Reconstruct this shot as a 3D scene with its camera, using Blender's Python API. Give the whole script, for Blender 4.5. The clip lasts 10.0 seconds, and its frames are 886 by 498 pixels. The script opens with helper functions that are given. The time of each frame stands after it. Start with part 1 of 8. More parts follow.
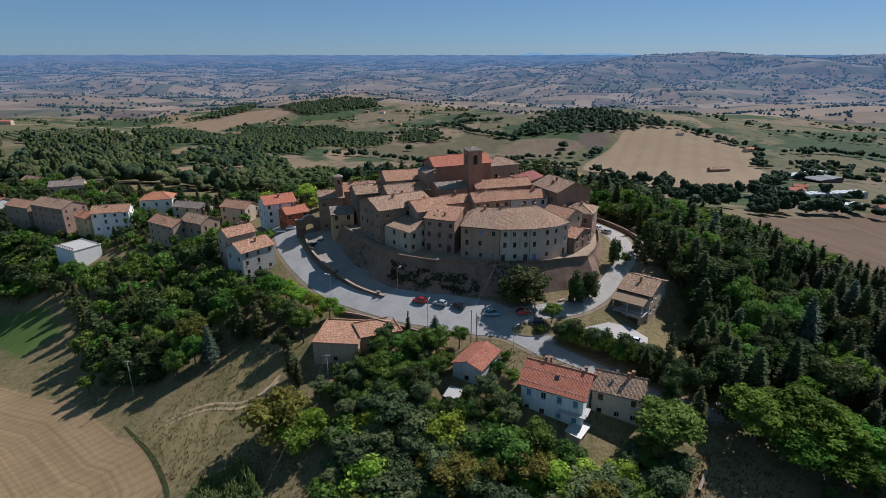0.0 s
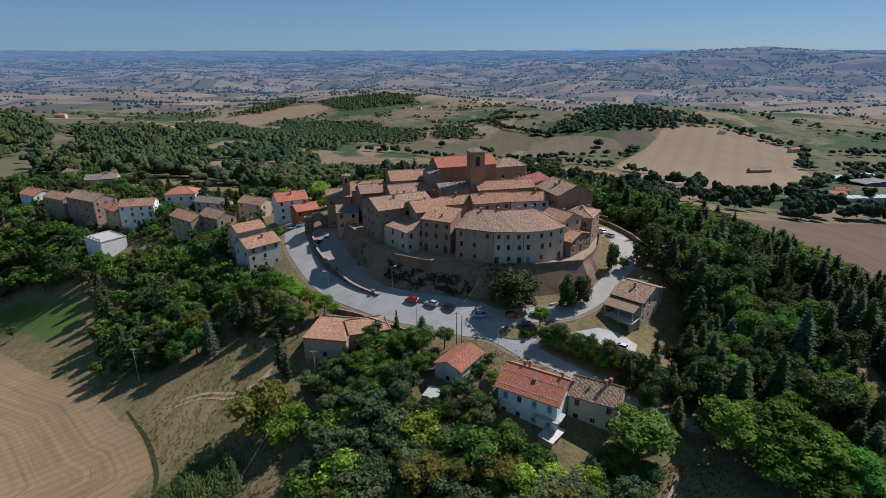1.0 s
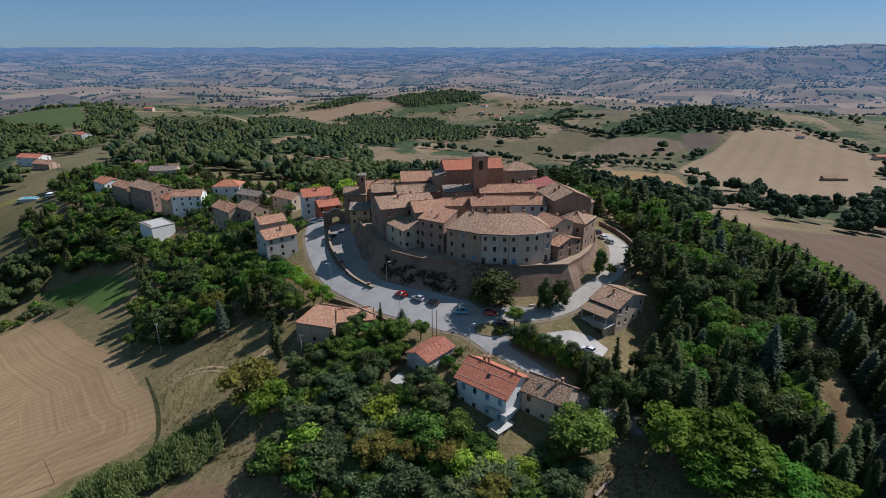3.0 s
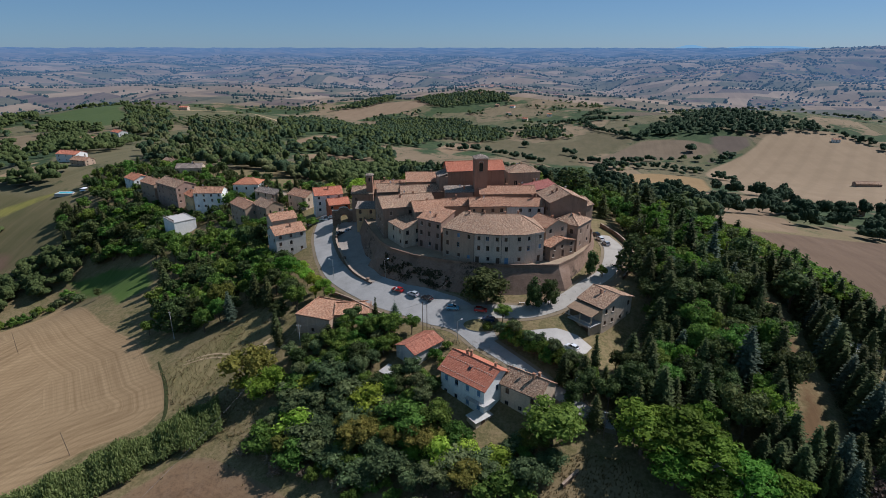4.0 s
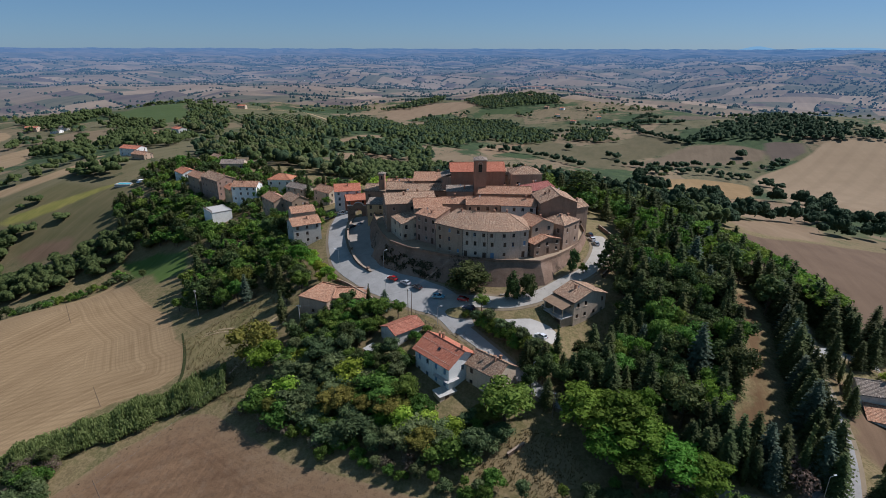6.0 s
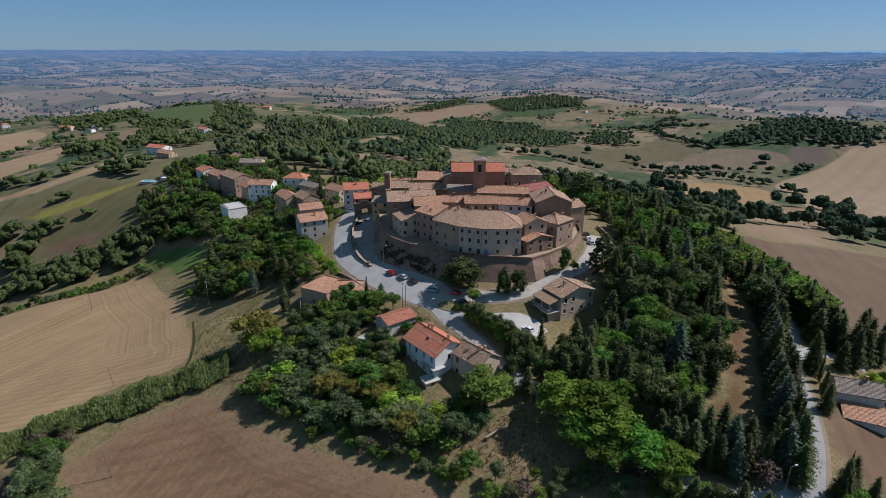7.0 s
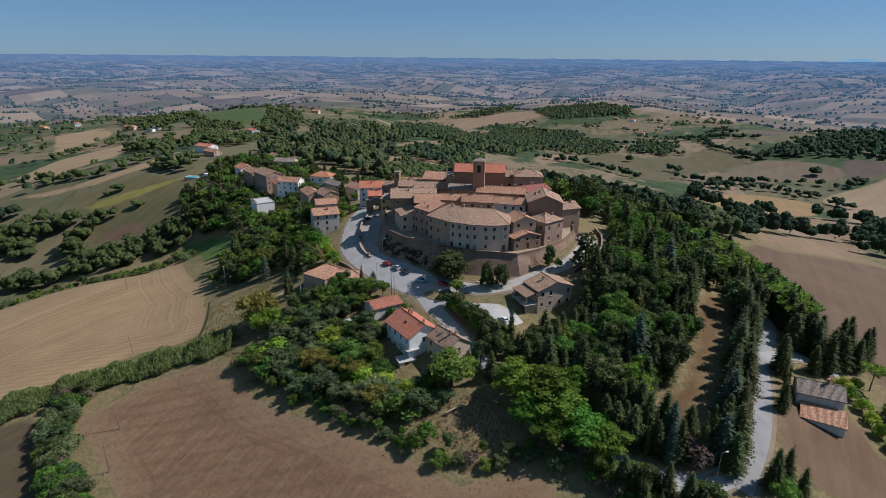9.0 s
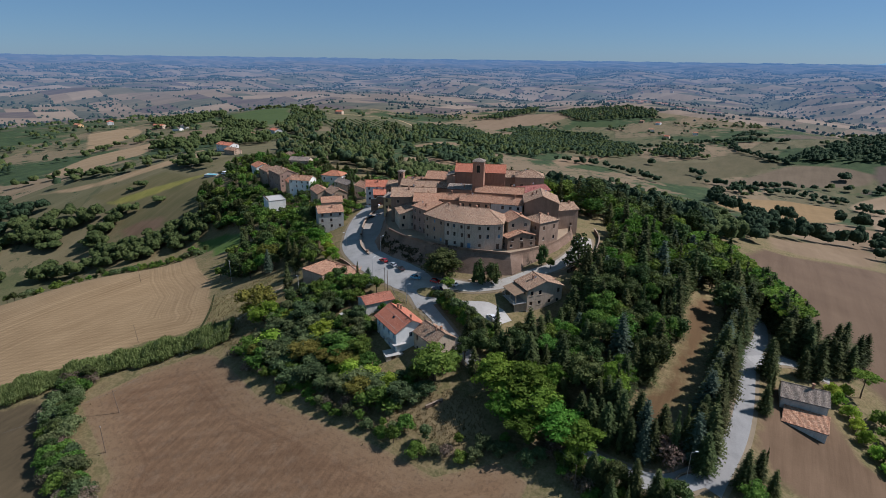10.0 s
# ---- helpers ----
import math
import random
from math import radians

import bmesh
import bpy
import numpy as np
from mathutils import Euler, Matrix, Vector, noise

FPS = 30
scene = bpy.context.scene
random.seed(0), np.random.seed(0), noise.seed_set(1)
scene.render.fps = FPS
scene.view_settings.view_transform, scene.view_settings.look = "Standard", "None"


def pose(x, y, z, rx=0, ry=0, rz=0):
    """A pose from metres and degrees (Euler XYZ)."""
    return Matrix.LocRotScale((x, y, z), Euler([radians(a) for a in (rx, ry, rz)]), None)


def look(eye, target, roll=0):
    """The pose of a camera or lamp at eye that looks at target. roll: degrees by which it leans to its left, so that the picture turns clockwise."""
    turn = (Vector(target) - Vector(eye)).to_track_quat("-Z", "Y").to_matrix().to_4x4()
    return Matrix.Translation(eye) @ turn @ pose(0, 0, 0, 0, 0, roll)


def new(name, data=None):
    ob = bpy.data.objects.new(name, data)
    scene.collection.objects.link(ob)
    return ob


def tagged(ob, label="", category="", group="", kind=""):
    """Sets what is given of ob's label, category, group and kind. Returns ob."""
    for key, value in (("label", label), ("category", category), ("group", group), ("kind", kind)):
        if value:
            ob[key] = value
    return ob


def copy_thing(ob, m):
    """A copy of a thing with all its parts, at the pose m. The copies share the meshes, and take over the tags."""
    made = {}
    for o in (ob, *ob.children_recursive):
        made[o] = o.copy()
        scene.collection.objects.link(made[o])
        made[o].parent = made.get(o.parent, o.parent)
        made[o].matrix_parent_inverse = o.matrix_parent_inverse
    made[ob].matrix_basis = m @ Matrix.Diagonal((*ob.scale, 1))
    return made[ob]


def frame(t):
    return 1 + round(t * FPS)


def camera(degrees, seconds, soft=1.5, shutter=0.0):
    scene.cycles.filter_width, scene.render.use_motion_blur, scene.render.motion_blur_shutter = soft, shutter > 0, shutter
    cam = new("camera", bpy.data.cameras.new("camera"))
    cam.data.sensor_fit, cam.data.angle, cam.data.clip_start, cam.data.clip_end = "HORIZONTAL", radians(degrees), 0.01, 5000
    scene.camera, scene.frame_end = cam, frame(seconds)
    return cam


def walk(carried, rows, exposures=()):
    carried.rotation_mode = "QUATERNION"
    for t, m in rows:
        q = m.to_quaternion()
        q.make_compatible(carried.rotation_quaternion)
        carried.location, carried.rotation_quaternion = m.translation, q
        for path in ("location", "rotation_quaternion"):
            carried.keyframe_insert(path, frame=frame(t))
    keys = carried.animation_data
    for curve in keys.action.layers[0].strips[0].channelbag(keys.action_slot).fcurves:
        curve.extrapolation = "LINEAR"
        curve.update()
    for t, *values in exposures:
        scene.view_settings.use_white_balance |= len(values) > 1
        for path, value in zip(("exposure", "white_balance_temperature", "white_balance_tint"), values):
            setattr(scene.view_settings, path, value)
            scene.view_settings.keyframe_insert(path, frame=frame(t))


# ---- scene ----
cam = camera(77.7, 10.0, soft=0.9)
METRES, EYE, TILT, LEAN, TURN = 123.0, 65.0, -19.3, 0.0, 0.0
ROWS = [
    (0.0, 0.0, 0.0, 0.0, 0.0, 0.0, -0.0),
    (0.5, 0.0515, -0.0061, 0.0074, 1.98, -0.26, -0.7),
    (1.0, 0.1017, -0.0138, 0.0138, 3.9, -0.5, -1.32),
    (1.5, 0.1509, -0.0243, 0.0189, 5.74, -0.72, -1.95),
    (2.0, 0.1992, -0.0375, 0.023, 7.51, -0.9, -2.57),
    (2.5, 0.2471, -0.0527, 0.026, 9.21, -1.03, -3.18),
    (4.0, 0.388, -0.1062, 0.0313, 13.81, -1.35, -4.82),
    (4.5, 0.435, -0.1246, 0.0325, 15.22, -1.47, -5.31),
    (5.0, 0.4818, -0.1434, 0.0325, 16.56, -1.58, -5.79),
    (5.5, 0.529, -0.1619, 0.0326, 17.87, -1.72, -6.26),
    (7.0, 0.6696, -0.2115, 0.0262, 21.53, -1.91, -7.52),
    (7.5, 0.7182, -0.2243, 0.0211, 22.77, -1.89, -7.96),
    (8.0, 0.7675, -0.2335, 0.0177, 24.02, -1.87, -8.42),
    (8.5, 0.8164, -0.2373, 0.0164, 25.27, -1.91, -8.92),
    (9.0, 0.8646, -0.2356, 0.0173, 26.55, -2.0, -9.45),
    (9.5, 0.912, -0.2288, 0.02, 27.86, -2.13, -9.93),
    (10.0, 0.9581, -0.218, 0.0237, 29.16, -2.29, -10.4),
]
walk(cam, [(t, pose(0, 0, EYE, TILT, LEAN, TURN) @ pose(METRES * x, METRES * y, METRES * z, 90 + pitch, roll, yaw)) for t, x, y, z, yaw, pitch, roll in ROWS],
     exposures=[(0.0, 0.38, 5650, 15), (10.0, 0.38, 5650, 15)])

# ---- daylight ----
SUN_AZ, SUN_EL = radians(50), radians(47)      # azimuth clockwise from +y
sun_dir = Vector((math.sin(SUN_AZ) * math.cos(SUN_EL), math.cos(SUN_AZ) * math.cos(SUN_EL), math.sin(SUN_EL)))
world = bpy.data.worlds.new("sky")
scene.world = world
world.use_nodes = True
wn = world.node_tree.nodes
wn.clear()
sky = wn.new("ShaderNodeTexSky")
sky.sky_type = "NISHITA"
sky.sun_disc = False
sky.sun_elevation, sky.sun_rotation = SUN_EL, SUN_AZ
sky.altitude, sky.air_density, sky.dust_density, sky.ozone_density = 300, 0.75, 0.2, 7.0
bg = wn.new("ShaderNodeBackground")
bg.inputs["Strength"].default_value = 0.043
wo = wn.new("ShaderNodeOutputWorld")
world.node_tree.links.new(sky.outputs[0], bg.inputs[0])
# summer haze evens out the clear sky
haze = wn.new("ShaderNodeBackground")
haze.inputs["Color"].default_value = (0.42, 0.78, 1.0, 1)
haze.inputs["Strength"].default_value = 0.37
blend = wn.new("ShaderNodeMixShader")
blend.inputs[0].default_value = 0.36
world.node_tree.links.new(bg.outputs[0], blend.inputs[1])
world.node_tree.links.new(haze.outputs[0], blend.inputs[2])
world.node_tree.links.new(blend.outputs[0], wo.inputs[0])
sun_data = bpy.data.lights.new("sun", "SUN")
sun_data.energy, sun_data.angle, sun_data.color = 4.25, radians(0.53), (1.0, 0.93, 0.83)
sun = new("sun", sun_data)
sun.matrix_world = look(sun_dir * 300, (0, 0, 0))


# ---- materials ----
class Nodes:
    """A small wrapper that adds nodes to a material and links them."""
    def __init__(self, name, rough=0.85, spec=0.25, metal=0.0):
        self.mat = bpy.data.materials.new(name)
        self.mat.use_nodes = True
        self.tree = self.mat.node_tree
        self.tree.nodes.clear()
        self.out = self.add("ShaderNodeOutputMaterial")
        self.bsdf = self.add("ShaderNodeBsdfPrincipled")
        self.bsdf.inputs["Roughness"].default_value = rough
        self.bsdf.inputs["Specular IOR Level"].default_value = spec
        self.bsdf.inputs["Metallic"].default_value = metal
        self.link(self.bsdf.outputs[0], self.out.inputs[0])
    def add(self, kind):
        return self.tree.nodes.new(kind)
    def link(self, a, b):
        self.tree.links.new(a, b)
    def coords(self, which="Object"):
        return self.add("ShaderNodeTexCoord").outputs[which]
    def world(self):
        return self.add("ShaderNodeNewGeometry").outputs["Position"]
    def noise(self, vec, scale, detail=4.0, rough=0.55, stretch=None):
        if stretch:
            m = self.add("ShaderNodeMapping")
            m.inputs["Scale"].default_value = stretch[:3]
            if len(stretch) > 3:
                m.inputs["Rotation"].default_value = (0, 0, radians(stretch[3]))
            self.link(vec, m.inputs["Vector"])
            vec = m.outputs[0]
        n = self.add("ShaderNodeTexNoise")
        n.inputs["Scale"].default_value, n.inputs["Detail"].default_value, n.inputs["Roughness"].default_value = scale, detail, rough
        self.link(vec, n.inputs["Vector"])
        return n.outputs["Fac"]
    def ramp(self, fac, stops, smooth=False):
        r = self.add("ShaderNodeValToRGB")
        el = r.color_ramp.elements
        while len(el) < len(stops):
            el.new(0.5)
        for e, (p, c) in zip(el, stops):
            e.position = p
            e.color = (*c, 1) if len(c) == 3 else c
        if smooth:
            r.color_ramp.interpolation = "EASE"
        self.link(fac, r.inputs[0])
        return r.outputs[0]
    def math(self, op, a, b=None, c=None, clamp=False):
        n = self.add("ShaderNodeMath")
        n.operation, n.use_clamp = op, clamp
        for i, v in enumerate((a, b, c)):
            if v is None:
                continue
            if isinstance(v, (int, float)):
                n.inputs[i].default_value = v
            else:
                self.link(v, n.inputs[i])
        return n.outputs[0]
    def mix(self, fac, a, b, mode="MIX"):
        n = self.add("ShaderNodeMix")
        n.data_type, n.blend_type = "RGBA", mode
        for i, v in ((0, fac), (6, a), (7, b)):
            if isinstance(v, (int, float)):
                n.inputs[i].default_value = v
            elif isinstance(v, tuple):
                n.inputs[i].default_value = (*v, 1)
            else:
                self.link(v, n.inputs[i])
        return n.outputs[2]
    def random(self):
        return self.add("ShaderNodeObjectInfo").outputs["Random"]
    def island(self):
        return self.add("ShaderNodeNewGeometry").outputs["Random Per Island"]
    def attr(self, name):
        a = self.add("ShaderNodeAttribute")
        a.attribute_name = name
        return a.outputs["Fac"]
    def color(self, c):
        if isinstance(c, tuple):
            self.bsdf.inputs["Base Color"].default_value = (*c, 1)
        else:
            self.link(c, self.bsdf.inputs["Base Color"])
        return self
    def bump(self, h, strength=0.5, dist=0.05):
        b = self.add("ShaderNodeBump")
        b.inputs["Strength"].default_value, b.inputs["Distance"].default_value = strength, dist
        self.link(h, b.inputs["Height"])
        self.link(b.outputs[0], self.bsdf.inputs["Normal"])
        return self


def shade(c, k):
    return tuple(min(1.0, v * k) for v in c)


def masonry(name, c, var=0.25, grain=1.0, dirt=0.35, rows=0.0):
    """Plaster or stone: blotches in metres, fine grain, vertical rain streaks."""
    n = Nodes(name, 0.92, 0.15)
    p = n.world()
    big = n.noise(p, 0.35, 5, 0.6)
    fine = n.noise(p, 3.5 * grain, 6, 0.7)
    base = n.ramp(big, [(0.3, shade(c, 1 - var)), (0.5, c), (0.72, shade(c, 1 + var))])
    base = n.mix(0.45, base, n.ramp(fine, [(0.25, shade(c, 0.55)), (0.5, c), (0.75, shade(c, 1.35))]))
    streak = n.noise(p, 0.9, 4, 0.6, (1.0, 1.0, 0.12))
    base = n.mix(n.math("MULTIPLY", n.math("GREATER_THAN", streak, 0.56), dirt), base, shade(c, 0.55))
    tone = n.math("MULTIPLY_ADD", n.random(), 0.3, 0.85)
    hsv = n.add("ShaderNodeHueSaturation")
    n.link(tone, hsv.inputs["Value"])
    n.link(base, hsv.inputs["Color"])
    n.color(hsv.outputs[0])
    h = fine
    if rows:
        h = n.noise(p, 1.6, 3, 0.8, (1.0, 1.0, 2.6))
    n.bump(h, 0.7, 0.08)
    return n.mat


def tiles(name, dark, mid, light, w=0.26, l=0.42, lichen=0.3):
    """Clay roof tiles: each tile has a tone of its own; rounded rows run down the slope."""
    n = Nodes(name, 0.9, 0.15)
    uv = n.coords("UV")
    sep = n.add("ShaderNodeSeparateXYZ")
    n.link(uv, sep.inputs[0])
    u = n.math("DIVIDE", sep.outputs[0], w)
    row = n.math("FLOOR", n.math("DIVIDE", sep.outputs[1], l))
    col = n.math("FLOOR", u)
    comb = n.add("ShaderNodeCombineXYZ")
    n.link(col, comb.inputs[0])
    n.link(row, comb.inputs[1])
    n.link(n.math("MULTIPLY", n.random(), 97.0), comb.inputs[2])
    wn_ = n.add("ShaderNodeTexWhiteNoise")
    wn_.noise_dimensions = "3D"
    n.link(comb.outputs[0], wn_.inputs["Vector"])
    per = wn_.outputs["Value"]
    c = n.ramp(per, [(0.0, dark), (0.4, mid), (0.75, mid), (1.0, light)])
    blot = n.noise(n.world(), 0.5, 5, 0.65)
    c = n.mix(n.math("MULTIPLY", n.ramp(blot, [(0.45, (0, 0, 0)), (0.65, (1, 1, 1))]), lichen), c, (0.21, 0.185, 0.145))
    blot2 = n.noise(n.world(), 2.6, 5, 0.75)
    c = n.mix(n.math("MULTIPLY", n.ramp(blot2, [(0.46, (0, 0, 0)), (0.6, (1, 1, 1))]), min(1.0, lichen * 2.2)), c, shade(dark, 0.8))
    blot3 = n.noise(n.world(), 3.4, 4, 0.75)
    c = n.mix(n.math("MULTIPLY", n.ramp(blot3, [(0.52, (0, 0, 0)), (0.64, (1, 1, 1))]), min(1.0, lichen * 2.4)), c, shade(light, 1.15))
    n.color(c)
    wave = n.math("ABSOLUTE", n.math("SINE", n.math("MULTIPLY", u, math.pi)))
    step = n.math("FRACT", n.math("DIVIDE", sep.outputs[1], l))
    h = n.math("ADD", wave, n.math("MULTIPLY_ADD", step, 0.35, n.math("MULTIPLY", per, 0.5)))
    n.bump(h, 1.0, 0.09)
    return n.mat


def plain(name, c, rough=0.6, spec=0.4, metal=0.0, var=0.15, scale=4.0):
    n = Nodes(name, rough, spec, metal)
    f = n.noise(n.world(), scale, 5, 0.65)
    n.color(n.ramp(f, [(0.3, shade(c, 1 - var)), (0.7, shade(c, 1 + var))]))
    n.bump(f, 0.25, 0.02)
    return n.mat


def foliage(name, dark, mid, light, trans=0.25, hue=0.03):
    """Leaves: tone by clump, by leaf and by tree; light passes through them."""
    n = Nodes(name, 0.75, 0.12)
    per = n.island()
    c = n.ramp(per, [(0.0, dark), (0.45, mid), (0.85, light), (1.0, shade(light, 1.2))])
    clump = n.noise(n.world(), 0.55, 4, 0.6)
    c = n.mix(0.55, c, n.ramp(clump, [(0.35, shade(dark, 0.8)), (0.65, shade(light, 1.0))]))
    hsv = n.add("ShaderNodeHueSaturation")
    r = n.random()
    n.link(n.math("MULTIPLY_ADD", r, hue * 2, 0.5 - hue), hsv.inputs["Hue"])
    n.link(n.math("MULTIPLY_ADD", n.math("FRACT", n.math("MULTIPLY", r, 7.3)), 0.6, 0.7), hsv.inputs["Value"])
    n.link(c, hsv.inputs["Color"])
    n.color(hsv.outputs[0])
    tr = n.add("ShaderNodeBsdfTranslucent")
    n.link(hsv.outputs[0], tr.inputs[0])
    mx = n.add("ShaderNodeMixShader")
    mx.inputs[0].default_value = trans
    n.link(n.bsdf.outputs[0], mx.inputs[1])
    n.link(tr.outputs[0], mx.inputs[2])
    n.link(mx.outputs[0], n.out.inputs[0])
    return n.mat


M = {}
M["stone"] = masonry("old_brick_and_stone", (0.285, 0.198, 0.142), 0.26, 1.4, 0.3, 1)
def rampart_material():
    c = (0.215, 0.142, 0.100)
    n = Nodes("rampart_brick", 0.95, 0.1)
    p = n.world()
    courses = n.noise(p, 1.0, 5, 0.8, (1.0, 1.0, 5.0))
    col = n.ramp(n.noise(p, 0.22, 5, 0.65), [(0.3, shade(c, 0.72)), (0.5, c), (0.7, (0.33, 0.235, 0.175))])
    col = n.mix(0.5, col, n.ramp(courses, [(0.3, shade(c, 0.5)), (0.5, c), (0.72, shade(c, 1.4))]))
    grime = n.noise(p, 0.13, 6, 0.75)
    col = n.mix(n.math("MULTIPLY", n.ramp(grime, [(0.54, (0, 0, 0)), (0.62, (1, 1, 1))]), 0.55), col, (0.10, 0.08, 0.06))
    plants = n.noise(p, 0.8, 6, 0.8)
    patch = n.noise(p, 0.05, 3, 0.5)
    both = n.math("MULTIPLY", n.ramp(plants, [(0.5, (0, 0, 0)), (0.56, (1, 1, 1))]), n.ramp(patch, [(0.5, (0, 0, 0)), (0.56, (1, 1, 1))]))
    col = n.mix(both, col, (0.045, 0.04, 0.028))
    n.color(col)
    n.bump(courses, 0.9, 0.12)
    return n.mat


M["rampart"] = rampart_material()
M["plaster_tan"] = masonry("tan_plaster", (0.41, 0.292, 0.205), 0.16, 0.8, 0.25)
M["plaster_palace"] = masonry("pale_worn_plaster", (0.51, 0.405, 0.315), 0.16, 0.8, 0.35)
M["plaster_pink"] = masonry("faded_pink_plaster", (0.37, 0.245, 0.185), 0.16, 0.8, 0.3)
M["plaster_cream"] = masonry("cream_plaster", (0.54, 0.425, 0.31), 0.14, 0.8, 0.2)
M["plaster_white"] = masonry("white_plaster", (0.756, 0.735, 0.679), 0.06, 0.8, 0.15)
M["plaster_grey"] = masonry("grey_render", (0.512, 0.488, 0.442), 0.12, 0.8, 0.3)
M["plaster_ochre"] = masonry("ochre_plaster", (0.634, 0.415, 0.215), 0.1, 0.8, 0.25)
M["plaster_red"] = masonry("red_orange_plaster", (0.512, 0.159, 0.084), 0.1, 0.8, 0.2)
M["brick"] = masonry("church_brick", (0.366, 0.207, 0.137), 0.18, 1.6, 0.25, 1)
M["tile_old"] = tiles("old_clay_tiles", (0.19, 0.108, 0.070), (0.405, 0.242, 0.152), (0.58, 0.415, 0.275), lichen=0.35)
M["tile_pink"] = tiles("warm_clay_tiles", (0.225, 0.108, 0.065), (0.47, 0.242, 0.143), (0.60, 0.38, 0.245), lichen=0.24)
M["tile_red"] = tiles("new_red_tiles", (0.40, 0.125, 0.072), (0.51, 0.180, 0.105), (0.57, 0.245, 0.155), 0.3, 0.4, 0.1)
M["tile_brick"] = tiles("weathered_red_tiles", (0.24, 0.082, 0.052), (0.36, 0.135, 0.085), (0.45, 0.20, 0.13), 0.3, 0.4, 0.2)
M["tile_maroon"] = tiles("faded_maroon_sheets", (0.22, 0.075, 0.06), (0.30, 0.10, 0.08), (0.36, 0.15, 0.12), 0.3, 0.4, 0.15)
M["tile_orange"] = tiles("orange_tiles", (0.36, 0.130, 0.070), (0.48, 0.195, 0.105), (0.55, 0.270, 0.155), 0.3, 0.4, 0.16)
M["tile_grey"] = tiles("weathered_grey_tiles", (0.157, 0.119, 0.094), (0.291, 0.227, 0.182), (0.403, 0.335, 0.270), lichen=0.4)
M["glass"] = plain("dark_window_glass", (0.02, 0.022, 0.026), 0.12, 0.6, 0.0, 0.3, 1.0)
M["shutter_brown"] = plain("brown_shutters", (0.085, 0.05, 0.032), 0.6)
M["shutter_blue"] = plain("blue_grey_shutters", (0.15, 0.24, 0.34), 0.6)
M["shutter_green"] = plain("green_shutters", (0.05, 0.08, 0.055), 0.6)
M["trim"] = plain("pale_stone_trim", (0.46, 0.40, 0.33), 0.85, 0.2)
M["coping"] = plain("worn_brick_coping", (0.30, 0.225, 0.165), 0.9, 0.15, 0, 0.3, 1.5)
M["cable"] = plain("weathered_cable", (0.16, 0.16, 0.16), 0.7, 0.3)
M["concrete"] = plain("concrete", (0.40, 0.38, 0.35), 0.9, 0.2)
M["metal_dark"] = plain("dark_metal", (0.06, 0.06, 0.06), 0.5, 0.5, 0.6)
M["metal_pale"] = plain("galvanised_metal", (0.5, 0.5, 0.5), 0.45, 0.5, 0.7)
M["wood"] = plain("weathered_wood", (0.16, 0.115, 0.08), 0.85, 0.2)
M["bark"] = plain("bark", (0.12, 0.09, 0.065), 0.95, 0.1, 0, 0.35, 6)
M["leaf_mid"] = foliage("broadleaf_green", (0.052, 0.098, 0.018), (0.095, 0.168, 0.029), (0.175, 0.262, 0.046), 0.4)
M["leaf_dark"] = foliage("dark_evergreen", (0.043, 0.061, 0.020), (0.067, 0.093, 0.028), (0.102, 0.134, 0.040), 0.28)
M["leaf_fir"] = foliage("dark_conifer_needles", (0.052, 0.064, 0.023), (0.071, 0.087, 0.029), (0.100, 0.116, 0.039), 0.22)
M["leaf_bright"] = foliage("bright_green_leaves", (0.125, 0.195, 0.018), (0.225, 0.340, 0.028), (0.370, 0.480, 0.070), 0.50)
M["leaf_olive"] = foliage("olive_green_leaves", (0.062, 0.086, 0.034), (0.104, 0.138, 0.054), (0.168, 0.205, 0.084), 0.35)
M["leaf_pine"] = foliage("umbrella_pine_needles", (0.071, 0.121, 0.020), (0.122, 0.209, 0.026), (0.204, 0.306, 0.046), 0.40)
M["leaf_blue"] = foliage("blue_grey_conifer", (0.058, 0.080, 0.050), (0.082, 0.106, 0.068), (0.115, 0.140, 0.092), 0.2)
M["leaf_yellow"] = foliage("yellowing_leaves", (0.095, 0.10, 0.018), (0.16, 0.165, 0.03), (0.25, 0.24, 0.05), 0.45)
def wood_crowns(name, dark, mid, light):
    """Crowns of far trees: tone by tree, by clump and by leaf."""
    n = Nodes(name, 0.85, 0.08)
    p = n.world()
    c = n.ramp(n.island(), [(0.0, dark), (0.5, mid), (1.0, light)])
    c = n.mix(0.5, c, n.ramp(n.noise(p, 0.07, 3, 0.6), [(0.3, shade(dark, 0.85)), (0.5, mid), (0.7, light)]))
    c = n.mix(0.35, c, n.ramp(n.noise(p, 0.5, 4, 0.75), [(0.35, shade(dark, 0.6)), (0.65, light)]))
    n.color(c)
    n.bump(n.noise(p, 0.45, 4, 0.75), 1.0, 1.2)
    return n.mat


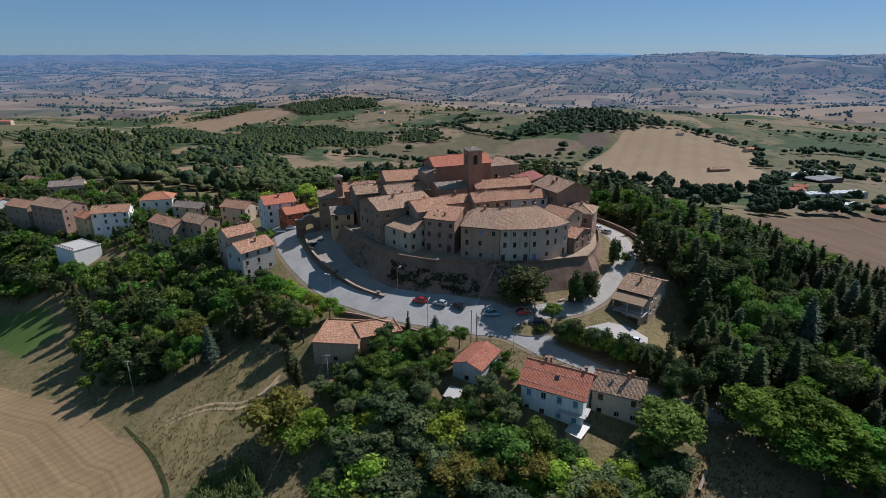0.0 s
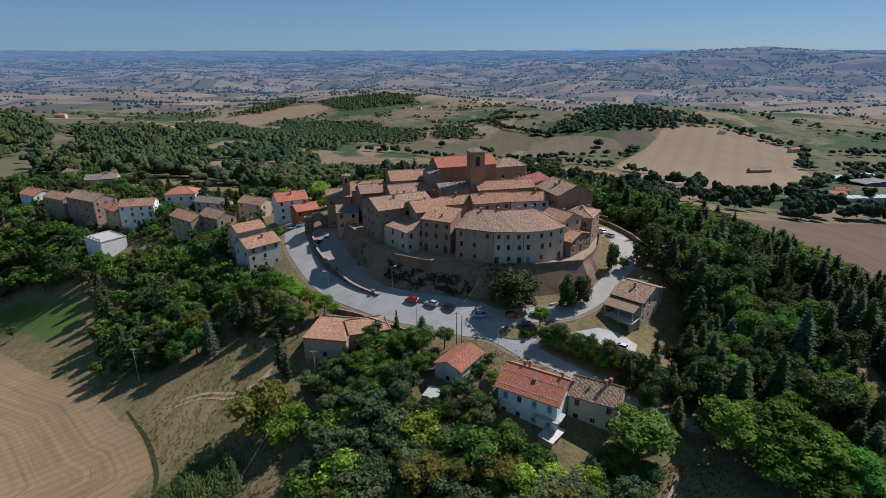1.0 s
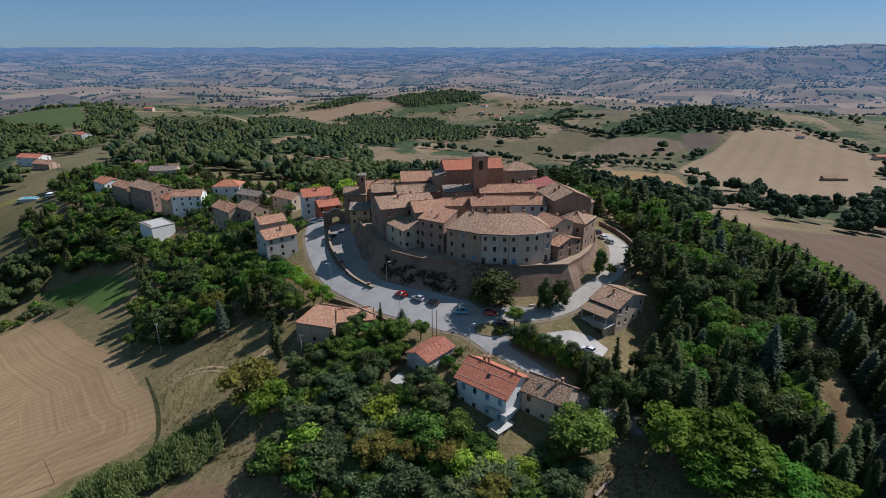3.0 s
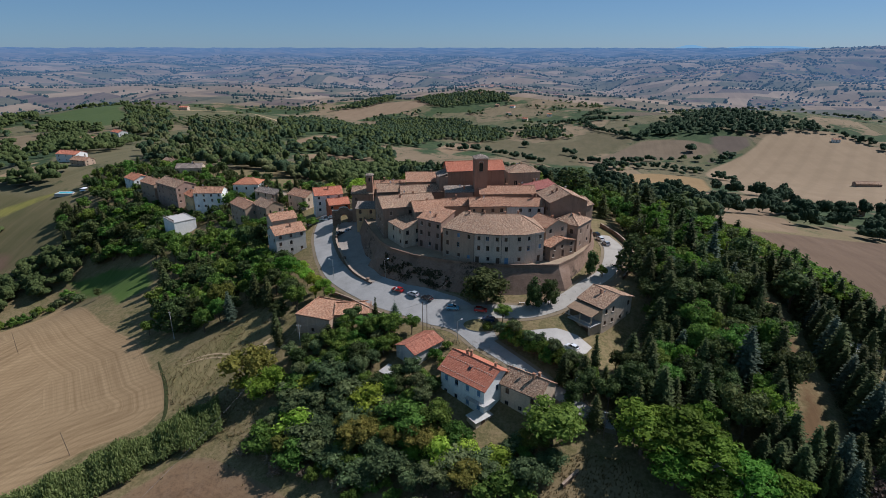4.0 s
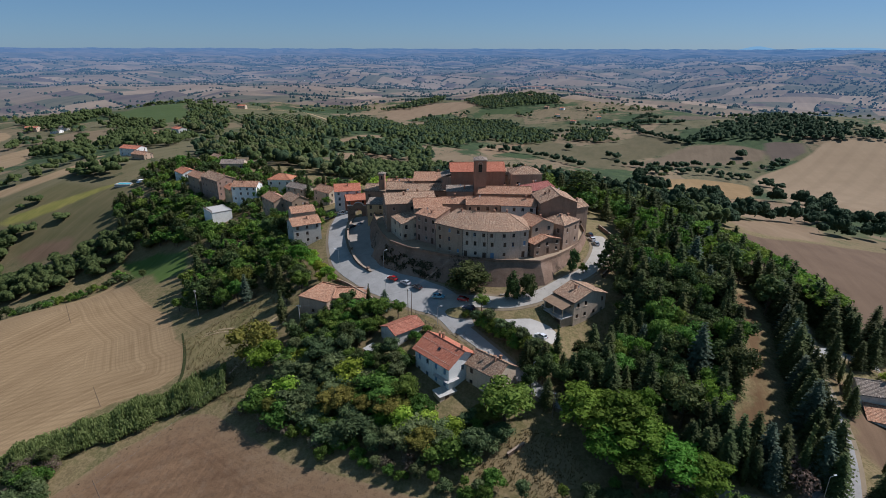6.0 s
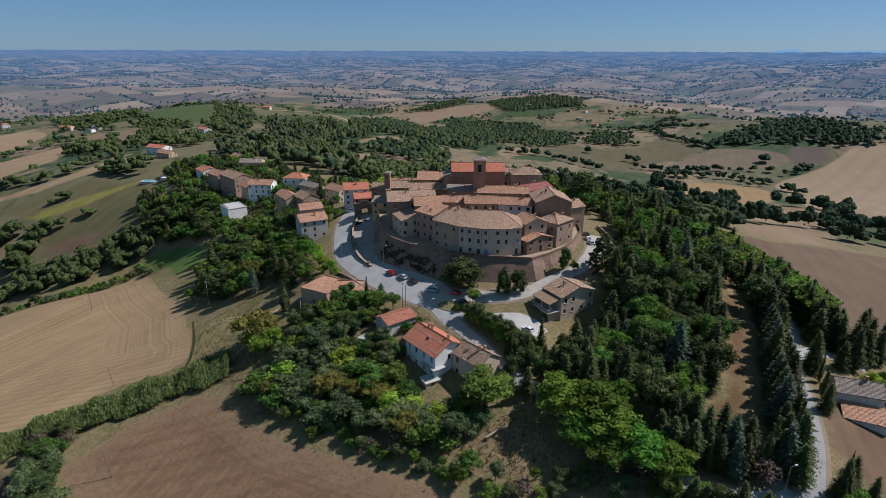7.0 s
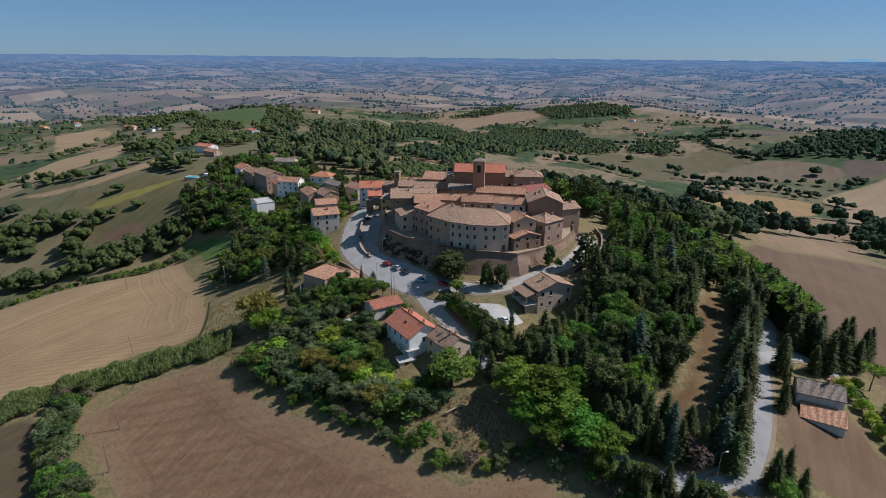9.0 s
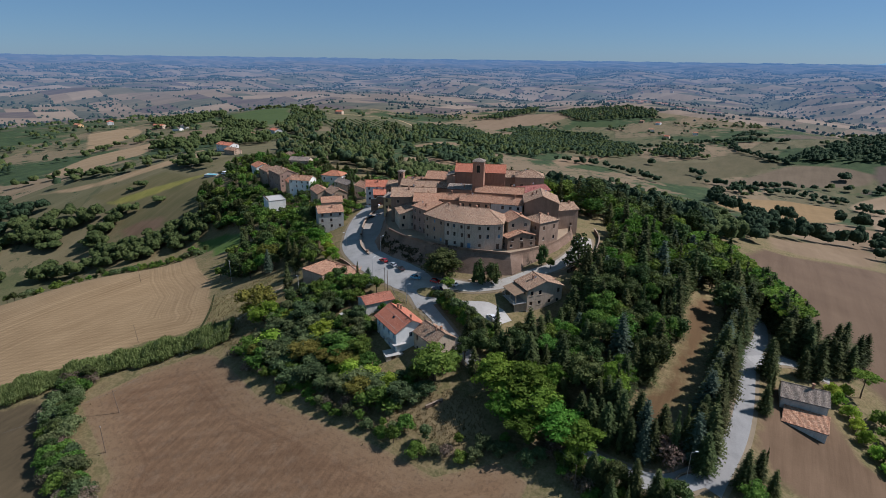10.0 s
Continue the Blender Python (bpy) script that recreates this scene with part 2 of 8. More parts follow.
M["leaf_far"] = wood_crowns("dusty_green_foliage", (0.028, 0.046, 0.016), (0.054, 0.076, 0.024), (0.105, 0.122, 0.040))
M["leaf_dusty"] = wood_crowns("dusty_olive_foliage", (0.045, 0.056, 0.022), (0.078, 0.088, 0.034), (0.130, 0.132, 0.055))
M["leaf_wood"] = wood_crowns("dark_wood_foliage", (0.020, 0.038, 0.020), (0.034, 0.056, 0.028), (0.056, 0.082, 0.038))
M["leaf_acacia"] = foliage("acacia_leaves", (0.065, 0.13, 0.014), (0.11, 0.205, 0.022), (0.175, 0.28, 0.042), 0.45)
M["leaf_brown"] = foliage("dry_brown_twigs", (0.102, 0.077, 0.051), (0.171, 0.128, 0.086), (0.273, 0.213, 0.153), 0.35)
M["leaf_weed"] = foliage("dry_wall_weeds", (0.022, 0.022, 0.012), (0.040, 0.038, 0.020), (0.070, 0.062, 0.034), 0.2)
M["leaf_reed"] = foliage("reed_leaves", (0.082, 0.130, 0.034), (0.140, 0.205, 0.058), (0.235, 0.305, 0.110), 0.45)


# ---- the land ----
# mounds and hollows over a base level: x, y, radius, height
MOUNDS = [
    (44, 267, 450, 28.2), (25, 180, 90, 10.2), (-489, 780, 450, 27.8), (-560, 1413, 450, -49.1), (228, 958, 450, -27),
    (-300, 150, 90, -30.5), (-386, 358, 200, 25.1), (40, 190, 260, 55.1), (-62, 205, 45, 2.2), (-120, 140, 60, -13),
    (-900, 950, 450, 32.1), (-500, 0, 200, -27.7), (-209, 303, 90, 9.2), (390, 572, 200, 26.2), (0, 40, 60, -4.3),
    (-203, 190, 45, -20.6), (-386, 358, 450, 21.9), (508, 935, 200, 15.9), (-48, 82, 45, -4.3), (0, -500, 200, -11.5),
    (119, 94, 45, 6.4), (85, 165, 45, 8.8), (85, 165, 90, -8.2), (-31, 168, 11, -2.0),
    (63, 133, 13, -5.0), (72, 142, 12, -3.0), (420, 1330, 250, 40), (170, 1150, 200, 12), (-760, 1250, 260, 22), (-960, 1040, 150, 14),
]
wave_rng = np.random.RandomState(11)
WAVES = [(a, wave_rng.uniform(0, 6.28), wave_rng.uniform(0, 6.28), l) for a, l in ((24, 2100), (23, 1450), (20, 1000), (13, 700), (6, 460))]


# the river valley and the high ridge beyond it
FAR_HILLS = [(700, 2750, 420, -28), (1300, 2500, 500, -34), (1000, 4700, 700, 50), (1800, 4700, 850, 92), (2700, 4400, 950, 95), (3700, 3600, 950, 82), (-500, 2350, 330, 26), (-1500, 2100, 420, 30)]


def ease(a, b, v):
    t = np.clip((v - a) / (b - a), 0, 1)
    return t * t * (3 - 2 * t)


def rolling(x, y):
    """Rounded ridges with sharper valleys, for the far country."""
    z = 0.0
    for a, way, phase, l in WAVES:
        s = (x * math.cos(way) + y * math.sin(way)) * 2 * math.pi / l + phase
        bend = 0.9 * np.sin((x * math.sin(way) - y * math.cos(way)) * 2 * math.pi / (l * 1.9) + phase * 2)
        z = z + a * (2 * np.abs(np.sin(s / 2 + bend)) ** 1.4 - 1.05)
    return z


def land(x, y):
    z = -90.0
    for a, b, r, h in MOUNDS:
        z = z + h * np.exp(-((x - a) ** 2 + (y - b) ** 2) / r ** 2)
    r = np.hypot(x, y - 150)
    far = np.interp(r, [0, 1000, 1500, 2100, 2900, 4000, 6000, 9000, 13000, 18000, 26000], [-100, -100, -110, -120, -114, -92, -60, -22, 22, 50, 58])
    for a, b, q, h in FAR_HILLS:
        far = far + h * np.exp(-((x - a) ** 2 + (y - b) ** 2) / q ** 2)
    w = ease(1250, 2000, r)
    z = z * (1 - w) + far * w
    return z + rolling(x, y) * ease(1000, 2300, r) * (0.52 + 0.2 * ease(3500, 9000, r))


def graded(a, b, step, far, grow=1.09):
    """Grid lines: even between a and b, wider and wider out to +-far."""
    mid = list(np.arange(a, b + step / 2, step))
    lo, hi, s = [a], [mid[-1]], step
    while lo[-1] > -far:
        s = min(s * grow, 55)
        lo.append(lo[-1] - s)
    s = step
    while hi[-1] < far:
        s = min(s * grow, 55)
        hi.append(hi[-1] + s)
    return np.array(lo[:0:-1] + mid + hi[1:])


GX, GY = graded(-230, 210, 2.0, 2000), graded(16, 300, 2.0, 2100)
GY = GY[GY > -1500]
XX, YY = np.meshgrid(GX, GY)
ZZ = land(XX, YY)


def ground_z(x, y):
    i = int(np.clip(np.searchsorted(GX, x) - 1, 0, len(GX) - 2))
    j = int(np.clip(np.searchsorted(GY, y) - 1, 0, len(GY) - 2))
    u, v = (x - GX[i]) / (GX[i + 1] - GX[i]), (y - GY[j]) / (GY[j + 1] - GY[j])
    return float((ZZ[j, i] * (1 - u) + ZZ[j, i + 1] * u) * (1 - v) + (ZZ[j + 1, i] * (1 - u) + ZZ[j + 1, i + 1] * u) * v)


def inside_by(poly, x, y):
    """Signed distance to a polygon's edge, positive inside."""
    x, y = np.asarray(x, float), np.asarray(y, float)
    d = np.full(x.shape, 1e9)
    odd = np.zeros(x.shape, bool)
    for (x0, y0), (x1, y1) in zip(poly, poly[1:] + poly[:1]):
        ex, ey = x1 - x0, y1 - y0
        t = np.clip(((x - x0) * ex + (y - y0) * ey) / (ex * ex + ey * ey + 1e-9), 0, 1)
        d = np.minimum(d, np.hypot(x - x0 - t * ex, y - y0 - t * ey))
        cross = (y0 > y) != (y1 > y)
        odd ^= cross & (x < ex * (y - y0) / (ey if abs(ey) > 1e-9 else 1e-9) + x0)
    return np.where(odd, d, -d)


STRAW = [(-240, 20), (-225, 120), (-206, 190), (-136, 147), (-102, 131), (-77, 110), (-70, 107), (-58, 95), (-61, 86), (-72, 77), (-85, 52), (-100, 25), (-160, -20)]
PLOUGHED = [(-58, 46), (-53, 64), (-42, 79), (-35, 80), (-24, 77), (-3, 70), (18, 69.5), (34, 69), (49, 68.5), (62, 67), (74, 77), (83, 75), (84, 50), (60, 10), (0, 12), (-18, 33), (-49, 43)]
LAWN = [(-223, 205), (-194, 212), (-153, 195), (-131, 172), (-140, 158), (-160, 172), (-197, 191)]
DRY = [(98, 112), (103, 120), (104, 144), (102, 164), (105, 183), (111, 178), (112.5, 154), (110.5, 137), (110, 121), (108, 105), (105, 100), (98, 102)]
YARD = [(126, 114), (128, 146), (146, 147), (153, 130), (175, 118), (160, 96), (132, 104)]
TRODDEN = [(22, 134), (30, 140), (40, 147), (50, 158), (56, 172), (66, 168), (60, 150), (50, 139), (40, 134), (28, 131)]
CLEARING = [(-66, 121), (-54, 137), (-46, 131), (-44, 108), (-50, 100), (-56, 92), (-75, 109)]
DRY_BANK = [(38, 80), (46, 88), (52, 93), (62, 94), (68, 84), (62, 74), (44, 77)]
EAST_STUBBLE = [(108, 238), (122, 300), (134, 300), (176, 343), (229, 382), (420, 470), (420, 240), (240, 130), (172, 140), (152, 176), (128, 216)]
FAR_STUBBLE = [(216, 885), (278, 980), (321, 1045), (372, 1157), (447, 1176), (491, 1169), (519, 1072), (533, 936), (454, 781), (451, 748), (320, 554), (220, 502), (214, 591), (227, 792)]
FAR_EARTH = [(230, 1101), (289, 1152), (368, 1132), (289, 1015), (240, 942), (240, 1000), (297, 1059)]
FAR_GREEN = [(-1010, 960), (-980, 1080), (-880, 935), (-830, 905), (-740, 800), (-661, 670), (-776, 713), (-944, 800)]
TAN_SLOPE = [(34, 897), (150, 1127), (233, 1125), (294, 1066), (240, 1000), (158, 963), (70, 894)]
GOLD = [(66, 779), (146, 851), (215, 833), (196, 667), (129, 574), (69, 685)]
TAN_A = [(126, 569), (192, 664), (231, 579), (231, 528), (188, 433), (163, 407), (146, 433), (126, 467)]
TAN_B = [(122, 370), (160, 428), (204, 451), (181, 351), (144, 314), (126, 311)]
HILL_STUBBLE = [(-707, 1556), (-688, 1618), (-569, 1765), (-497, 1852), (-442, 1799), (-492, 1650), (-570, 1517), (-589, 1398), (-658, 1472)]
VINEYARD = [(-455, 1649), (-383, 1720), (-319, 1760), (-268, 1690), (-428, 1619)]
DRY_GRASS = [(-174, 832), (-123, 1130), (-37, 1080), (24, 1130), (41, 1294), (150, 1127), (34, 897), (56, 860), (-11, 808), (-108, 869)]
GLADE_A = [(-340, 650), (-361, 771), (-337, 814), (-315, 758), (-321, 632)]
GLADE_B = [(-259, 513), (-240, 601), (-206, 599), (-184, 526), (-223, 463)]
GLADE_C = [(-200, 1040), (-181, 961), (-145, 1061), (-131, 888), (-143, 760), (-178, 790)]
BAND_A = [(-1011, 544), (-1024, 651), (-885, 580), (-796, 481), (-699, 375)]
BAND_B = [(-573, 257), (-519, 287), (-532, 357), (-643, 458), (-684, 495), (-726, 522), (-714, 480), (-682, 372), (-619, 310)]
BAND_C = [(-500, 215), (-448, 240), (-426, 256), (-410, 299), (-410, 335), (-443, 393), (-377, 327), (-382, 301), (-397, 258), (-429, 230)]
WEEDS = [(-372, 222), (-359, 242), (-335, 265), (-306, 292), (-302, 285), (-319, 258), (-345, 227)]
WEST_GREEN = [(-306, 282), (-295, 282), (-248, 246), (-236, 225), (-267, 207), (-308, 196), (-340, 218), (-405, 225), (-369, 286)]
ROUGH_VERGE = [(-150, -20), (-104, 14), (-74, 42), (-60, 44), (-50, 36), (-30, 25), (-8, 19), (4, -20), (-60, -60)]
WEST_BARE = [(-320, 199), (-307, 220), (-279, 223), (-265, 210), (-290, 197)]
FIELDS_NEAR = [("east_stubble", EAST_STUBBLE, 40), ("far_stubble", FAR_STUBBLE, 60), ("far_earth", FAR_EARTH, 60), ("far_green", FAR_GREEN, 60), ("tan_slope", TAN_SLOPE, 50), ("gold", GOLD, 40), ("tan_a", TAN_A, 40), ("tan_b", TAN_B, 40),
               ("hill_stubble", HILL_STUBBLE, 50), ("vineyard", VINEYARD, 50), ("dry_grass_slope", DRY_GRASS, 60), ("glade_a", GLADE_A, 40), ("glade_b", GLADE_B, 40), ("glade_c", GLADE_C, 40), ("band_a", BAND_A, 50), ("band_b", BAND_B, 40), ("band_c", BAND_C, 30),
               ("weeds", WEEDS, 30), ("rough_verge", ROUGH_VERGE, 30), ("west_green", WEST_GREEN, 40), ("west_bare", WEST_BARE, 30)]


RADIUS = np.hypot(XX, YY - 150)
FAR_FROM = 1780.0


def grid_part(name, r0, r1):
    """The part of the land's grid between two distances from the town."""
    me = bpy.data.meshes.new(name)
    ny, nx = XX.shape
    co = np.stack([XX, YY, ZZ], -1).reshape(-1, 3)
    ids = np.arange(ny * nx).reshape(ny, nx)
    quads = np.stack([ids[:-1, :-1], ids[:-1, 1:], ids[1:, 1:], ids[1:, :-1]], -1).reshape(-1, 4)
    r = RADIUS.ravel()[quads[:, 0]]
    quads = quads[(r >= r0) & (r < r1)]
    used, inv = np.unique(quads, return_inverse=True)
    me.from_pydata(co[used].tolist(), [], inv.reshape(-1, 4).tolist())
    me.shade_smooth()
    return me, used


def grid_mesh(name):
    me, used = grid_part(name, -1, FAR_FROM)
    for key, poly, reach in (("straw", STRAW, 120), ("ploughed", PLOUGHED, 60), ("lawn", LAWN, 30), ("dry", DRY, 20), ("yard", YARD, 20), ("trodden", TRODDEN, 20), ("clearing", CLEARING, 20), ("dry_bank", DRY_BANK, 20), *FIELDS_NEAR):
        a = me.attributes.new(key, "FLOAT", "POINT")
        a.data.foreach_set("value", np.clip(inside_by(poly, XX, YY), -reach, reach).astype(np.float32).ravel()[used])
    a = me.attributes.new("open_country", "FLOAT", "POINT")
    a.data.foreach_set("value", ease(190, 420, np.hypot(XX, YY - 170)).astype(np.float32).ravel()[used])
    return me


def ground_material():
    n = Nodes("land_surface", 0.95, 0.1)
    p = n.world()
    fine = n.noise(p, 1.3, 6, 0.7)
    mid = n.noise(p, 0.12, 5, 0.6)
    # rough grass and bare earth close to the village
    near = n.ramp(mid, [(0.3, (0.060, 0.066, 0.020)), (0.42, (0.112, 0.098, 0.036)), (0.55, (0.18, 0.132, 0.062)), (0.72, (0.15, 0.10, 0.052))])
    near = n.mix(0.55, near, n.ramp(fine, [(0.3, (0.05, 0.05, 0.022)), (0.5, (0.14, 0.115, 0.055)), (0.68, (0.27, 0.21, 0.115))]))
    tuft = n.noise(p, 0.45, 6, 0.75)
    near = n.mix(n.math("MULTIPLY", n.ramp(tuft, [(0.5, (0, 0, 0)), (0.6, (1, 1, 1))]), 0.6), near, (0.225, 0.165, 0.09))
    # patchwork of far fields, each with one crop
    warp = n.add("ShaderNodeVectorMath")
    warp.operation = "MULTIPLY_ADD"
    nz = n.add("ShaderNodeTexNoise")
    nz.inputs["Scale"].default_value = 0.006
    n.link(p, nz.inputs["Vector"])
    n.link(nz.outputs["Color"], warp.inputs[0])
    warp.inputs[1].default_value = (70, 70, 0)
    n.link(p, warp.inputs[2])
    mp = n.add("ShaderNodeMapping")
    mp.inputs["Scale"].default_value = (1, 0.6, 0)
    mp.inputs["Rotation"].default_value = (0, 0, 0.35)
    n.link(warp.outputs[0], mp.inputs[0])
    v = n.add("ShaderNodeTexVoronoi")
    v.feature = "F1"
    v.inputs["Scale"].default_value = 0.0062
    n.link(mp.outputs[0], v.inputs["Vector"])
    sepc = n.add("ShaderNodeSeparateColor")
    n.link(v.outputs["Color"], sepc.inputs[0])
    crops = n.ramp(sepc.outputs[0], [(0.0, (0.155, 0.114, 0.068)), (0.16, (0.100, 0.090, 0.046)), (0.30, (0.074, 0.078, 0.034)), (0.44, (0.190, 0.138, 0.082)), (0.54, (0.085, 0.066, 0.048)),
                                     (0.64, (0.096, 0.090, 0.044)), (0.76, (0.060, 0.070, 0.030)), (0.9, (0.135, 0.106, 0.060))])
    crops.node.color_ramp.interpolation = "CONSTANT"
    rows = n.noise(p, 0.05, 5, 0.7, (1.0, 0.12, 0.0, 25))
    crops = n.mix(0.25, crops, n.ramp(rows, [(0.3, (0.09, 0.07, 0.04)), (0.7, (0.30, 0.23, 0.15))]))
    e = n.add("ShaderNodeTexVoronoi")
    e.feature = "DISTANCE_TO_EDGE"
    e.inputs["Scale"].default_value = 0.0062
    n.link(mp.outputs[0], e.inputs["Vector"])
    edge = n.math("LESS_THAN", n.math("ADD", e.outputs["Distance"], n.math("MULTIPLY", n.noise(p, 0.04, 3), 0.06)), 0.042)
    crops = n.mix(n.math("MULTIPLY", edge, 0.45), crops, (0.05, 0.06, 0.028))
    wood = n.noise(p, 0.0045, 6, 0.66)
    crops = n.mix(n.ramp(wood, [(0.51, (0, 0, 0)), (0.54, (1, 1, 1))]), crops, n.ramp(n.noise(p, 0.05, 4, 0.7), [(0.3, (0.025, 0.04, 0.018)), (0.7, (0.06, 0.085, 0.035))]))
    trees = n.noise(p, 0.034, 6, 0.82)
    crops = n.mix(n.ramp(trees, [(0.57, (0, 0, 0)), (0.61, (1, 1, 1))]), crops, (0.035, 0.052, 0.024))
    col = n.mix(n.attr("open_country"), near, crops)

    def zone(col, key, c, soft=1.5, ragged=3.0, rag_scale=0.35):
        wob = n.math("MULTIPLY_ADD", n.noise(p, rag_scale, 4, 0.6), ragged, -ragged / 2)
        f = n.math("DIVIDE", n.math("ADD", n.attr(key), wob), soft, clamp=True)
        return n.mix(f, col, c)

    def crop(a, b, turn, scale=0.55, squeeze=0.06, weight=0.5, blot=0.05, lines=0.0, edge="", bend=7.0):
        rows = n.noise(p, scale, 5, 0.7, (1.0, squeeze, 0.0, turn))
        if edge:
            away = n.attr(edge)
            cmb = n.add("ShaderNodeCombineXYZ")
            n.link(n.math("MULTIPLY", away, 1.0), cmb.inputs[0])
            n.link(n.math("MULTIPLY", n.noise(p, 0.02, 2), 2.0), cmb.inputs[1])
            ring = n.noise(cmb.outputs[0], 0.9, 5, 0.7)
            near_edge = n.math("LESS_THAN", n.math("ADD", away, n.math("MULTIPLY", n.noise(p, 0.02, 3), 30.0)), 44.0 if edge == "straw" else 22.0)
            rows = n.math("ADD", n.math("MULTIPLY", ring, near_edge), n.math("MULTIPLY", rows, n.math("SUBTRACT", 1.0, near_edge)))
        c = n.ramp(rows, [(0.36, a), (0.64, b)])
        c = n.mix(weight, n.ramp(n.noise(p, blot, 5, 0.6), [(0.3, a), (0.7, b)]), c)
        if lines:
            m = n.add("ShaderNodeMapping")
            m.inputs["Rotation"].default_value = (0, 0, radians(turn))
            n.link(p, m.inputs["Vector"])
            w = n.add("ShaderNodeTexWave")
            w.inputs["Scale"].default_value, w.inputs["Distortion"].default_value = lines, bend
            w.inputs["Detail"].default_value, w.inputs["Detail Scale"].default_value = 3.0, 0.25
            n.link(m.outputs[0], w.inputs["Vector"])
            c = n.mix(n.math("MULTIPLY", n.ramp(w.outputs["Fac"], [(0.1, (1, 1, 1)), (0.5, (0, 0, 0))]), n.math("MULTIPLY", n.noise(p, 0.15, 4, 0.7), 0.55)), c, shade(a, 0.85))
            speck = n.noise(p, 1.8, 5, 0.8)
            c = n.mix(n.math("MULTIPLY", n.ramp(speck, [(0.5, (0, 0, 0)), (0.7, (1, 1, 1))]), 0.22), c, shade(b, 1.1))
        return c

    col = zone(col, "dry_grass_slope", crop((0.070, 0.066, 0.033), (0.128, 0.103, 0.058), 30, 0.05, 0.3, 0.5, 0.012), 14, 26, 0.03)
    col = zone(col, "tan_slope", crop((0.108, 0.081, 0.052), (0.168, 0.126, 0.083), 20, 0.05, 0.1, 0.5, 0.02), 8, 8, 0.03)
    col = zone(col, "west_green", crop((0.070, 0.072, 0.028), (0.142, 0.112, 0.058), 50, 0.1, 0.1, 0.5, 0.03), 6, 12, 0.05)
    col = zone(col, "west_bare", crop((0.110, 0.070, 0.042), (0.165, 0.108, 0.068), 50, 0.2, 0.2), 6, 12, 0.1)
    col = zone(col, "weeds", crop((0.110, 0.115, 0.028), (0.235, 0.200, 0.055), 40, 0.2, 0.2), 4, 6, 0.1)
    col = zone(col, "rough_verge", crop((0.060, 0.046, 0.026), (0.112, 0.082, 0.046), 40, 0.3, 0.3), 3, 6)
    for key in ("band_a", "band_b", "band_c"):
        col = zone(col, key, crop((0.205, 0.140, 0.076), (0.290, 0.208, 0.122), 55, 0.1, 0.05), 4, 5, 0.05)
    col = zone(col, "far_earth", crop((0.078, 0.060, 0.046), (0.110, 0.084, 0.064), 20, 0.05), 6, 6, 0.03)
    col = zone(col, "far_stubble", crop((0.205, 0.146, 0.088), (0.262, 0.192, 0.120), 23, 0.06, 0.02, 0.4, 0.02, 0.0105, bend=0.6), 5, 5, 0.03)
    col = zone(col, "far_green", crop((0.048, 0.072, 0.024), (0.070, 0.094, 0.034), 10, 0.05), 5, 6, 0.03)
    col = zone(col, "hill_stubble", crop((0.165, 0.115, 0.072), (0.225, 0.160, 0.102), 60, 0.05, 0.1), 6, 8, 0.03)
    col = zone(col, "vineyard", crop((0.034, 0.052, 0.020), (0.056, 0.076, 0.030), 60, 0.08, 0.04, 0.7), 6, 6, 0.03)
    col = zone(col, "gold", crop((0.195, 0.127, 0.058), (0.262, 0.176, 0.086), 70, 0.06, 0.05), 5, 6, 0.04)
    for key in ("tan_a", "tan_b", "glade_a", "glade_b", "glade_c"):
        col = zone(col, key, crop((0.152, 0.104, 0.061), (0.232, 0.164, 0.100), 70, 0.08, 0.05), 5, 7, 0.05)
    col = zone(col, "east_stubble", crop((0.097, 0.063, 0.040), (0.146, 0.098, 0.062), 75, 0.15, 0.05), 4, 6, 0.05)
    col = zone(col, "trodden", crop((0.176, 0.116, 0.067), (0.250, 0.174, 0.107), 10, 0.3), 2, 4)
    col = zone(col, "clearing", crop((0.106, 0.101, 0.035), (0.264, 0.198, 0.097), -8, 0.3, 0.12, 0.6), 4, 6)
    col = zone(col, "dry_bank", crop((0.123, 0.097, 0.053), (0.246, 0.176, 0.088), 40, 0.25, 0.4), 4, 8)
    col = zone(col, "lawn", crop((0.053, 0.092, 0.019), (0.097, 0.136, 0.035), 10, 0.3), 3, 5)
    col = zone(col, "dry", crop((0.080, 0.049, 0.024), (0.140, 0.085, 0.041), 10, 0.3), 3, 6)
    col = zone(col, "yard", crop((0.092, 0.058, 0.034), (0.165, 0.108, 0.066), 10, 0.3), 3, 5)
    col = zone(col, "straw", crop((0.180, 0.116, 0.058), (0.339, 0.236, 0.128), 62, 0.5, 0.02, 0.65, 0.05, 0.12, "straw", bend=1.2), 1.2, 3)
    col = zone(col, "ploughed", crop((0.112, 0.064, 0.035), (0.212, 0.130, 0.072), 58, 0.7, 0.03, 0.5, 0.07, 0.06, "ploughed", bend=2.0), 1.2, 3)
    # paler, drier margin of the ploughed field
    margin = n.math("DIVIDE", n.math("SUBTRACT", n.math("MULTIPLY_ADD", n.noise(p, 0.12, 4, 0.65), 10.0, 4.0), n.attr("ploughed")), 7.0, clamp=True)
    inner = n.math("MULTIPLY", margin, n.math("GREATER_THAN", n.attr("ploughed"), 0.0))
    col = n.mix(n.math("MULTIPLY", inner, 0.6), col, (0.215, 0.145, 0.082))
    col = n.mix(n.math("MULTIPLY", n.ramp(n.noise(p, 0.3, 6, 0.75), [(0.5, (0, 0, 0)), (0.62, (1, 1, 1))]), n.math("MULTIPLY", n.math("GREATER_THAN", n.attr("ploughed"), 0.0), 0.35)), col, (0.20, 0.14, 0.09))
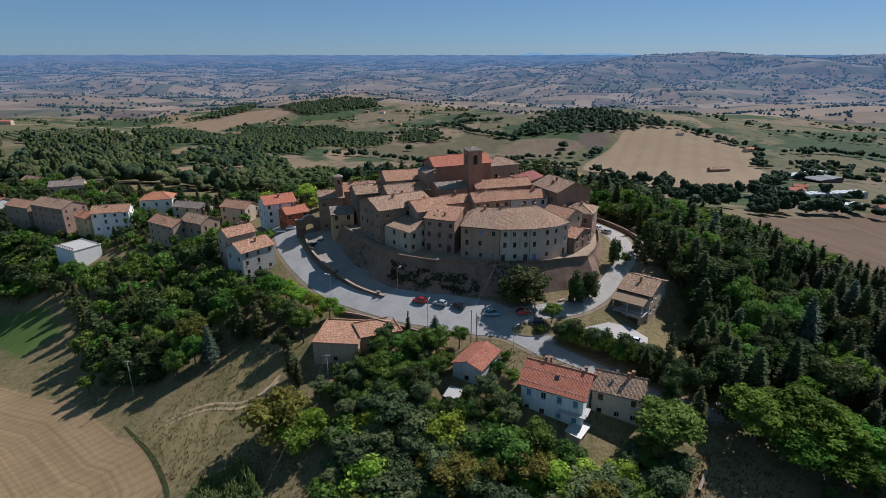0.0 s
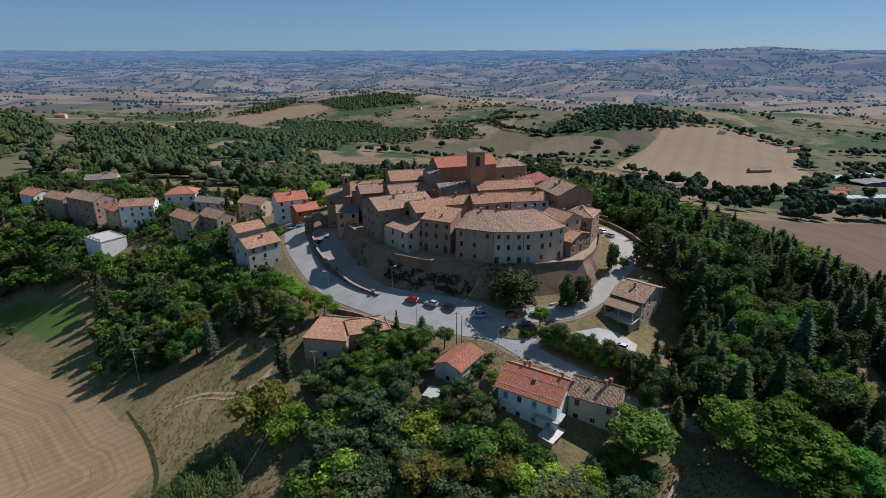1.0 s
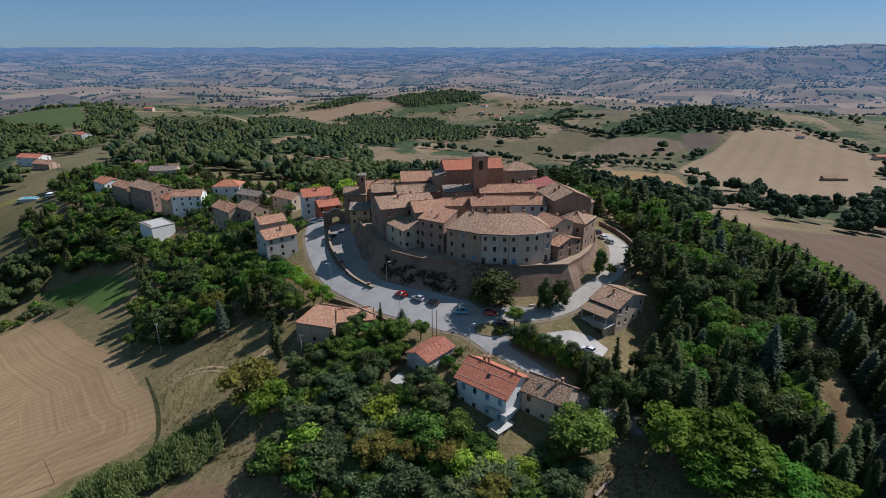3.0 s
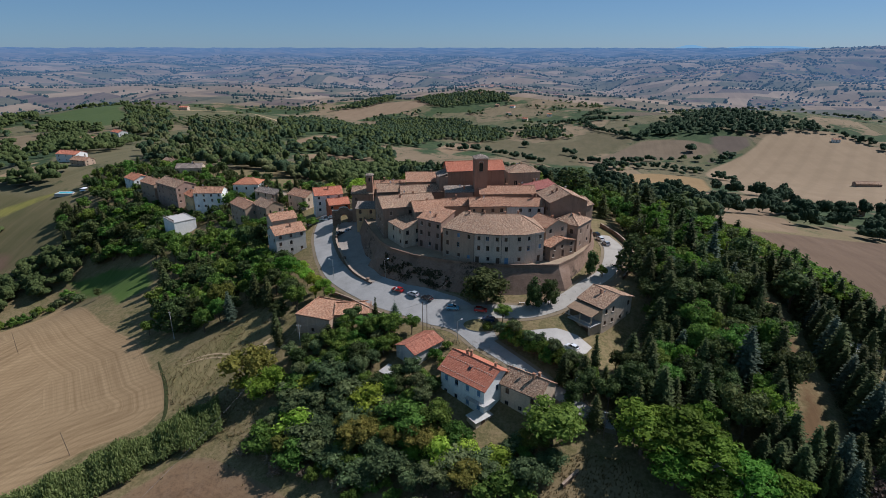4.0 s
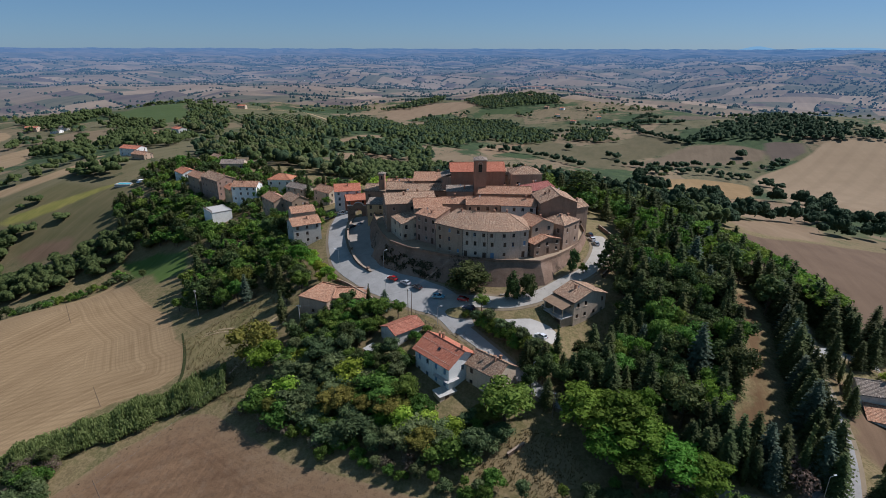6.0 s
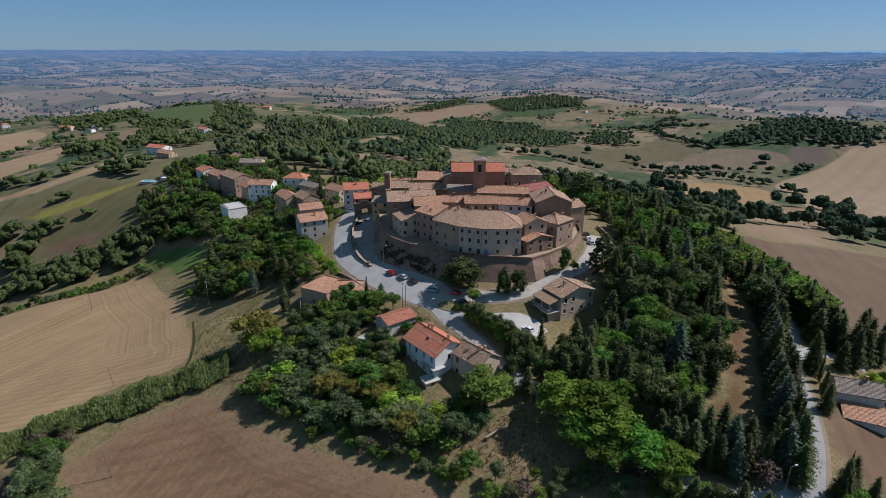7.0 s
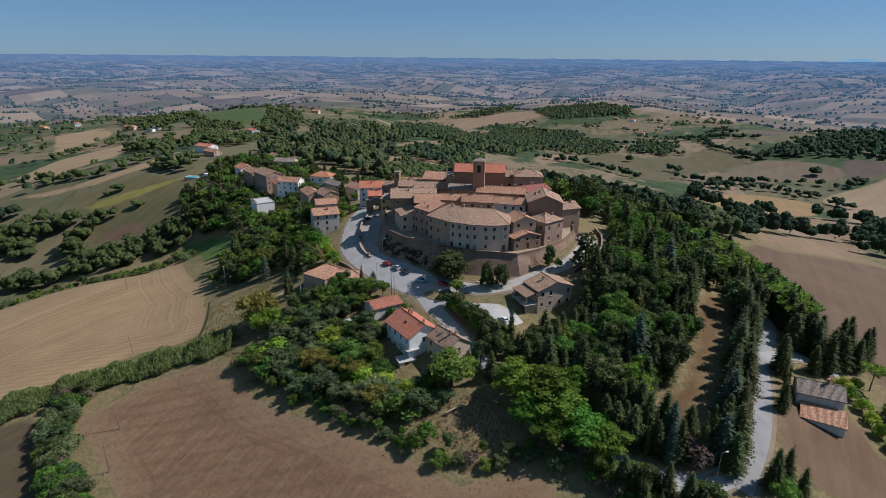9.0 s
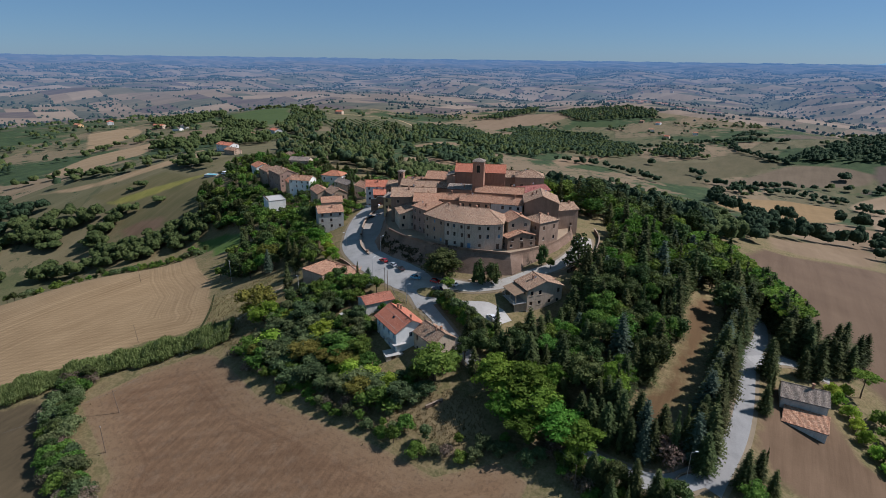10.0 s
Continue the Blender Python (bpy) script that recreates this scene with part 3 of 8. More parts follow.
    clods = n.math("MULTIPLY", n.ramp(n.noise(p, 0.8, 7, 0.85), [(0.5, (0, 0, 0)), (0.6, (1, 1, 1))]), n.math("MULTIPLY", n.math("GREATER_THAN", n.attr("ploughed"), 0.0), 0.42))
    col = n.mix(clods, col, (0.070, 0.042, 0.026))
    n.color(col)
    n.bump(n.noise(p, 1.6, 5, 0.7), 0.4, 0.2)
    return n.mat


ground = new("ground", grid_mesh("ground"))
ground.data.materials.append(ground_material())
tagged(ground, "rolling farmland with stubble, ploughed earth and rough grass", "ground", kind="structure")
# the distance: a backdrop of hills, blue summer haze put into colour and glow
HAZE_GLOW = (0.070, 0.138, 0.240)
CELL = 40.0
EYE_SPOT = np.array([60.0, -10.0, 72.0])


def drawn_in(x, y, z):
    """Brings the country past two kilometres nearer, smaller in the same measure, so that the horizon lies within sight."""
    v = np.stack([x, y, z], -1) - EYE_SPOT
    d = np.linalg.norm(v, axis=-1)
    k = np.where(d > 2000, (2000 + 2600 * (1 - np.exp(-(np.maximum(d, 2000) - 2000) / 2600))) / d, 1.0)
    return EYE_SPOT + v * k[..., None], k


def paint_haze(n, col, reach=4300.0):
    """Paints blue summer haze into colour and glow of what lies kilometres away."""
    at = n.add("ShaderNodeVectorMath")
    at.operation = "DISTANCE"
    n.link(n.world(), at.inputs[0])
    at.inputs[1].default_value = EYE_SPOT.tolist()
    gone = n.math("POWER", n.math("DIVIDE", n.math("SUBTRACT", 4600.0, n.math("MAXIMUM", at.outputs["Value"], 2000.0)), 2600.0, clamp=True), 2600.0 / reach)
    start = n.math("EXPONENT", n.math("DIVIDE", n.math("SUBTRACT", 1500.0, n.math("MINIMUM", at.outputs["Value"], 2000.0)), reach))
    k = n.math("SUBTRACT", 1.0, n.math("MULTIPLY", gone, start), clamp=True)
    # base colour darkens and blue emission grows with distance, in place of haze
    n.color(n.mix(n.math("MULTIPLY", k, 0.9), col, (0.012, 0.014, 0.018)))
    n.bsdf.inputs["Emission Color"].default_value = (*HAZE_GLOW, 1)
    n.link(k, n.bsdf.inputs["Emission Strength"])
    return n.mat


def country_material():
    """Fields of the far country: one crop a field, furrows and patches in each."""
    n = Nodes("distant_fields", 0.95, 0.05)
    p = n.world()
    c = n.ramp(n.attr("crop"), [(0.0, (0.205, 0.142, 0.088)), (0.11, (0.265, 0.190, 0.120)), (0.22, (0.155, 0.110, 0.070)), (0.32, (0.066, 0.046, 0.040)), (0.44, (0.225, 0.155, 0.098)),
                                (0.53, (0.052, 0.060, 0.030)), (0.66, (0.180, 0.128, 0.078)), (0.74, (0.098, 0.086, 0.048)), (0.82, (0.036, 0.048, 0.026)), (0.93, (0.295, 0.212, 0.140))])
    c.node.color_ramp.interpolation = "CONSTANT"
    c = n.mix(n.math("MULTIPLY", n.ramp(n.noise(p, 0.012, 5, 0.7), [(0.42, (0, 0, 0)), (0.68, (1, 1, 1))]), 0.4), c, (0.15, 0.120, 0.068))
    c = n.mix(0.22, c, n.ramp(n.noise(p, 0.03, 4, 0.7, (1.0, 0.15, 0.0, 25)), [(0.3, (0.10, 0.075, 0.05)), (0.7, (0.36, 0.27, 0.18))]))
    # distance haze is painted over the crops
    return paint_haze(n, c)


def smooth_noise(x, y, l, seed):
    return np.sin(x / l + 1.7 * np.sin(y / (1.3 * l) + seed)) * np.sin(y / (0.9 * l) + 1.3 * np.sin(x / (1.2 * l) + 2.1 * seed) + seed)


def field_lattice():
    """A bent lattice over the far country, cut into fields along its own lines."""
    cut = random.Random(41)
    i0, i1, j0, j1 = -240, 170, 8, 245
    I, J = np.meshgrid(np.arange(i0, i1 + 1), np.arange(j0, j1 + 1))
    x, y = I * CELL, J * CELL
    X = x + 0.22 * (y - 3000) + 150 * np.sin(y / 290 + 1.1 * np.sin(x / 900)) * 0.55 + 120 * np.sin(x / 640 + y / 510)
    Y = y - 0.10 * x + 110 * np.sin(x / 430 + 1.2 * np.sin(y / 800)) + 60 * np.sin(y / 330 + 2)
    crop = np.zeros((j1 - j0, i1 - i0))
    edges = []

    def split(a, b, c, d):
        w, h = b - a, d - c
        if w * h <= cut.choice((6, 8, 12, 16, 24)) or (w < 4 and h < 4):
            crop[c:d, a:b] = cut.random()
            edges.append((a, b, c, d))
            return
        if (w > h * cut.uniform(0.6, 1.7) and w >= 4) or h < 4:
            m = a + max(2, min(w - 2, round(w * cut.uniform(0.3, 0.7))))
            split(a, m, c, d)
            split(m, b, c, d)
        else:
            m = c + max(2, min(h - 2, round(h * cut.uniform(0.3, 0.7))))
            split(a, b, c, m)
            split(a, b, m, d)

    for a in range(0, i1 - i0, 22):
        for c in range(0, j1 - j0, 22):
            split(a, min(a + 22, i1 - i0), c, min(c + 22, j1 - j0))
    return X, Y, land(X, Y), crop, edges


FX, FY, FZ, CROP, FIELDS = field_lattice()
FR, FA = np.hypot(FX, FY - 150), np.arctan2(FX, FY)


def far_country():
    ny, nx = FX.shape
    ids = np.arange(ny * nx).reshape(ny, nx)
    quads = np.stack([ids[:-1, :-1], ids[:-1, 1:], ids[1:, 1:], ids[1:, :-1]], -1).reshape(-1, 4)
    r, a = FR[:-1, :-1].ravel(), FA[:-1, :-1].ravel()
    ok = (r > FAR_FROM - 90) & (r < 9600) & (a > -1.5) & (a < 0.86)
    quads, tone = quads[ok], CROP.ravel()[ok]
    used, inv = np.unique(quads, return_inverse=True)
    co = drawn_in(FX, FY, FZ - 2.5 * (FR < FAR_FROM + 60))[0].reshape(-1, 3)
    me = bpy.data.meshes.new("backdrop_fields")
    me.from_pydata(co[used].tolist(), [], inv.reshape(-1, 4).tolist())
    me.shade_smooth()
    me.attributes.new("crop", "FLOAT", "FACE").data.foreach_set("value", tone.astype(np.float32))
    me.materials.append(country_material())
    tagged(new("backdrop_fields", me), "patchwork of far tan and brown fields on rolling hills", "backdrop", kind="structure")
    # the last hills before the horizon
    ang, rad = np.linspace(-1.5, 0.88, 240), np.geomspace(9400, 24000, 26)
    A, R = np.meshgrid(ang, rad)
    x, y = R * np.sin(A), 150 + R * np.cos(A)
    z = land(x, y) - 4
    ids = np.arange(A.size).reshape(A.shape)
    quads = np.stack([ids[:-1, :-1], ids[:-1, 1:], ids[1:, 1:], ids[1:, :-1]], -1).reshape(-1, 4)
    me = bpy.data.meshes.new("backdrop_hills")
    me.from_pydata(drawn_in(x, y, z)[0].reshape(-1, 3).tolist(), [], quads.tolist())
    me.shade_smooth()
    pick = random.Random(8)
    me.attributes.new("crop", "FLOAT", "FACE").data.foreach_set("value", np.array([pick.random() for _ in quads], np.float32))
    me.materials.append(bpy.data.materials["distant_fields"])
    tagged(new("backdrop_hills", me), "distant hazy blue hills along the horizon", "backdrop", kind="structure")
    # pale mountains at the edge of sight: an upright strip, haze painted as glow
    vs, fs = [], []
    ang = np.linspace(-0.05, 0.88, 90)
    for k, q in enumerate(ang):
        h = 66 + 26 * max(0.0, math.sin((q - 0.02) * 5.2)) ** 2 * (0.6 + 0.4 * math.sin(q * 31)) + 26 * math.exp(-((q - 0.155) / 0.022) ** 2) + 2.4 * math.sin(q * 90)
        vs += [(4690 * math.sin(q), 4690 * math.cos(q), -60), (4690 * math.sin(q), 4690 * math.cos(q), h)]
        if k:
            fs.append((2 * k - 2, 2 * k, 2 * k + 1, 2 * k - 1))
    n = Nodes("mountains_haze_glow", 1.0, 0.0)
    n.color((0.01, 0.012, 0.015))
    # haze blue comes from emission alone, the base is nearly black
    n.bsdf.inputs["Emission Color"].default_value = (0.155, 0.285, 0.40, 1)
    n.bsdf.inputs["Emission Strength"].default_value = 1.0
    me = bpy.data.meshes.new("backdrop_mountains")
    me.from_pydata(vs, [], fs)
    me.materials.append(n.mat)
    tagged(new("backdrop_mountains", me), "pale mountain strip beyond the hills, glowing in the colour of haze", "backdrop", kind="structure")


far_country()


def mesh_object(name, verts, faces, mat, parent=None, label="", smooth=False, uvs=None):
    me = bpy.data.meshes.new(name)
    me.from_pydata(verts, [], faces)
    if uvs:
        layer = me.uv_layers.new(name="UVMap")
        flat = [c for f in uvs for uv in f for c in uv]
        layer.data.foreach_set("uv", flat)
    if smooth:
        me.shade_smooth()
    for m in (mat if isinstance(mat, (list, tuple)) else [mat]):
        me.materials.append(m)
    ob = new(name, me)
    ob.parent = parent
    if label:
        tagged(ob, label)
    return ob


def part(name, bm, material, parent, label=""):
    me = bpy.data.meshes.new(name)
    bm.to_mesh(me)
    bm.free()
    for m in (material if isinstance(material, (list, tuple)) else [material]):
        me.materials.append(m)
    ob = new(name, me)
    ob.parent = parent
    if label:
        tagged(ob, label)
    return ob


def thing(name, m, label, category, group="", kind=""):
    ob = new(name)
    ob.empty_display_size = 0.3
    ob.matrix_basis = m
    return tagged(ob, label, category, group, kind)


def smooth_path(pts, step=2.0):
    """Catmull-Rom through the points."""
    out, p = [], [Vector(q) for q in pts]
    p = [p[0] * 2 - p[1]] + p + [p[-1] * 2 - p[-2]]
    for a, b, c, d in zip(p, p[1:], p[2:], p[3:]):
        k = max(2, int((c - b).length / step))
        for i in range(k):
            t = i / k
            out.append(0.5 * ((2 * b) + (c - a) * t + (2 * a - 5 * b + 4 * c - d) * t * t + (3 * b - a - 3 * c + d) * t ** 3))
    return out + [p[-2]]


def ribbon(name, pts, width, lift, mat, label, category="road", kind="structure", across=5, flat=1.0):
    """A paved strip laid on the ground; width may be one number or one a point."""
    path = smooth_path([(q[0], q[1]) for q in pts])
    ws = width if isinstance(width, (list, tuple)) else [width] * len(pts)
    n = len(path)
    verts, faces = [], []
    for i, q in enumerate(path):
        d = (path[min(i + 1, n - 1)] - path[max(i - 1, 0)]).normalized()
        side = Vector((d.y, -d.x))
        f = i / (n - 1) * (len(ws) - 1)
        k = min(int(f), len(ws) - 2) if len(ws) > 1 else 0
        w = ws[k] + (ws[min(k + 1, len(ws) - 1)] - ws[k]) * (f - k)
        for j in range(across):
            s = q + side * w * (j / (across - 1) - 0.5)
            verts.append((s.x, s.y, ground_z(s.x, s.y) + lift))
    for i in range(n - 1):
        for j in range(across - 1):
            a = i * across + j
            faces.append((a, a + 1, a + across + 1, a + across))
    # edges go down into the earth
    base = len(verts)
    for i in range(n):
        for j in (0, across - 1):
            x, y, z = verts[i * across + j]
            verts.append((x, y, z - 0.4))
    for i in range(n - 1):
        faces.append((i * across, (i + 1) * across, base + (i + 1) * 2, base + i * 2))
        faces.append((i * across + across - 1, base + i * 2 + 1, base + (i + 1) * 2 + 1, (i + 1) * across + across - 1))
    return tagged(mesh_object(name, verts, faces, mat, smooth=False), label, category, kind=kind)


def asphalt_material(name="pale_asphalt", c=(0.295, 0.282, 0.262)):
    n = Nodes(name, 0.9, 0.2)
    p = n.world()
    a = n.noise(p, 0.25, 5, 0.65)
    b = n.noise(p, 5, 5, 0.7)
    col = n.ramp(a, [(0.3, shade(c, 0.78)), (0.5, c), (0.7, shade(c, 1.15))])
    col = n.mix(0.3, col, n.ramp(b, [(0.3, shade(c, 0.6)), (0.7, shade(c, 1.3))]))
    cracks = n.add("ShaderNodeTexVoronoi")
    cracks.feature = "DISTANCE_TO_EDGE"
    cracks.inputs["Scale"].default_value = 0.22
    n.link(p, cracks.inputs["Vector"])
    col = n.mix(n.math("MULTIPLY", n.math("LESS_THAN", cracks.outputs["Distance"], 0.010), 0.16), col, shade(c, 0.5))
    n.color(col)
    n.bump(b, 0.3, 0.02)
    return n.mat


M["asphalt"] = asphalt_material()
M["avenue_asphalt"] = asphalt_material("worn_grey_asphalt", (0.235, 0.226, 0.212))
M["gravel"] = asphalt_material("pale_gravel", (0.34, 0.31, 0.265))
M["earth"] = asphalt_material("trodden_earth", (0.30, 0.225, 0.15))
LIFT = 0.12
M["verge"] = asphalt_material("dusty_verge", (0.20, 0.155, 0.10))


def road(name, pts, widths, lift, mat, label):
    """A road with a strip of dusty earth along both edges."""
    ribbon("verge", pts, [w + 2.2 for w in widths], lift - 0.075, M["verge"], "dusty earth verge beside the " + name.replace("_", " "), "verge")
    ribbon(name, pts, widths, lift, mat, label)


road("road", [(-75, 245), (-66, 222), (-61, 204), (-55, 186), (-45, 168), (-32, 152), (-14, 141), (4, 134.5), (17, 130), (26, 121)], [6, 7, 10, 8, 7, 7.5, 11, 14, 14, 7], LIFT, M["asphalt"], "pale worn asphalt village road curving below the rampart")
road("lane", [(22, 123), (34, 116), (46, 108.5), (56, 103), (66, 101.5), (76, 98), (86, 91.5), (96, 87), (110, 88), (119, 97)], [5, 4, 3.8, 3.6, 3.6, 3.6, 3.6, 4, 5, 6], LIFT + 0.03, M["asphalt"], "narrow asphalt lane in the shade of trees")
road("avenue", [(119, 92), (123, 112), (124, 131), (123.5, 152), (126, 170), (124, 190)], [6.2, 5.0, 4.5, 4.5, 4.4, 4.4], LIFT + 0.06, M["avenue_asphalt"], "straight pale asphalt road between cypresses")
road("side_road", [(124, 152), (134, 163), (146, 164)], [4.5, 4, 4], LIFT + 0.09, M["asphalt"], "short asphalt side road by the villa")
road("upper_road", [(14, 131), (26, 134.5), (36, 136.5), (44, 142.5), (51, 152), (58, 163), (60, 182), (56, 198)], [8, 6, 5, 5, 5, 6, 7, 6], LIFT + 0.05, M["gravel"], "pale gravel road climbing beside the rampart")


# ---- building kit ----
class Soup:
    """Collects vertices, faces and UVs for one mesh."""
    def __init__(self):
        self.v, self.f, self.uv, self.m = [], [], [], []
    def poly(self, pts, uv=None, mat=0):
        k = len(self.v)
        self.v += [tuple(p) for p in pts]
        self.f.append(tuple(range(k, k + len(pts))))
        self.uv.append(uv or [(p[0], p[1]) for p in pts])
        self.m.append(mat)
    def box(self, x0, y0, z0, x1, y1, z1, mat=0):
        a = [(x0, y0), (x1, y0), (x1, y1), (x0, y1)]
        self.poly([(x, y, z1) for x, y in a], mat=mat)
        self.poly([(x, y, z0) for x, y in a[::-1]], mat=mat)
        for (px, py), (qx, qy) in zip(a, a[1:] + a[:1]):
            self.poly([(px, py, z0), (qx, qy, z0), (qx, qy, z1), (px, py, z1)], [(0, 0), (1, 0), (1, 1), (0, 1)], mat)
    def slab(self, pts, t=0.16, mat=0):
        """A roof plane of thickness t; UVs run along the eave and down the slope, in metres."""
        p = [Vector(q) for q in pts]
        nrm = (p[1] - p[0]).cross(p[2] - p[0])
        if nrm.z < 0:
            p, nrm = p[::-1], -nrm
        nrm.normalize()
        along = Vector((0, 0, 1)).cross(nrm)
        along = along.normalized() if along.length > 1e-4 else Vector((1, 0, 0))
        down = along.cross(nrm)
        uv = [(q.dot(along), q.dot(down)) for q in p]
        self.poly(p, uv, mat)
        low = [q - Vector((0, 0, t)) for q in p]
        self.poly(low[::-1], uv[::-1], mat)
        for i in range(len(p)):
            j = (i + 1) % len(p)
            self.poly([low[i], low[j], p[j], p[i]], [(0, 0), (0.2, 0), (0.2, 0.1), (0, 0.1)], mat)
    def tube(self, a, b, r0, r1=None, sides=6, mat=0):
        a, b = Vector(a), Vector(b)
        r1 = r0 if r1 is None else r1
        d = (b - a).normalized()
        s = d.orthogonal().normalized()
        u = d.cross(s)
        ring = [[c + (s * math.cos(i * 2 * math.pi / sides) + u * math.sin(i * 2 * math.pi / sides)) * r for i in range(sides)] for c, r in ((a, r0), (b, r1))]
        for i in range(sides):
            j = (i + 1) % sides
            self.poly([ring[0][i], ring[0][j], ring[1][j], ring[1][i]], mat=mat)
        self.poly(ring[0][::-1], mat=mat)
        self.poly(ring[1], mat=mat)
    def make(self, name, mat, parent=None, label="", smooth=False):
        ob = mesh_object(name, self.v, self.f, mat, parent, label, smooth, self.uv)
        if any(self.m):
            ob.data.polygons.foreach_set("material_index", self.m)
        return ob


def wall_face(soup, p0, p1, z0, z1, holes, depth=0.22):
    """An upright wall from p0 to p1 (plan), outside on the right hand of that way, with real recesses for its openings (u0, u1, v0, v1)."""
    p0, p1 = Vector(p0), Vector(p1)
    L = (p1 - p0).length
    d = (p1 - p0) / L
    inn = Vector((-d.y, d.x))
    holes = [h for h in holes if h[0] > 0.1 and h[1] < L - 0.1 and h[3] < z1 - 0.05]
    us = sorted({0.0, L, *[h[0] for h in holes], *[h[1] for h in holes]})
    vs = sorted({z0, z1, *[h[2] for h in holes], *[h[3] for h in holes]})
    at = lambda u, v, k=0.0: (p0.x + d.x * u + inn.x * k, p0.y + d.y * u + inn.y * k, v)
    for v0, v1 in zip(vs, vs[1:]):
        run = None
        for u0, u1 in zip(us, us[1:]):
            cu, cv = (u0 + u1) / 2, (v0 + v1) / 2
            hole = any(h[0] < cu < h[1] and h[2] < cv < h[3] for h in holes)
            if hole:
                if run is not None:
                    soup.poly([at(run, v0), at(u0, v0), at(u0, v1), at(run, v1)])
                run = None
            elif run is None:
                run = u0
        if run is not None:
            soup.poly([at(run, v0), at(L, v0), at(L, v1), at(run, v1)])
    for a, b, lo, hi in holes:
        soup.poly([at(a, lo), at(b, lo), at(b, lo, depth), at(a, lo, depth)])
        soup.poly([at(a, hi, depth), at(b, hi, depth), at(b, hi), at(a, hi)])
        soup.poly([at(a, lo), at(a, lo, depth), at(a, hi, depth), at(a, hi)])
        soup.poly([at(b, lo, depth), at(b, lo), at(b, hi), at(b, hi, depth)])
    return holes, d, inn


WINDOW_MESHES = {}


def window_mesh(w, h, style, mat):
    """Shared meshes: a frame (or closed leaves) and a pane, centred on the opening's foot, outside towards -y."""
    key = (round(w, 2), round(h, 2), style, mat)
    if key not in WINDOW_MESHES:
        a, b = Soup(), Soup()
        t = 0.07
        if style == "door":
            for x0, x1 in ((-w / 2, -0.01), (0.01, w / 2)):
                a.box(x0, -0.03, 0, x1, 0.04, h)
                b.box(x0 + 0.12, -0.05, 0.2, x1 - 0.12, -0.03, h * 0.45)
                b.box(x0 + 0.12, -0.05, h * 0.55, x1 - 0.12, -0.03, h - 0.2)
        elif style == "closed":
            for x0, x1 in ((-w / 2, -0.012), (0.012, w / 2)):
                a.box(x0, -0.04, 0, x1, 0.02, h)
                for i in range(5):
                    z = h * (i + 0.5) / 5
                    b.box(x0 + 0.06, -0.06, z - h * 0.07, x1 - 0.06, -0.04, z + h * 0.07)
        else:
            a.box(-w / 2, -0.03, 0, -w / 2 + t, 0.04, h)
            a.box(w / 2 - t, -0.03, 0, w / 2, 0.04, h)
            a.box(-w / 2 + t, -0.03, h - t, w / 2 - t, 0.04, h)
            a.box(-w / 2 + t, -0.03, 0, w / 2 - t, 0.04, t)
            a.box(-t / 2, -0.03, t, t / 2, 0.04, h - t)
            b.box(-w / 2 + t, 0.0, t, w / 2 - t, 0.02, h - t)
        made = []
        for s, m, nm in ((a, M[mat], "window"), (b, M["glass"] if style == "glass" else M[mat], "pane")):
            me = bpy.data.meshes.new(nm)
            me.from_pydata(s.v, [], s.f)
            me.materials.append(m)
            made.append(me)
        WINDOW_MESHES[key] = made
    return WINDOW_MESHES[key]


SILL = {}


def add_opening(parent, p0, d, inn, hole, style, mat, depth=0.16, sill=True):
    u0, u1, v0, v1 = hole
    frame_me, pane_me = window_mesh(u1 - u0, v1 - v0, style, mat)
    c = Vector(p0) + d * (u0 + u1) / 2 + inn * depth
    m = Matrix.Translation((c.x, c.y, v0)) @ Matrix.Rotation(math.atan2(d.y, d.x), 4, "Z")
    ob = new("door" if style == "door" else "window", frame_me)
    ob.parent, ob.matrix_basis = parent, m
    pn = new({"door": "door_panel", "closed": "slat"}.get(style, "pane"), pane_me)
    pn.parent = ob
    if sill and style != "door":
        key = round(u1 - u0, 2)
        if key not in SILL:
            s = Soup()
            s.box(-key / 2 - 0.12, -depth - 0.1, -0.1, key / 2 + 0.12, -depth + 0.1, -0.005)
            me = bpy.data.meshes.new("sill")
            me.from_pydata(s.v, [], s.f)
            me.materials.append(M["trim"])
            SILL[key] = me
        sl = new("sill", SILL[key])
        sl.parent = ob
    return ob


def openings_for(L, z0, z1, cols, storeys, ww=0.95, wh=1.45, doors=(), rnd=None, skip=0.12, margin=None):
    """A loose grid of windows: cols across, one row a storey."""
    out = []
    if cols <= 0:
        return out
    h = (z1 - z0) / storeys
    mg = margin or L / (cols * 2 + 0.6)
    for s in range(storeys):
        for c in range(cols):
            u = L / 2 if cols == 1 else mg + (L - 2 * mg) * c / (cols - 1)
            u += rnd.uniform(-0.25, 0.25)
            if s == 0 and c in doors:
                out.append((u - 0.6, u + 0.6, z0 + 0.02, z0 + 2.2, "door"))
                continue
            if rnd.random() < skip:
                continue
            k = 0.8 if s == 0 else (0.85 if s == storeys - 1 and storeys > 2 else 1.0)
            zs = z0 + h * s + min(1.0, h * 0.34)
            out.append((u - ww / 2, u + ww / 2, zs, min(zs + wh * k, z0 + h * (s + 1) - 0.3), "glass" if rnd.random() < 0.6 else "closed"))
    return out


M["dish_white"] = plain("white_dish", (0.7, 0.7, 0.7), 0.5)


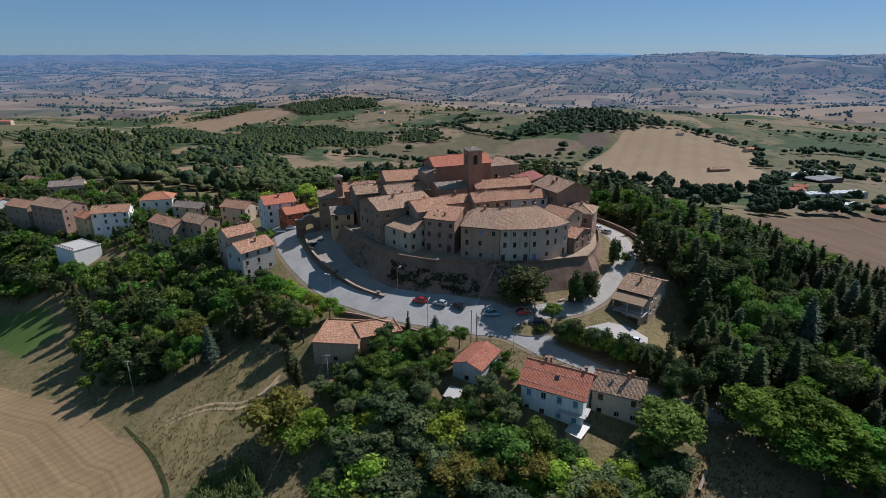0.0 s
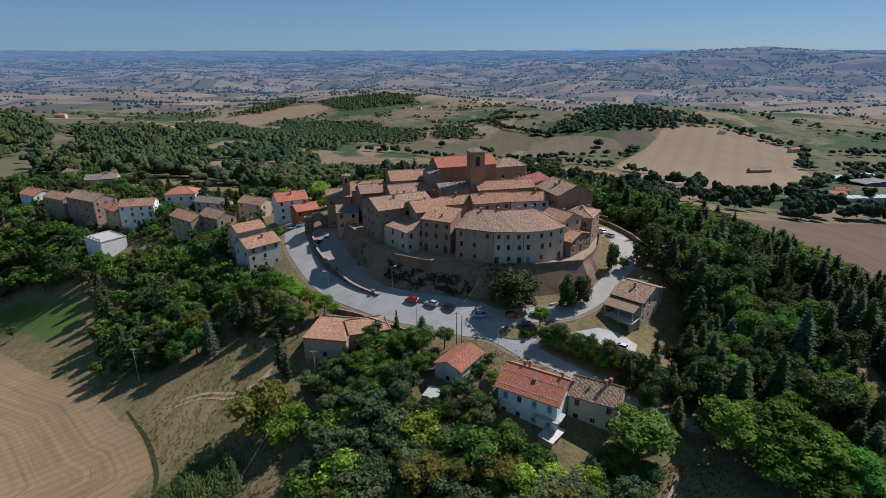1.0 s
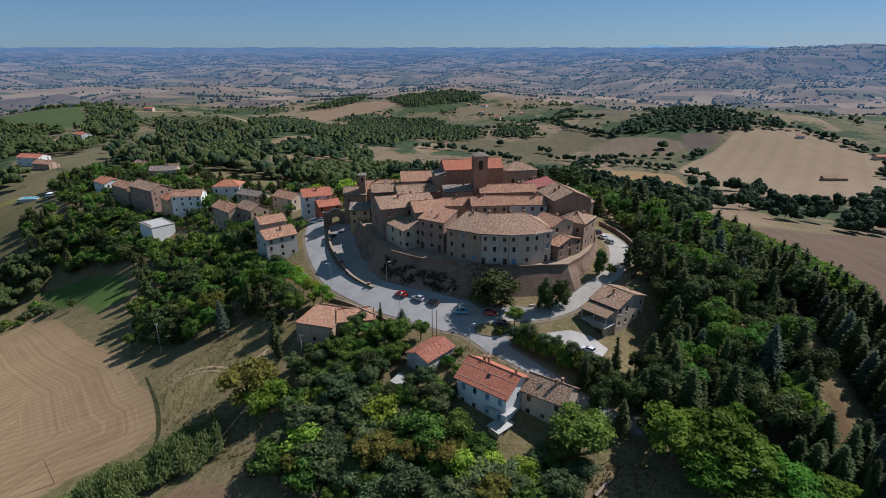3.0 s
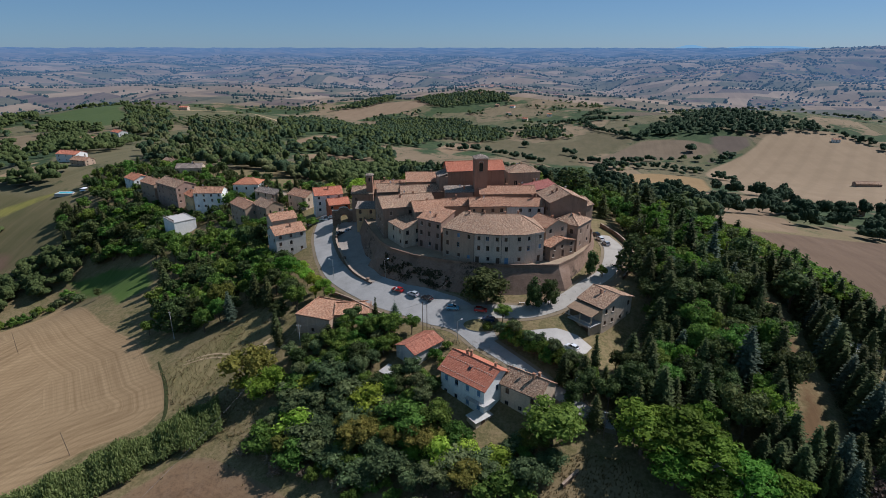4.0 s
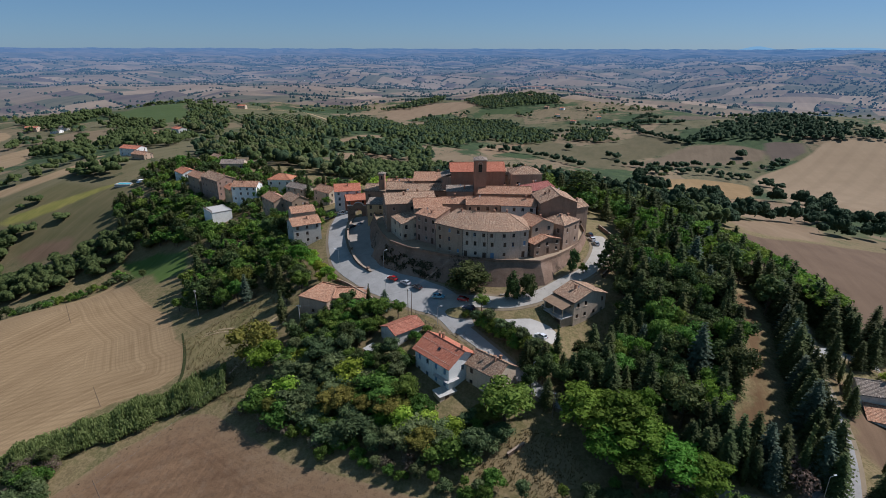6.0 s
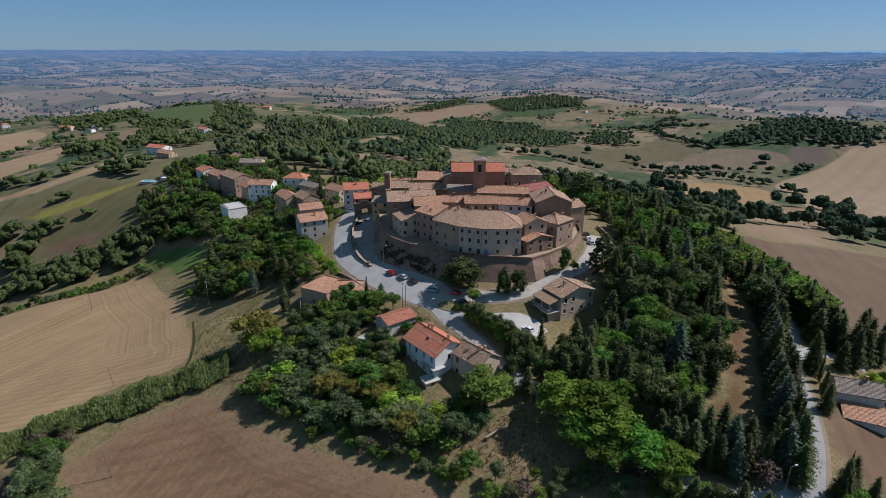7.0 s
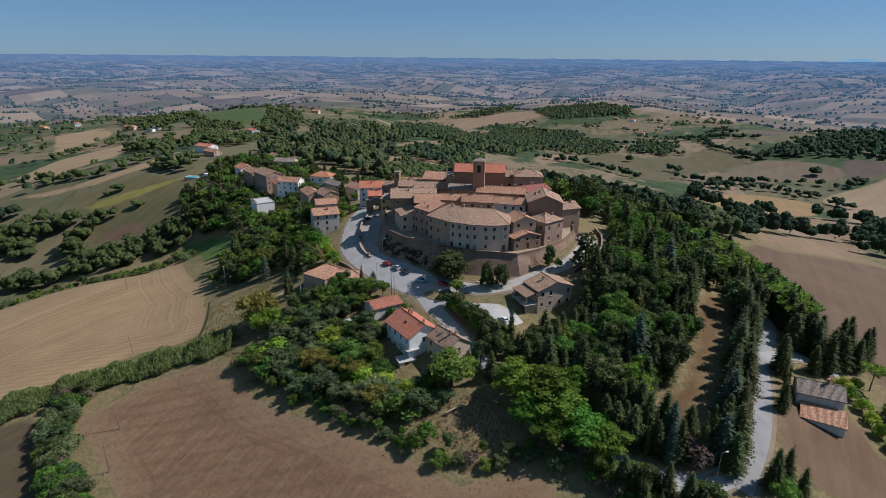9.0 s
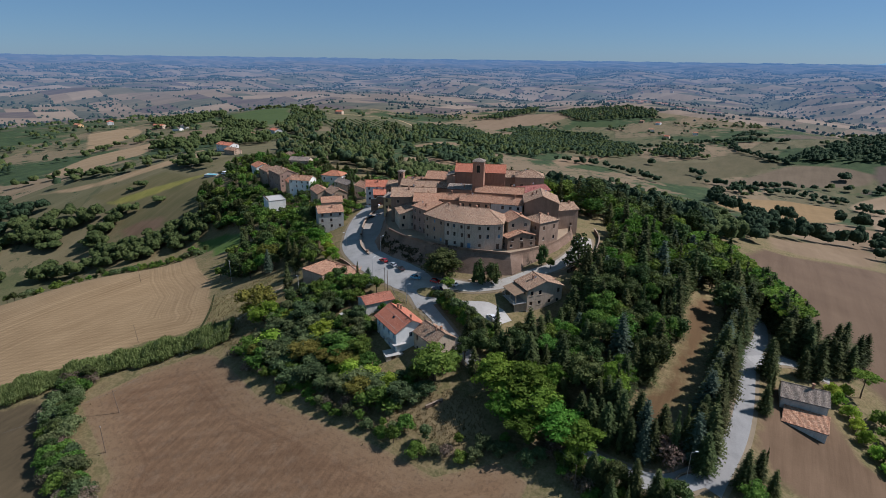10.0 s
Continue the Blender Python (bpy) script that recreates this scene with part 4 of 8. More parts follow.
def roof_planes(kind, w, d, e, rise, o):
    """Roof planes in house coordinates; e the eave's height, o the overhang."""
    x0, x1, y0, y1 = -o, w + o, -o, d + o
    if kind == "gx":
        s = rise / (d / 2)
        lo, r = e - s * o, e + rise
        return [[(x0, y0, lo), (x1, y0, lo), (x1, d / 2, r), (x0, d / 2, r)], [(x1, y1, lo), (x0, y1, lo), (x0, d / 2, r), (x1, d / 2, r)]], [((x0, d / 2, r), (x1, d / 2, r))]
    if kind == "gy":
        s = rise / (w / 2)
        lo, r = e - s * o, e + rise
        return [[(x0, y1, lo), (x0, y0, lo), (w / 2, y0, r), (w / 2, y1, r)], [(x1, y0, lo), (x1, y1, lo), (w / 2, y1, r), (w / 2, y0, r)]], [((w / 2, y0, r), (w / 2, y1, r))]
    if kind == "hip":
        h = min(w, d) / 2
        s = rise / h
        lo, r = e - s * o, e + rise
        if w >= d:
            a, b = (h, d / 2, r), (w - h, d / 2, r)
        else:
            a, b = (w / 2, h, r), (w / 2, d - h, r)
        c = [(x0, y0, lo), (x1, y0, lo), (x1, y1, lo), (x0, y1, lo)]
        if w - d > 0.1:
            return [[c[0], c[1], b, a], [c[1], c[2], b], [c[2], c[3], a, b], [c[3], c[0], a]], [(a, b), (c[0], a), (c[1], b), (c[2], b), (c[3], a)]
        if d - w > 0.1:
            return [[c[0], c[1], a], [c[1], c[2], b, a], [c[2], c[3], b], [c[3], c[0], a, b]], [(a, b), (c[0], a), (c[1], a), (c[2], b), (c[3], b)]
        return [[c[0], c[1], a], [c[1], c[2], a], [c[2], c[3], a], [c[3], c[0], a]], [(q, a) for q in c]
    if kind == "mono_b":
        s = rise / d
        return [[(x0, y0, e - s * o), (x1, y0, e - s * o), (x1, y1, e + rise + s * o), (x0, y1, e + rise + s * o)]], []
    if kind == "mono_l":
        s = rise / w
        return [[(x0, y0, e + rise + s * o), (x1, y0, e - s * o), (x1, y1, e - s * o), (x0, y1, e + rise + s * o)]], []
    if kind == "mono_r":
        s = rise / w
        return [[(x0, y0, e - s * o), (x1, y0, e + rise + s * o), (x1, y1, e + rise + s * o), (x0, y1, e - s * o)]], []
    return [], []


def wall_top(kind, w, d, e, rise, x, y):
    if kind == "gx":
        return e + rise * (1 - abs(y - d / 2) / (d / 2))
    if kind == "gy":
        return e + rise * (1 - abs(x - w / 2) / (w / 2))
    if kind == "mono_b":
        return e + rise * y / d
    if kind == "mono_l":
        return e + rise * (1 - x / w)
    if kind == "mono_r":
        return e + rise * x / w
    return e


house_seed = random.Random(5)


def chimney(parent, x, y, top, up=1.2, size=0.55, mat="brick"):
    s = Soup()
    s.box(x - size / 2, y - size / 2, top - 1.2, x + size / 2, y + size / 2, top + up)
    ob = s.make("chimney", M[mat], parent)
    c = Soup()
    for dx in (-1, 1):
        c.box(x + dx * size * 0.42 - 0.06, y - size * 0.4, top + up, x + dx * size * 0.42 + 0.06, y + size * 0.4, top + up + 0.25)
    c.box(x - size * 0.7, y - size * 0.7, top + up + 0.25, x + size * 0.7, y + size * 0.7, top + up + 0.36)
    c.make("chimney_cap", M["tile_pink"], ob)
    return ob


def dish(parent, x, y, z):
    s = Soup()
    s.tube((x, y, z - 0.6), (x, y, z + 0.9), 0.03, sides=5)
    mast = s.make("aerial_mast", M["metal_pale"], parent)
    d = Soup()
    rim = [(x + 0.4 * math.cos(a), y - 0.12 - 0.1 * math.sin(a), z + 0.9 + 0.4 * math.sin(a)) for a in np.linspace(0, 2 * math.pi, 10, endpoint=False)]
    mid = (x, y + 0.05, z + 0.88)
    for i in range(10):
        d.poly([rim[i], rim[(i + 1) % 10], mid])
    d.make("satellite_dish", M["dish_white"], mast)


def house(label, p0, p1, depth, base, eave, kind="gx", rise=2.2, wall="plaster_tan", tile="tile_old", front=(3, 2), right=(2, 2), left=(2, 2), back=(0, 0), doors=(), side_doors=(),
          shutters="shutter_brown", chimneys=1, over=0.35, name="house", group="", sink=4.0, win=(1.05, 1.6), gutter=True):
    """A house from its front edge p0-p1 (plan), going back by depth; base: ground storey's floor; front/right/left: (columns, storeys)."""
    p0, p1 = Vector(p0), Vector(p1)
    w = (p1 - p0).length
    ang = math.atan2((p1 - p0).y, (p1 - p0).x)
    ob = thing(name, Matrix.Translation((p0.x, p0.y, 0)) @ Matrix.Rotation(ang, 4, "Z"), label, "house", group)
    rnd = house_seed
    s = Soup()
    corners = [(0, 0), (w, 0), (w, depth), (0, depth)]
    lows = []
    for i, (cols, st) in enumerate((front, right, back, left)):
        a, b = corners[i], corners[(i + 1) % 4]
        L = w if i % 2 == 0 else depth
        want = openings_for(L, base, eave, cols, max(1, st), win[0], win[1], doors if i == 0 else (side_doors if i == 1 else ()), rnd)
        za, zb = wall_top(kind, w, depth, eave, rise, *a), wall_top(kind, w, depth, eave, rise, *b)
        zt = min(za, zb)
        got, d, inn = wall_face(s, a, b, base - sink, zt, [h[:4] for h in want])
        styles = {h[:4]: h[4] for h in want}
        lows.append((a, d, inn, got, styles))
        if kind == ("gy" if i % 2 == 0 else "gx"):
            mid = ((a[0] + b[0]) / 2, (a[1] + b[1]) / 2)
            s.poly([(*a, zt), (*b, zt), (*mid, eave + rise)])
        elif abs(za - zb) > 0.01:
            s.poly([(*a, zt), (*b, zt), (*(a if za > zb else b), max(za, zb))])
    s.make("wall", M[wall], ob)
    for a, d, inn, got, styles in lows:
        for h in got:
            st = styles[h]
            add_opening(ob, a, d, inn, h, st, shutters if st != "glass" else ("trim" if rnd.random() < 0.5 else shutters))
    planes, ridges = roof_planes(kind, w, depth, eave + 0.16, rise, over)
    if planes:
        r = Soup()
        for pl in planes:
            r.slab(pl)
        roof = r.make("roof", M[tile], ob)
        for a, b in ridges:
            t = Soup()
            t.tube(a, b, 0.15, sides=6)
            t.make("ridge_cap", M[tile], roof)
        if gutter:
            for pl in planes[:2]:
                g = Soup()
                a, b = Vector(pl[0]), Vector(pl[1])
                g.tube(a - Vector((0, 0, 0.14)), b - Vector((0, 0, 0.14)), 0.07, sides=5)
                g.make("gutter", M["metal_dark"], roof)
        for _ in range(chimneys):
            x, y = rnd.uniform(0.15, 0.85) * w, rnd.uniform(0.3, 0.75) * depth
            if rnd.random() < 0.5 and name == "house":
                dx, dy = rnd.uniform(0.2, 0.8) * w, rnd.uniform(0.35, 0.65) * depth
                dish(ob, dx, dy, (wall_top(kind, w, depth, eave, rise, dx, dy) if kind != "hip" else eave + rise * 0.6) + 0.3)
            chimney(ob, x, y, wall_top(kind, w, depth, eave, rise, x, y) if kind != "hip" else eave + rise * 0.6, rnd.uniform(0.7, 1.3))
    else:
        r = Soup()
        r.box(-0.1, -0.1, eave, w + 0.1, depth + 0.1, eave + 0.12)
        for x0, y0, x1, y1 in ((-0.15, -0.15, w + 0.15, 0.12), (-0.15, depth - 0.12, w + 0.15, depth + 0.15), (-0.15, 0.12, 0.12, depth - 0.12), (w - 0.12, 0.12, w + 0.15, depth - 0.12)):
            r.box(x0, y0, eave + 0.12, x1, y1, eave + 0.45)
        r.make("roof", M[tile], ob)
    return ob


# ---- the walled town ----
WALL = [(-38, 190), (-35.2, 183), (-26, 168), (-19, 158.5), (-13, 152.6), (-3.6, 148.4), (8.7, 146.4), (18, 146.3), (29, 147.6), (42.6, 151.6), (46.6, 158.6), (49.8, 166.2), (52.2, 176), (52.5, 190), (48, 205), (37, 222), (14, 232), (-5, 236), (-30, 226), (-44, 210)]
cen = Vector((8, 190))
TOP = 9.9


def rampart():
    path = []
    for a, b in zip(WALL, WALL[1:] + WALL[:1]):
        a, b = Vector(a), Vector(b)
        k = max(1, round((b - a).length / 3.0))
        path += [a.lerp(b, i / k) for i in range(k)]
    n = len(path)
    levels = [(7.8, -7.0), (6.0, -0.6), (3.2, 4.0), (0.3, 8.3), (0.0, 8.9), (0.0, TOP), (-0.45, TOP), (-0.45, 8.85)]
    verts, faces = [], []
    outs = []
    for i in range(n):
        d = (path[(i + 1) % n] - path[i - 1]).normalized()
        outs.append(Vector((d.y, -d.x)))
    for off, z in levels:
        for i in range(n):
            p = path[i] + outs[i] * off * (0.55 if path[i].x > 45 or path[i].x < -20 else 1.0)
            wob = 0.25 * math.sin(i * 1.7 + z) * (1 if 0 < z < 8 else 0)
            p = p + outs[i] * wob
            verts.append((p.x, p.y, z))
    for k in range(len(levels) - 1):
        for i in range(n):
            j = (i + 1) % n
            faces.append((k * n + i, k * n + j, (k + 1) * n + j, (k + 1) * n + i))
    faces.append(tuple(7 * n + i for i in range(n)))
    ob = mesh_object("rampart", verts, faces, [M["rampart"], M["earth"]])
    ob.data.polygons[len(faces) - 1].material_index = 1
    return tagged(ob, "tall sloping brown brick town rampart with a low parapet", "rampart", kind="structure")


rampart()

# the palace with the bent front
def palace():
    ob = thing("palace", pose(0, 0, 0), "long three storey tan palace with a bent front and pantile roof", "palace")
    rnd = house_seed
    A, B, C, D, E_ = (5.2, 151.8), (16.2, 148.6), (24.8, 149.0), (31.8, 151.4), (37.2, 156.0)
    back = [(33, 168), (8, 167)]
    e = 18.9
    s = Soup()
    pale = Soup()
    loop = [A, B, C, D, E_, *back]
    cols = [3, 3, 2, 2, 2, 0, 2]
    jobs = []
    for i, c in enumerate(cols):
        a, b = loop[i], loop[(i + 1) % len(loop)]
        L = (Vector(b) - Vector(a)).length
        want = openings_for(L, 9.0, e, c, 3, 0.95, 1.55, {1: (0, 2), 2: (0,), 3: (1,)}.get(i, ()), rnd, 0.04)
        got, d, inn = wall_face(pale if i in (1, 2, 3) else s, a, b, 5, e, [h[:4] for h in want])
        jobs.append((a, d, inn, got, {h[:4]: h[4] for h in want}))
    s.make("wall", M["plaster_tan"], ob)
    pale.make("front_wall", M["plaster_palace"], ob, "pale worn plaster front")
    for a, d, inn, got, styles in jobs:
        for h in got:
            st = styles[h]
            add_opening(ob, a, d, inn, h, st, "shutter_blue" if rnd.random() < 0.3 else "shutter_brown")
    r = Soup()
    out = lambda p, k=0.5: tuple(Vector(p) + (Vector(p) - Vector((20, 165))).normalized() * k)
    a, b, c, d, f = [(*out(p), e + 0.02) for p in (A, B, C, D, E_)]
    R0, R1, R2 = (10.5, 160, 22.4), (18.5, 157.8, 22.6), (28.5, 160.5, 22.6)
    k0, k1 = (*out(back[0]), e), (*out(back[1]), e)
    for pl in ([a, b, R1, R0], [b, c, R1], [c, R2, R1], [c, d, R2], [d, f, R2], [f, k0, R2], [k0, k1, R0, R1], [k0, R1, R2], [k1, a, R0]):
        r.slab(pl, 0.18)
    roof = r.make("roof", M["tile_old"], ob)
    for p, q in ((R0, R1), (R1, R2), (R2, f), (R0, a)):
        t = Soup()
        t.tube(p, q, 0.16)
        t.make("ridge_cap", M["tile_old"], roof)
    for p, q in ((a, b), (b, c), (c, d), (d, f)):
        t = Soup()
        t.tube(Vector(p) - Vector((0, 0, 0.15)), Vector(q) - Vector((0, 0, 0.15)), 0.08)
        t.make("gutter", M["metal_dark"], roof)
    for x, y, z in ((17.6, 158.2, 22.3), (12.5, 158.5, 22), (24, 159.8, 22.2), (28, 162, 22)):
        chimney(ob, x, y, z, 0.8)
    for p, d_ in ((B, 0.0), (C, 0.0)):
        t = Soup()
        t.tube((p[0], p[1] - 0.12, 9), (p[0], p[1] - 0.12, e), 0.06)
        t.make("drainpipe", M["metal_dark"], ob)


palace()
T = "town houses"
house("faded pink three storey house with brown shutters on the rampart walk", (-5.6, 159.6), (3.4, 156.2), 8, 9, 19.0, "mono_b", 2.0, "plaster_pink", "tile_pink", (3, 3), (0, 3), (2, 3), doors=(0, 2), group=T)
house("small cream two storey house on the rampart walk", (-20.2, 166.4), (-9.8, 156.3), 6.8, 9, 15.4, "mono_b", 1.8, "plaster_cream", "tile_old", (3, 2), (2, 2), (0, 0), group=T)
house("tall stone house with a broad weathered pantile roof", (-19.6, 163.8), (-3, 174), 15.5, 9, 20.0, "gx", 2.4, "stone", "tile_old", (3, 3), (0, 0), (4, 3), group=T, chimneys=2)
house("stone house with a mottled pantile roof behind the pink house", (-7.6, 163.2), (1.5, 168), 12, 9, 19.8, "gx", 2.2, "plaster_tan", "tile_pink", (2, 3), (1, 3), (0, 0), group=T)
house("plain stone house with a long grey tiled roof", (-18.5, 181), (-4.5, 187.5), 8, 12, 21.3, "gx", 2.0, "stone", "tile_old", (2, 2), (1, 2), (2, 2), group=T)
house("stone house with a low pantile roof near the church", (-20, 191.5), (-7.5, 195.5), 13, 12, 23.3, "gx", 2.4, "stone", "tile_pink", (2, 2), (1, 2), (2, 2), group=T)
house("small tiled stone house wedged between taller roofs", (-30, 186), (-20, 190.5), 9, 11, 19.8, "gx", 2.2, "stone", "tile_old", (2, 2), (1, 2), (2, 2), group=T)
house("low house with a pantile roof beside the palace", (0.3, 170.8), (9, 174), 7, 11, 20.4, "gx", 1.8, "stone", "tile_pink", (3, 3), (1, 3), (1, 3), group=T)
house("house with small attic windows under a pantile roof", (10.2, 171.2), (22, 175.2), 7.5, 11, 20.9, "gx", 2.2, "plaster_tan", "tile_pink", (4, 3), (1, 3), (1, 3), group=T)
house("narrow house with a long pantile roof", (22.3, 176), (35, 179), 7.5, 11, 20.6, "gx", 2.0, "plaster_grey", "tile_pink", (4, 3), (1, 3), (0, 0), group=T)
house("row house with a lichened pantile roof below the bell tower", (11.5, 182.5), (31, 189), 8, 12, 22.6, "gx", 2.0, "stone", "tile_pink", (4, 2), (1, 2), (1, 2), group=T, chimneys=2)
house("low tiled outbuilding beneath the bell tower", (-1, 180.5), (8.5, 184.2), 5, 12, 22.8, "mono_b", 1.2, "stone", "tile_grey", (2, 2), (0, 0), (1, 2), group=T)
house("long house with a faded maroon roof", (29, 192), (37.5, 204), 9, 12, 22.6, "gx", 1.6, "stone", "tile_maroon", (2, 2), (1, 2), (1, 2), group=T)
house("large brick hall with a broad pale tiled gable roof", (37.4, 175.6), (49.6, 181.2), 14, 9, 23.0, "gy", 2.8, "stone", "tile_old", (0, 3), (2, 3), (2, 3), group=T, chimneys=2, over=0.5)
house("cream gabled house above the bastion", (37.4, 160.2), (43.8, 166.8), 9, 9.3, 18.6, "gy", 2.0, "plaster_cream", "tile_pink", (2, 3), (1, 3), (1, 3), group=T)
house("small stone house with a pantile gable facing the parapet", (39.4, 155.9), (46.6, 165.4), 5.5, 9.2, 13.7, "gy", 1.6, "stone", "tile_pink", (3, 2), (1, 2), (1, 2), doors=(1,), group=T, chimneys=0)
house("rounded corner house of brick with a hipped pantile roof", (47.3, 167.4), (51.4, 177), 9.5, 9.6, 17.9, "hip", 2.0, "stone", "tile_old", (2, 2), (1, 2), (2, 2), group=T, chimneys=2)
house("stone house with a pantile roof at the back of the town", (42, 188), (52, 200), 9, 9, 17, "gx", 2.0, "stone", "tile_old", (2, 2), (1, 2), (1, 2), group=T)
house("grey roofed house at the back of the town", (2, 214), (16, 219), 9, 11, 23, "gx", 2.4, "plaster_tan", "tile_old", (2, 2), (1, 2), (1, 2), group=T)
house("rectory with a hipped pantile roof beside the church", (18, 210.5), (30, 216), 10, 12, 25, "hip", 2.4, "plaster_tan", "tile_old", (2, 2), (2, 2), (1, 2), group=T, win=(1.3, 2.2))
house("stone house with a hipped roof behind the town gate", (-45.2, 194.8), (-36.5, 197), 9, 4, 16, "gx", 2.2, "stone", "tile_old", (2, 3), (1, 3), (2, 3), group=T)
house("pinkish long roofed house by the gate turret", (-37, 200), (-25, 204), 9, 8, 17.5, "gx", 2.4, "plaster_pink", "tile_pink", (2, 3), (1, 3), (2, 3), group=T)
house("little ochre house over the gate passage", (-38.5, 183.5), (-31.2, 185.5), 7, 7, 13.2, "mono_b", 1.0, "plaster_ochre", "tile_grey", (2, 2), (1, 2), (1, 2), group=T, chimneys=0)

# church and its towers
def church():
    ob = house("brick church nave with a bright red tiled roof", (-3, 190.5), (17.5, 199.5), 9.5, 14, 28.6, "gx", 2.8, "brick", "tile_red", (3, 1), (0, 0), (0, 0), name="church", chimneys=0, win=(1.3, 3.2))
    tagged(ob, category="church")
    s = Soup()
    s.box(-3.5, -1.5, 12, -0.02, 7, 27)
    s.make("apse", M["stone"], ob)
    r = Soup()
    r.slab([(-3.9, -1.8, 26.9), (-0.03, -1.8, 28.2), (-0.03, 7.4, 28.2), (-3.9, 7.4, 26.9)])
    r.make("apse_roof", M["tile_grey"], ob)


church()


def bell_tower(name, label, x, y, rz, w, z0, z1, cap, mat):
    """A square tower with arched bell windows on its four sides, each closed by a dark panel."""
    ob = thing(name, Matrix.Translation((x, y, 0)) @ Matrix.Rotation(radians(rz), 4, "Z"), label, "tower")
    h = w / 2
    bw, bz0, bz1 = w * 0.3, z1 - w * 0.95, z1 - w * 0.3
    s = Soup()
    cs = [(-h, -h), (h, -h), (h, h), (-h, h)]
    for i in range(4):
        a, b = cs[i], cs[(i + 1) % 4]
        wall_face(s, a, b, z0, z1, [(w / 2 - bw / 2, w / 2 + bw / 2, bz0, bz1)], 0.5)
    s.make("wall", M[mat], ob)
    for i in range(4):
        a = Vector(cs[i])
        d = (Vector(cs[(i + 1) % 4]) - a).normalized()
        inn = Vector((-d.y, d.x))
        c = a + d * w / 2 + inn * 0.5
        # dark panel stands in for the shaded inside of the belfry
        t = Soup()
        t.box(-bw / 2, 0, bz0, bw / 2, 0.05, bz1)
        o = t.make("bell_opening", M["glass"], ob, "dark panel standing for the shade inside the bell arch")
        o.matrix_basis = Matrix.Translation((c.x, c.y, 0)) @ Matrix.Rotation(math.atan2(d.y, d.x), 4, "Z")
        arch = Soup()
        for k in range(7):
            q0, q1 = math.pi * k / 7, math.pi * (k + 1) / 7
            r0, r1 = bw / 2, bw / 2 + 0.2
            arch.poly([(r0 * math.cos(q0), -0.53, bz1 - 0.02 + r0 * math.sin(q0)), (r1 * math.cos(q0), -0.53, bz1 - 0.02 + r1 * math.sin(q0)), (r1 * math.cos(q1), -0.53, bz1 - 0.02 + r1 * math.sin(q1)), (r0 * math.cos(q1), -0.53, bz1 - 0.02 + r0 * math.sin(q1))])
        o2 = arch.make("arch", M["trim"], ob)
        o2.matrix_basis = o.matrix_basis.copy()
    t = Soup()
    t.box(-h - 0.25, -h - 0.25, z1, h + 0.25, h + 0.25, z1 + 0.3)
    t.make("cornice", M["trim"], ob)
    r = Soup()
    k = h + 0.35
    apex = (0, 0, z1 + 0.3 + cap)
    q = [(-k, -k, z1 + 0.3), (k, -k, z1 + 0.3), (k, k, z1 + 0.3), (-k, k, z1 + 0.3)]
    for i in range(4):
        r.slab([q[i], q[(i + 1) % 4], apex], 0.1)
    r.make("roof", M["tile_grey"], ob)
    c = Soup()
    c.tube((0, 0, z1 + cap), (0, 0, z1 + cap + 1.3), 0.05)
    c.box(-0.35, -0.03, z1 + cap + 0.8, 0.35, 0.03, z1 + cap + 0.9)
    c.make("finial", M["metal_dark"], ob)
    return ob


bell_tower("bell_tower", "square brown brick bell tower with arched openings", 10.2, 187.8, 20, 4.8, 14, 34.9, 1.3, "brick")
bell_tower("bell_turret", "slim brick bell turret above the town gate", -38.4, 198.6, 14, 2.6, 8, 23.4, 0.7, "brick")


def town_gate():
    """The outer gate: a wall with an arched way and stepped top."""
    p0, p1 = Vector((-53.8, 193.0)), Vector((-42.5, 197.8))
    w = (p1 - p0).length
    ob = thing("town_gate", Matrix.Translation((p0.x, p0.y, 0)) @ Matrix.Rotation(math.atan2((p1 - p0).y, (p1 - p0).x), 4, "Z"), "brown brick town gate wall with an arched passage", "gate")
    s = Soup()
    z0, top, a, b, spring = -1, 8.4, 3.4, 6.4, 5.2
    th = 1.1
    pts = [(a, z0), (a, spring)] + [((a + b) / 2 - (b - a) / 2 * math.cos(math.pi * k / 10), spring + (b - a) / 2 * math.sin(math.pi * k / 10)) for k in range(1, 10)] + [(b, spring), (b, z0)]
    crest = [(w, z0), (w, top), (7.2, top), (6.6, top + 1.0), (4.9, top + 1.5), (3.2, top + 1.0), (2.6, top), (0, top), (0, z0)]
    for y, flip in ((0.0, False), (th, True)):
        left = [(0, z0), (a, z0)] + pts[1:6] + [(4.9, top + 1.5), (3.2, top + 1.0), (2.6, top), (0, top)]
        right = [(b, z0), (w, z0), (w, top), (7.2, top), (6.6, top + 1.0), (4.9, top + 1.5)] + pts[5:-1][::1]
        for poly in (left, right):
            q = [(u, y, v) for u, v in poly]
            s.poly(q[::-1] if flip else q)
    for poly in (pts, crest):
        for (u0, v0), (u1, v1) in zip(poly, poly[1:]):
            s.poly([(u0, 0, v0), (u0, th, v0), (u1, th, v1), (u1, 0, v1)])
    s.make("wall", M["rampart"], ob)
    c = Soup()
    for (u0, v0), (u1, v1) in zip(crest[1:], crest[2:-1]):
        if abs(u1 - u0) > 0.1:
            c.poly([(u0, -0.12, v0 + 0.02), (u1, -0.12, v1 + 0.02), (u1, -0.12, v1 + 0.2), (u0, -0.12, v0 + 0.2)])
            c.poly([(u0, -0.12, v0 + 0.2), (u1, -0.12, v1 + 0.2), (u1, th + 0.12, v1 + 0.2), (u0, th + 0.12, v0 + 0.2)])
    c.make("coping", M["trim"], ob)


town_gate()


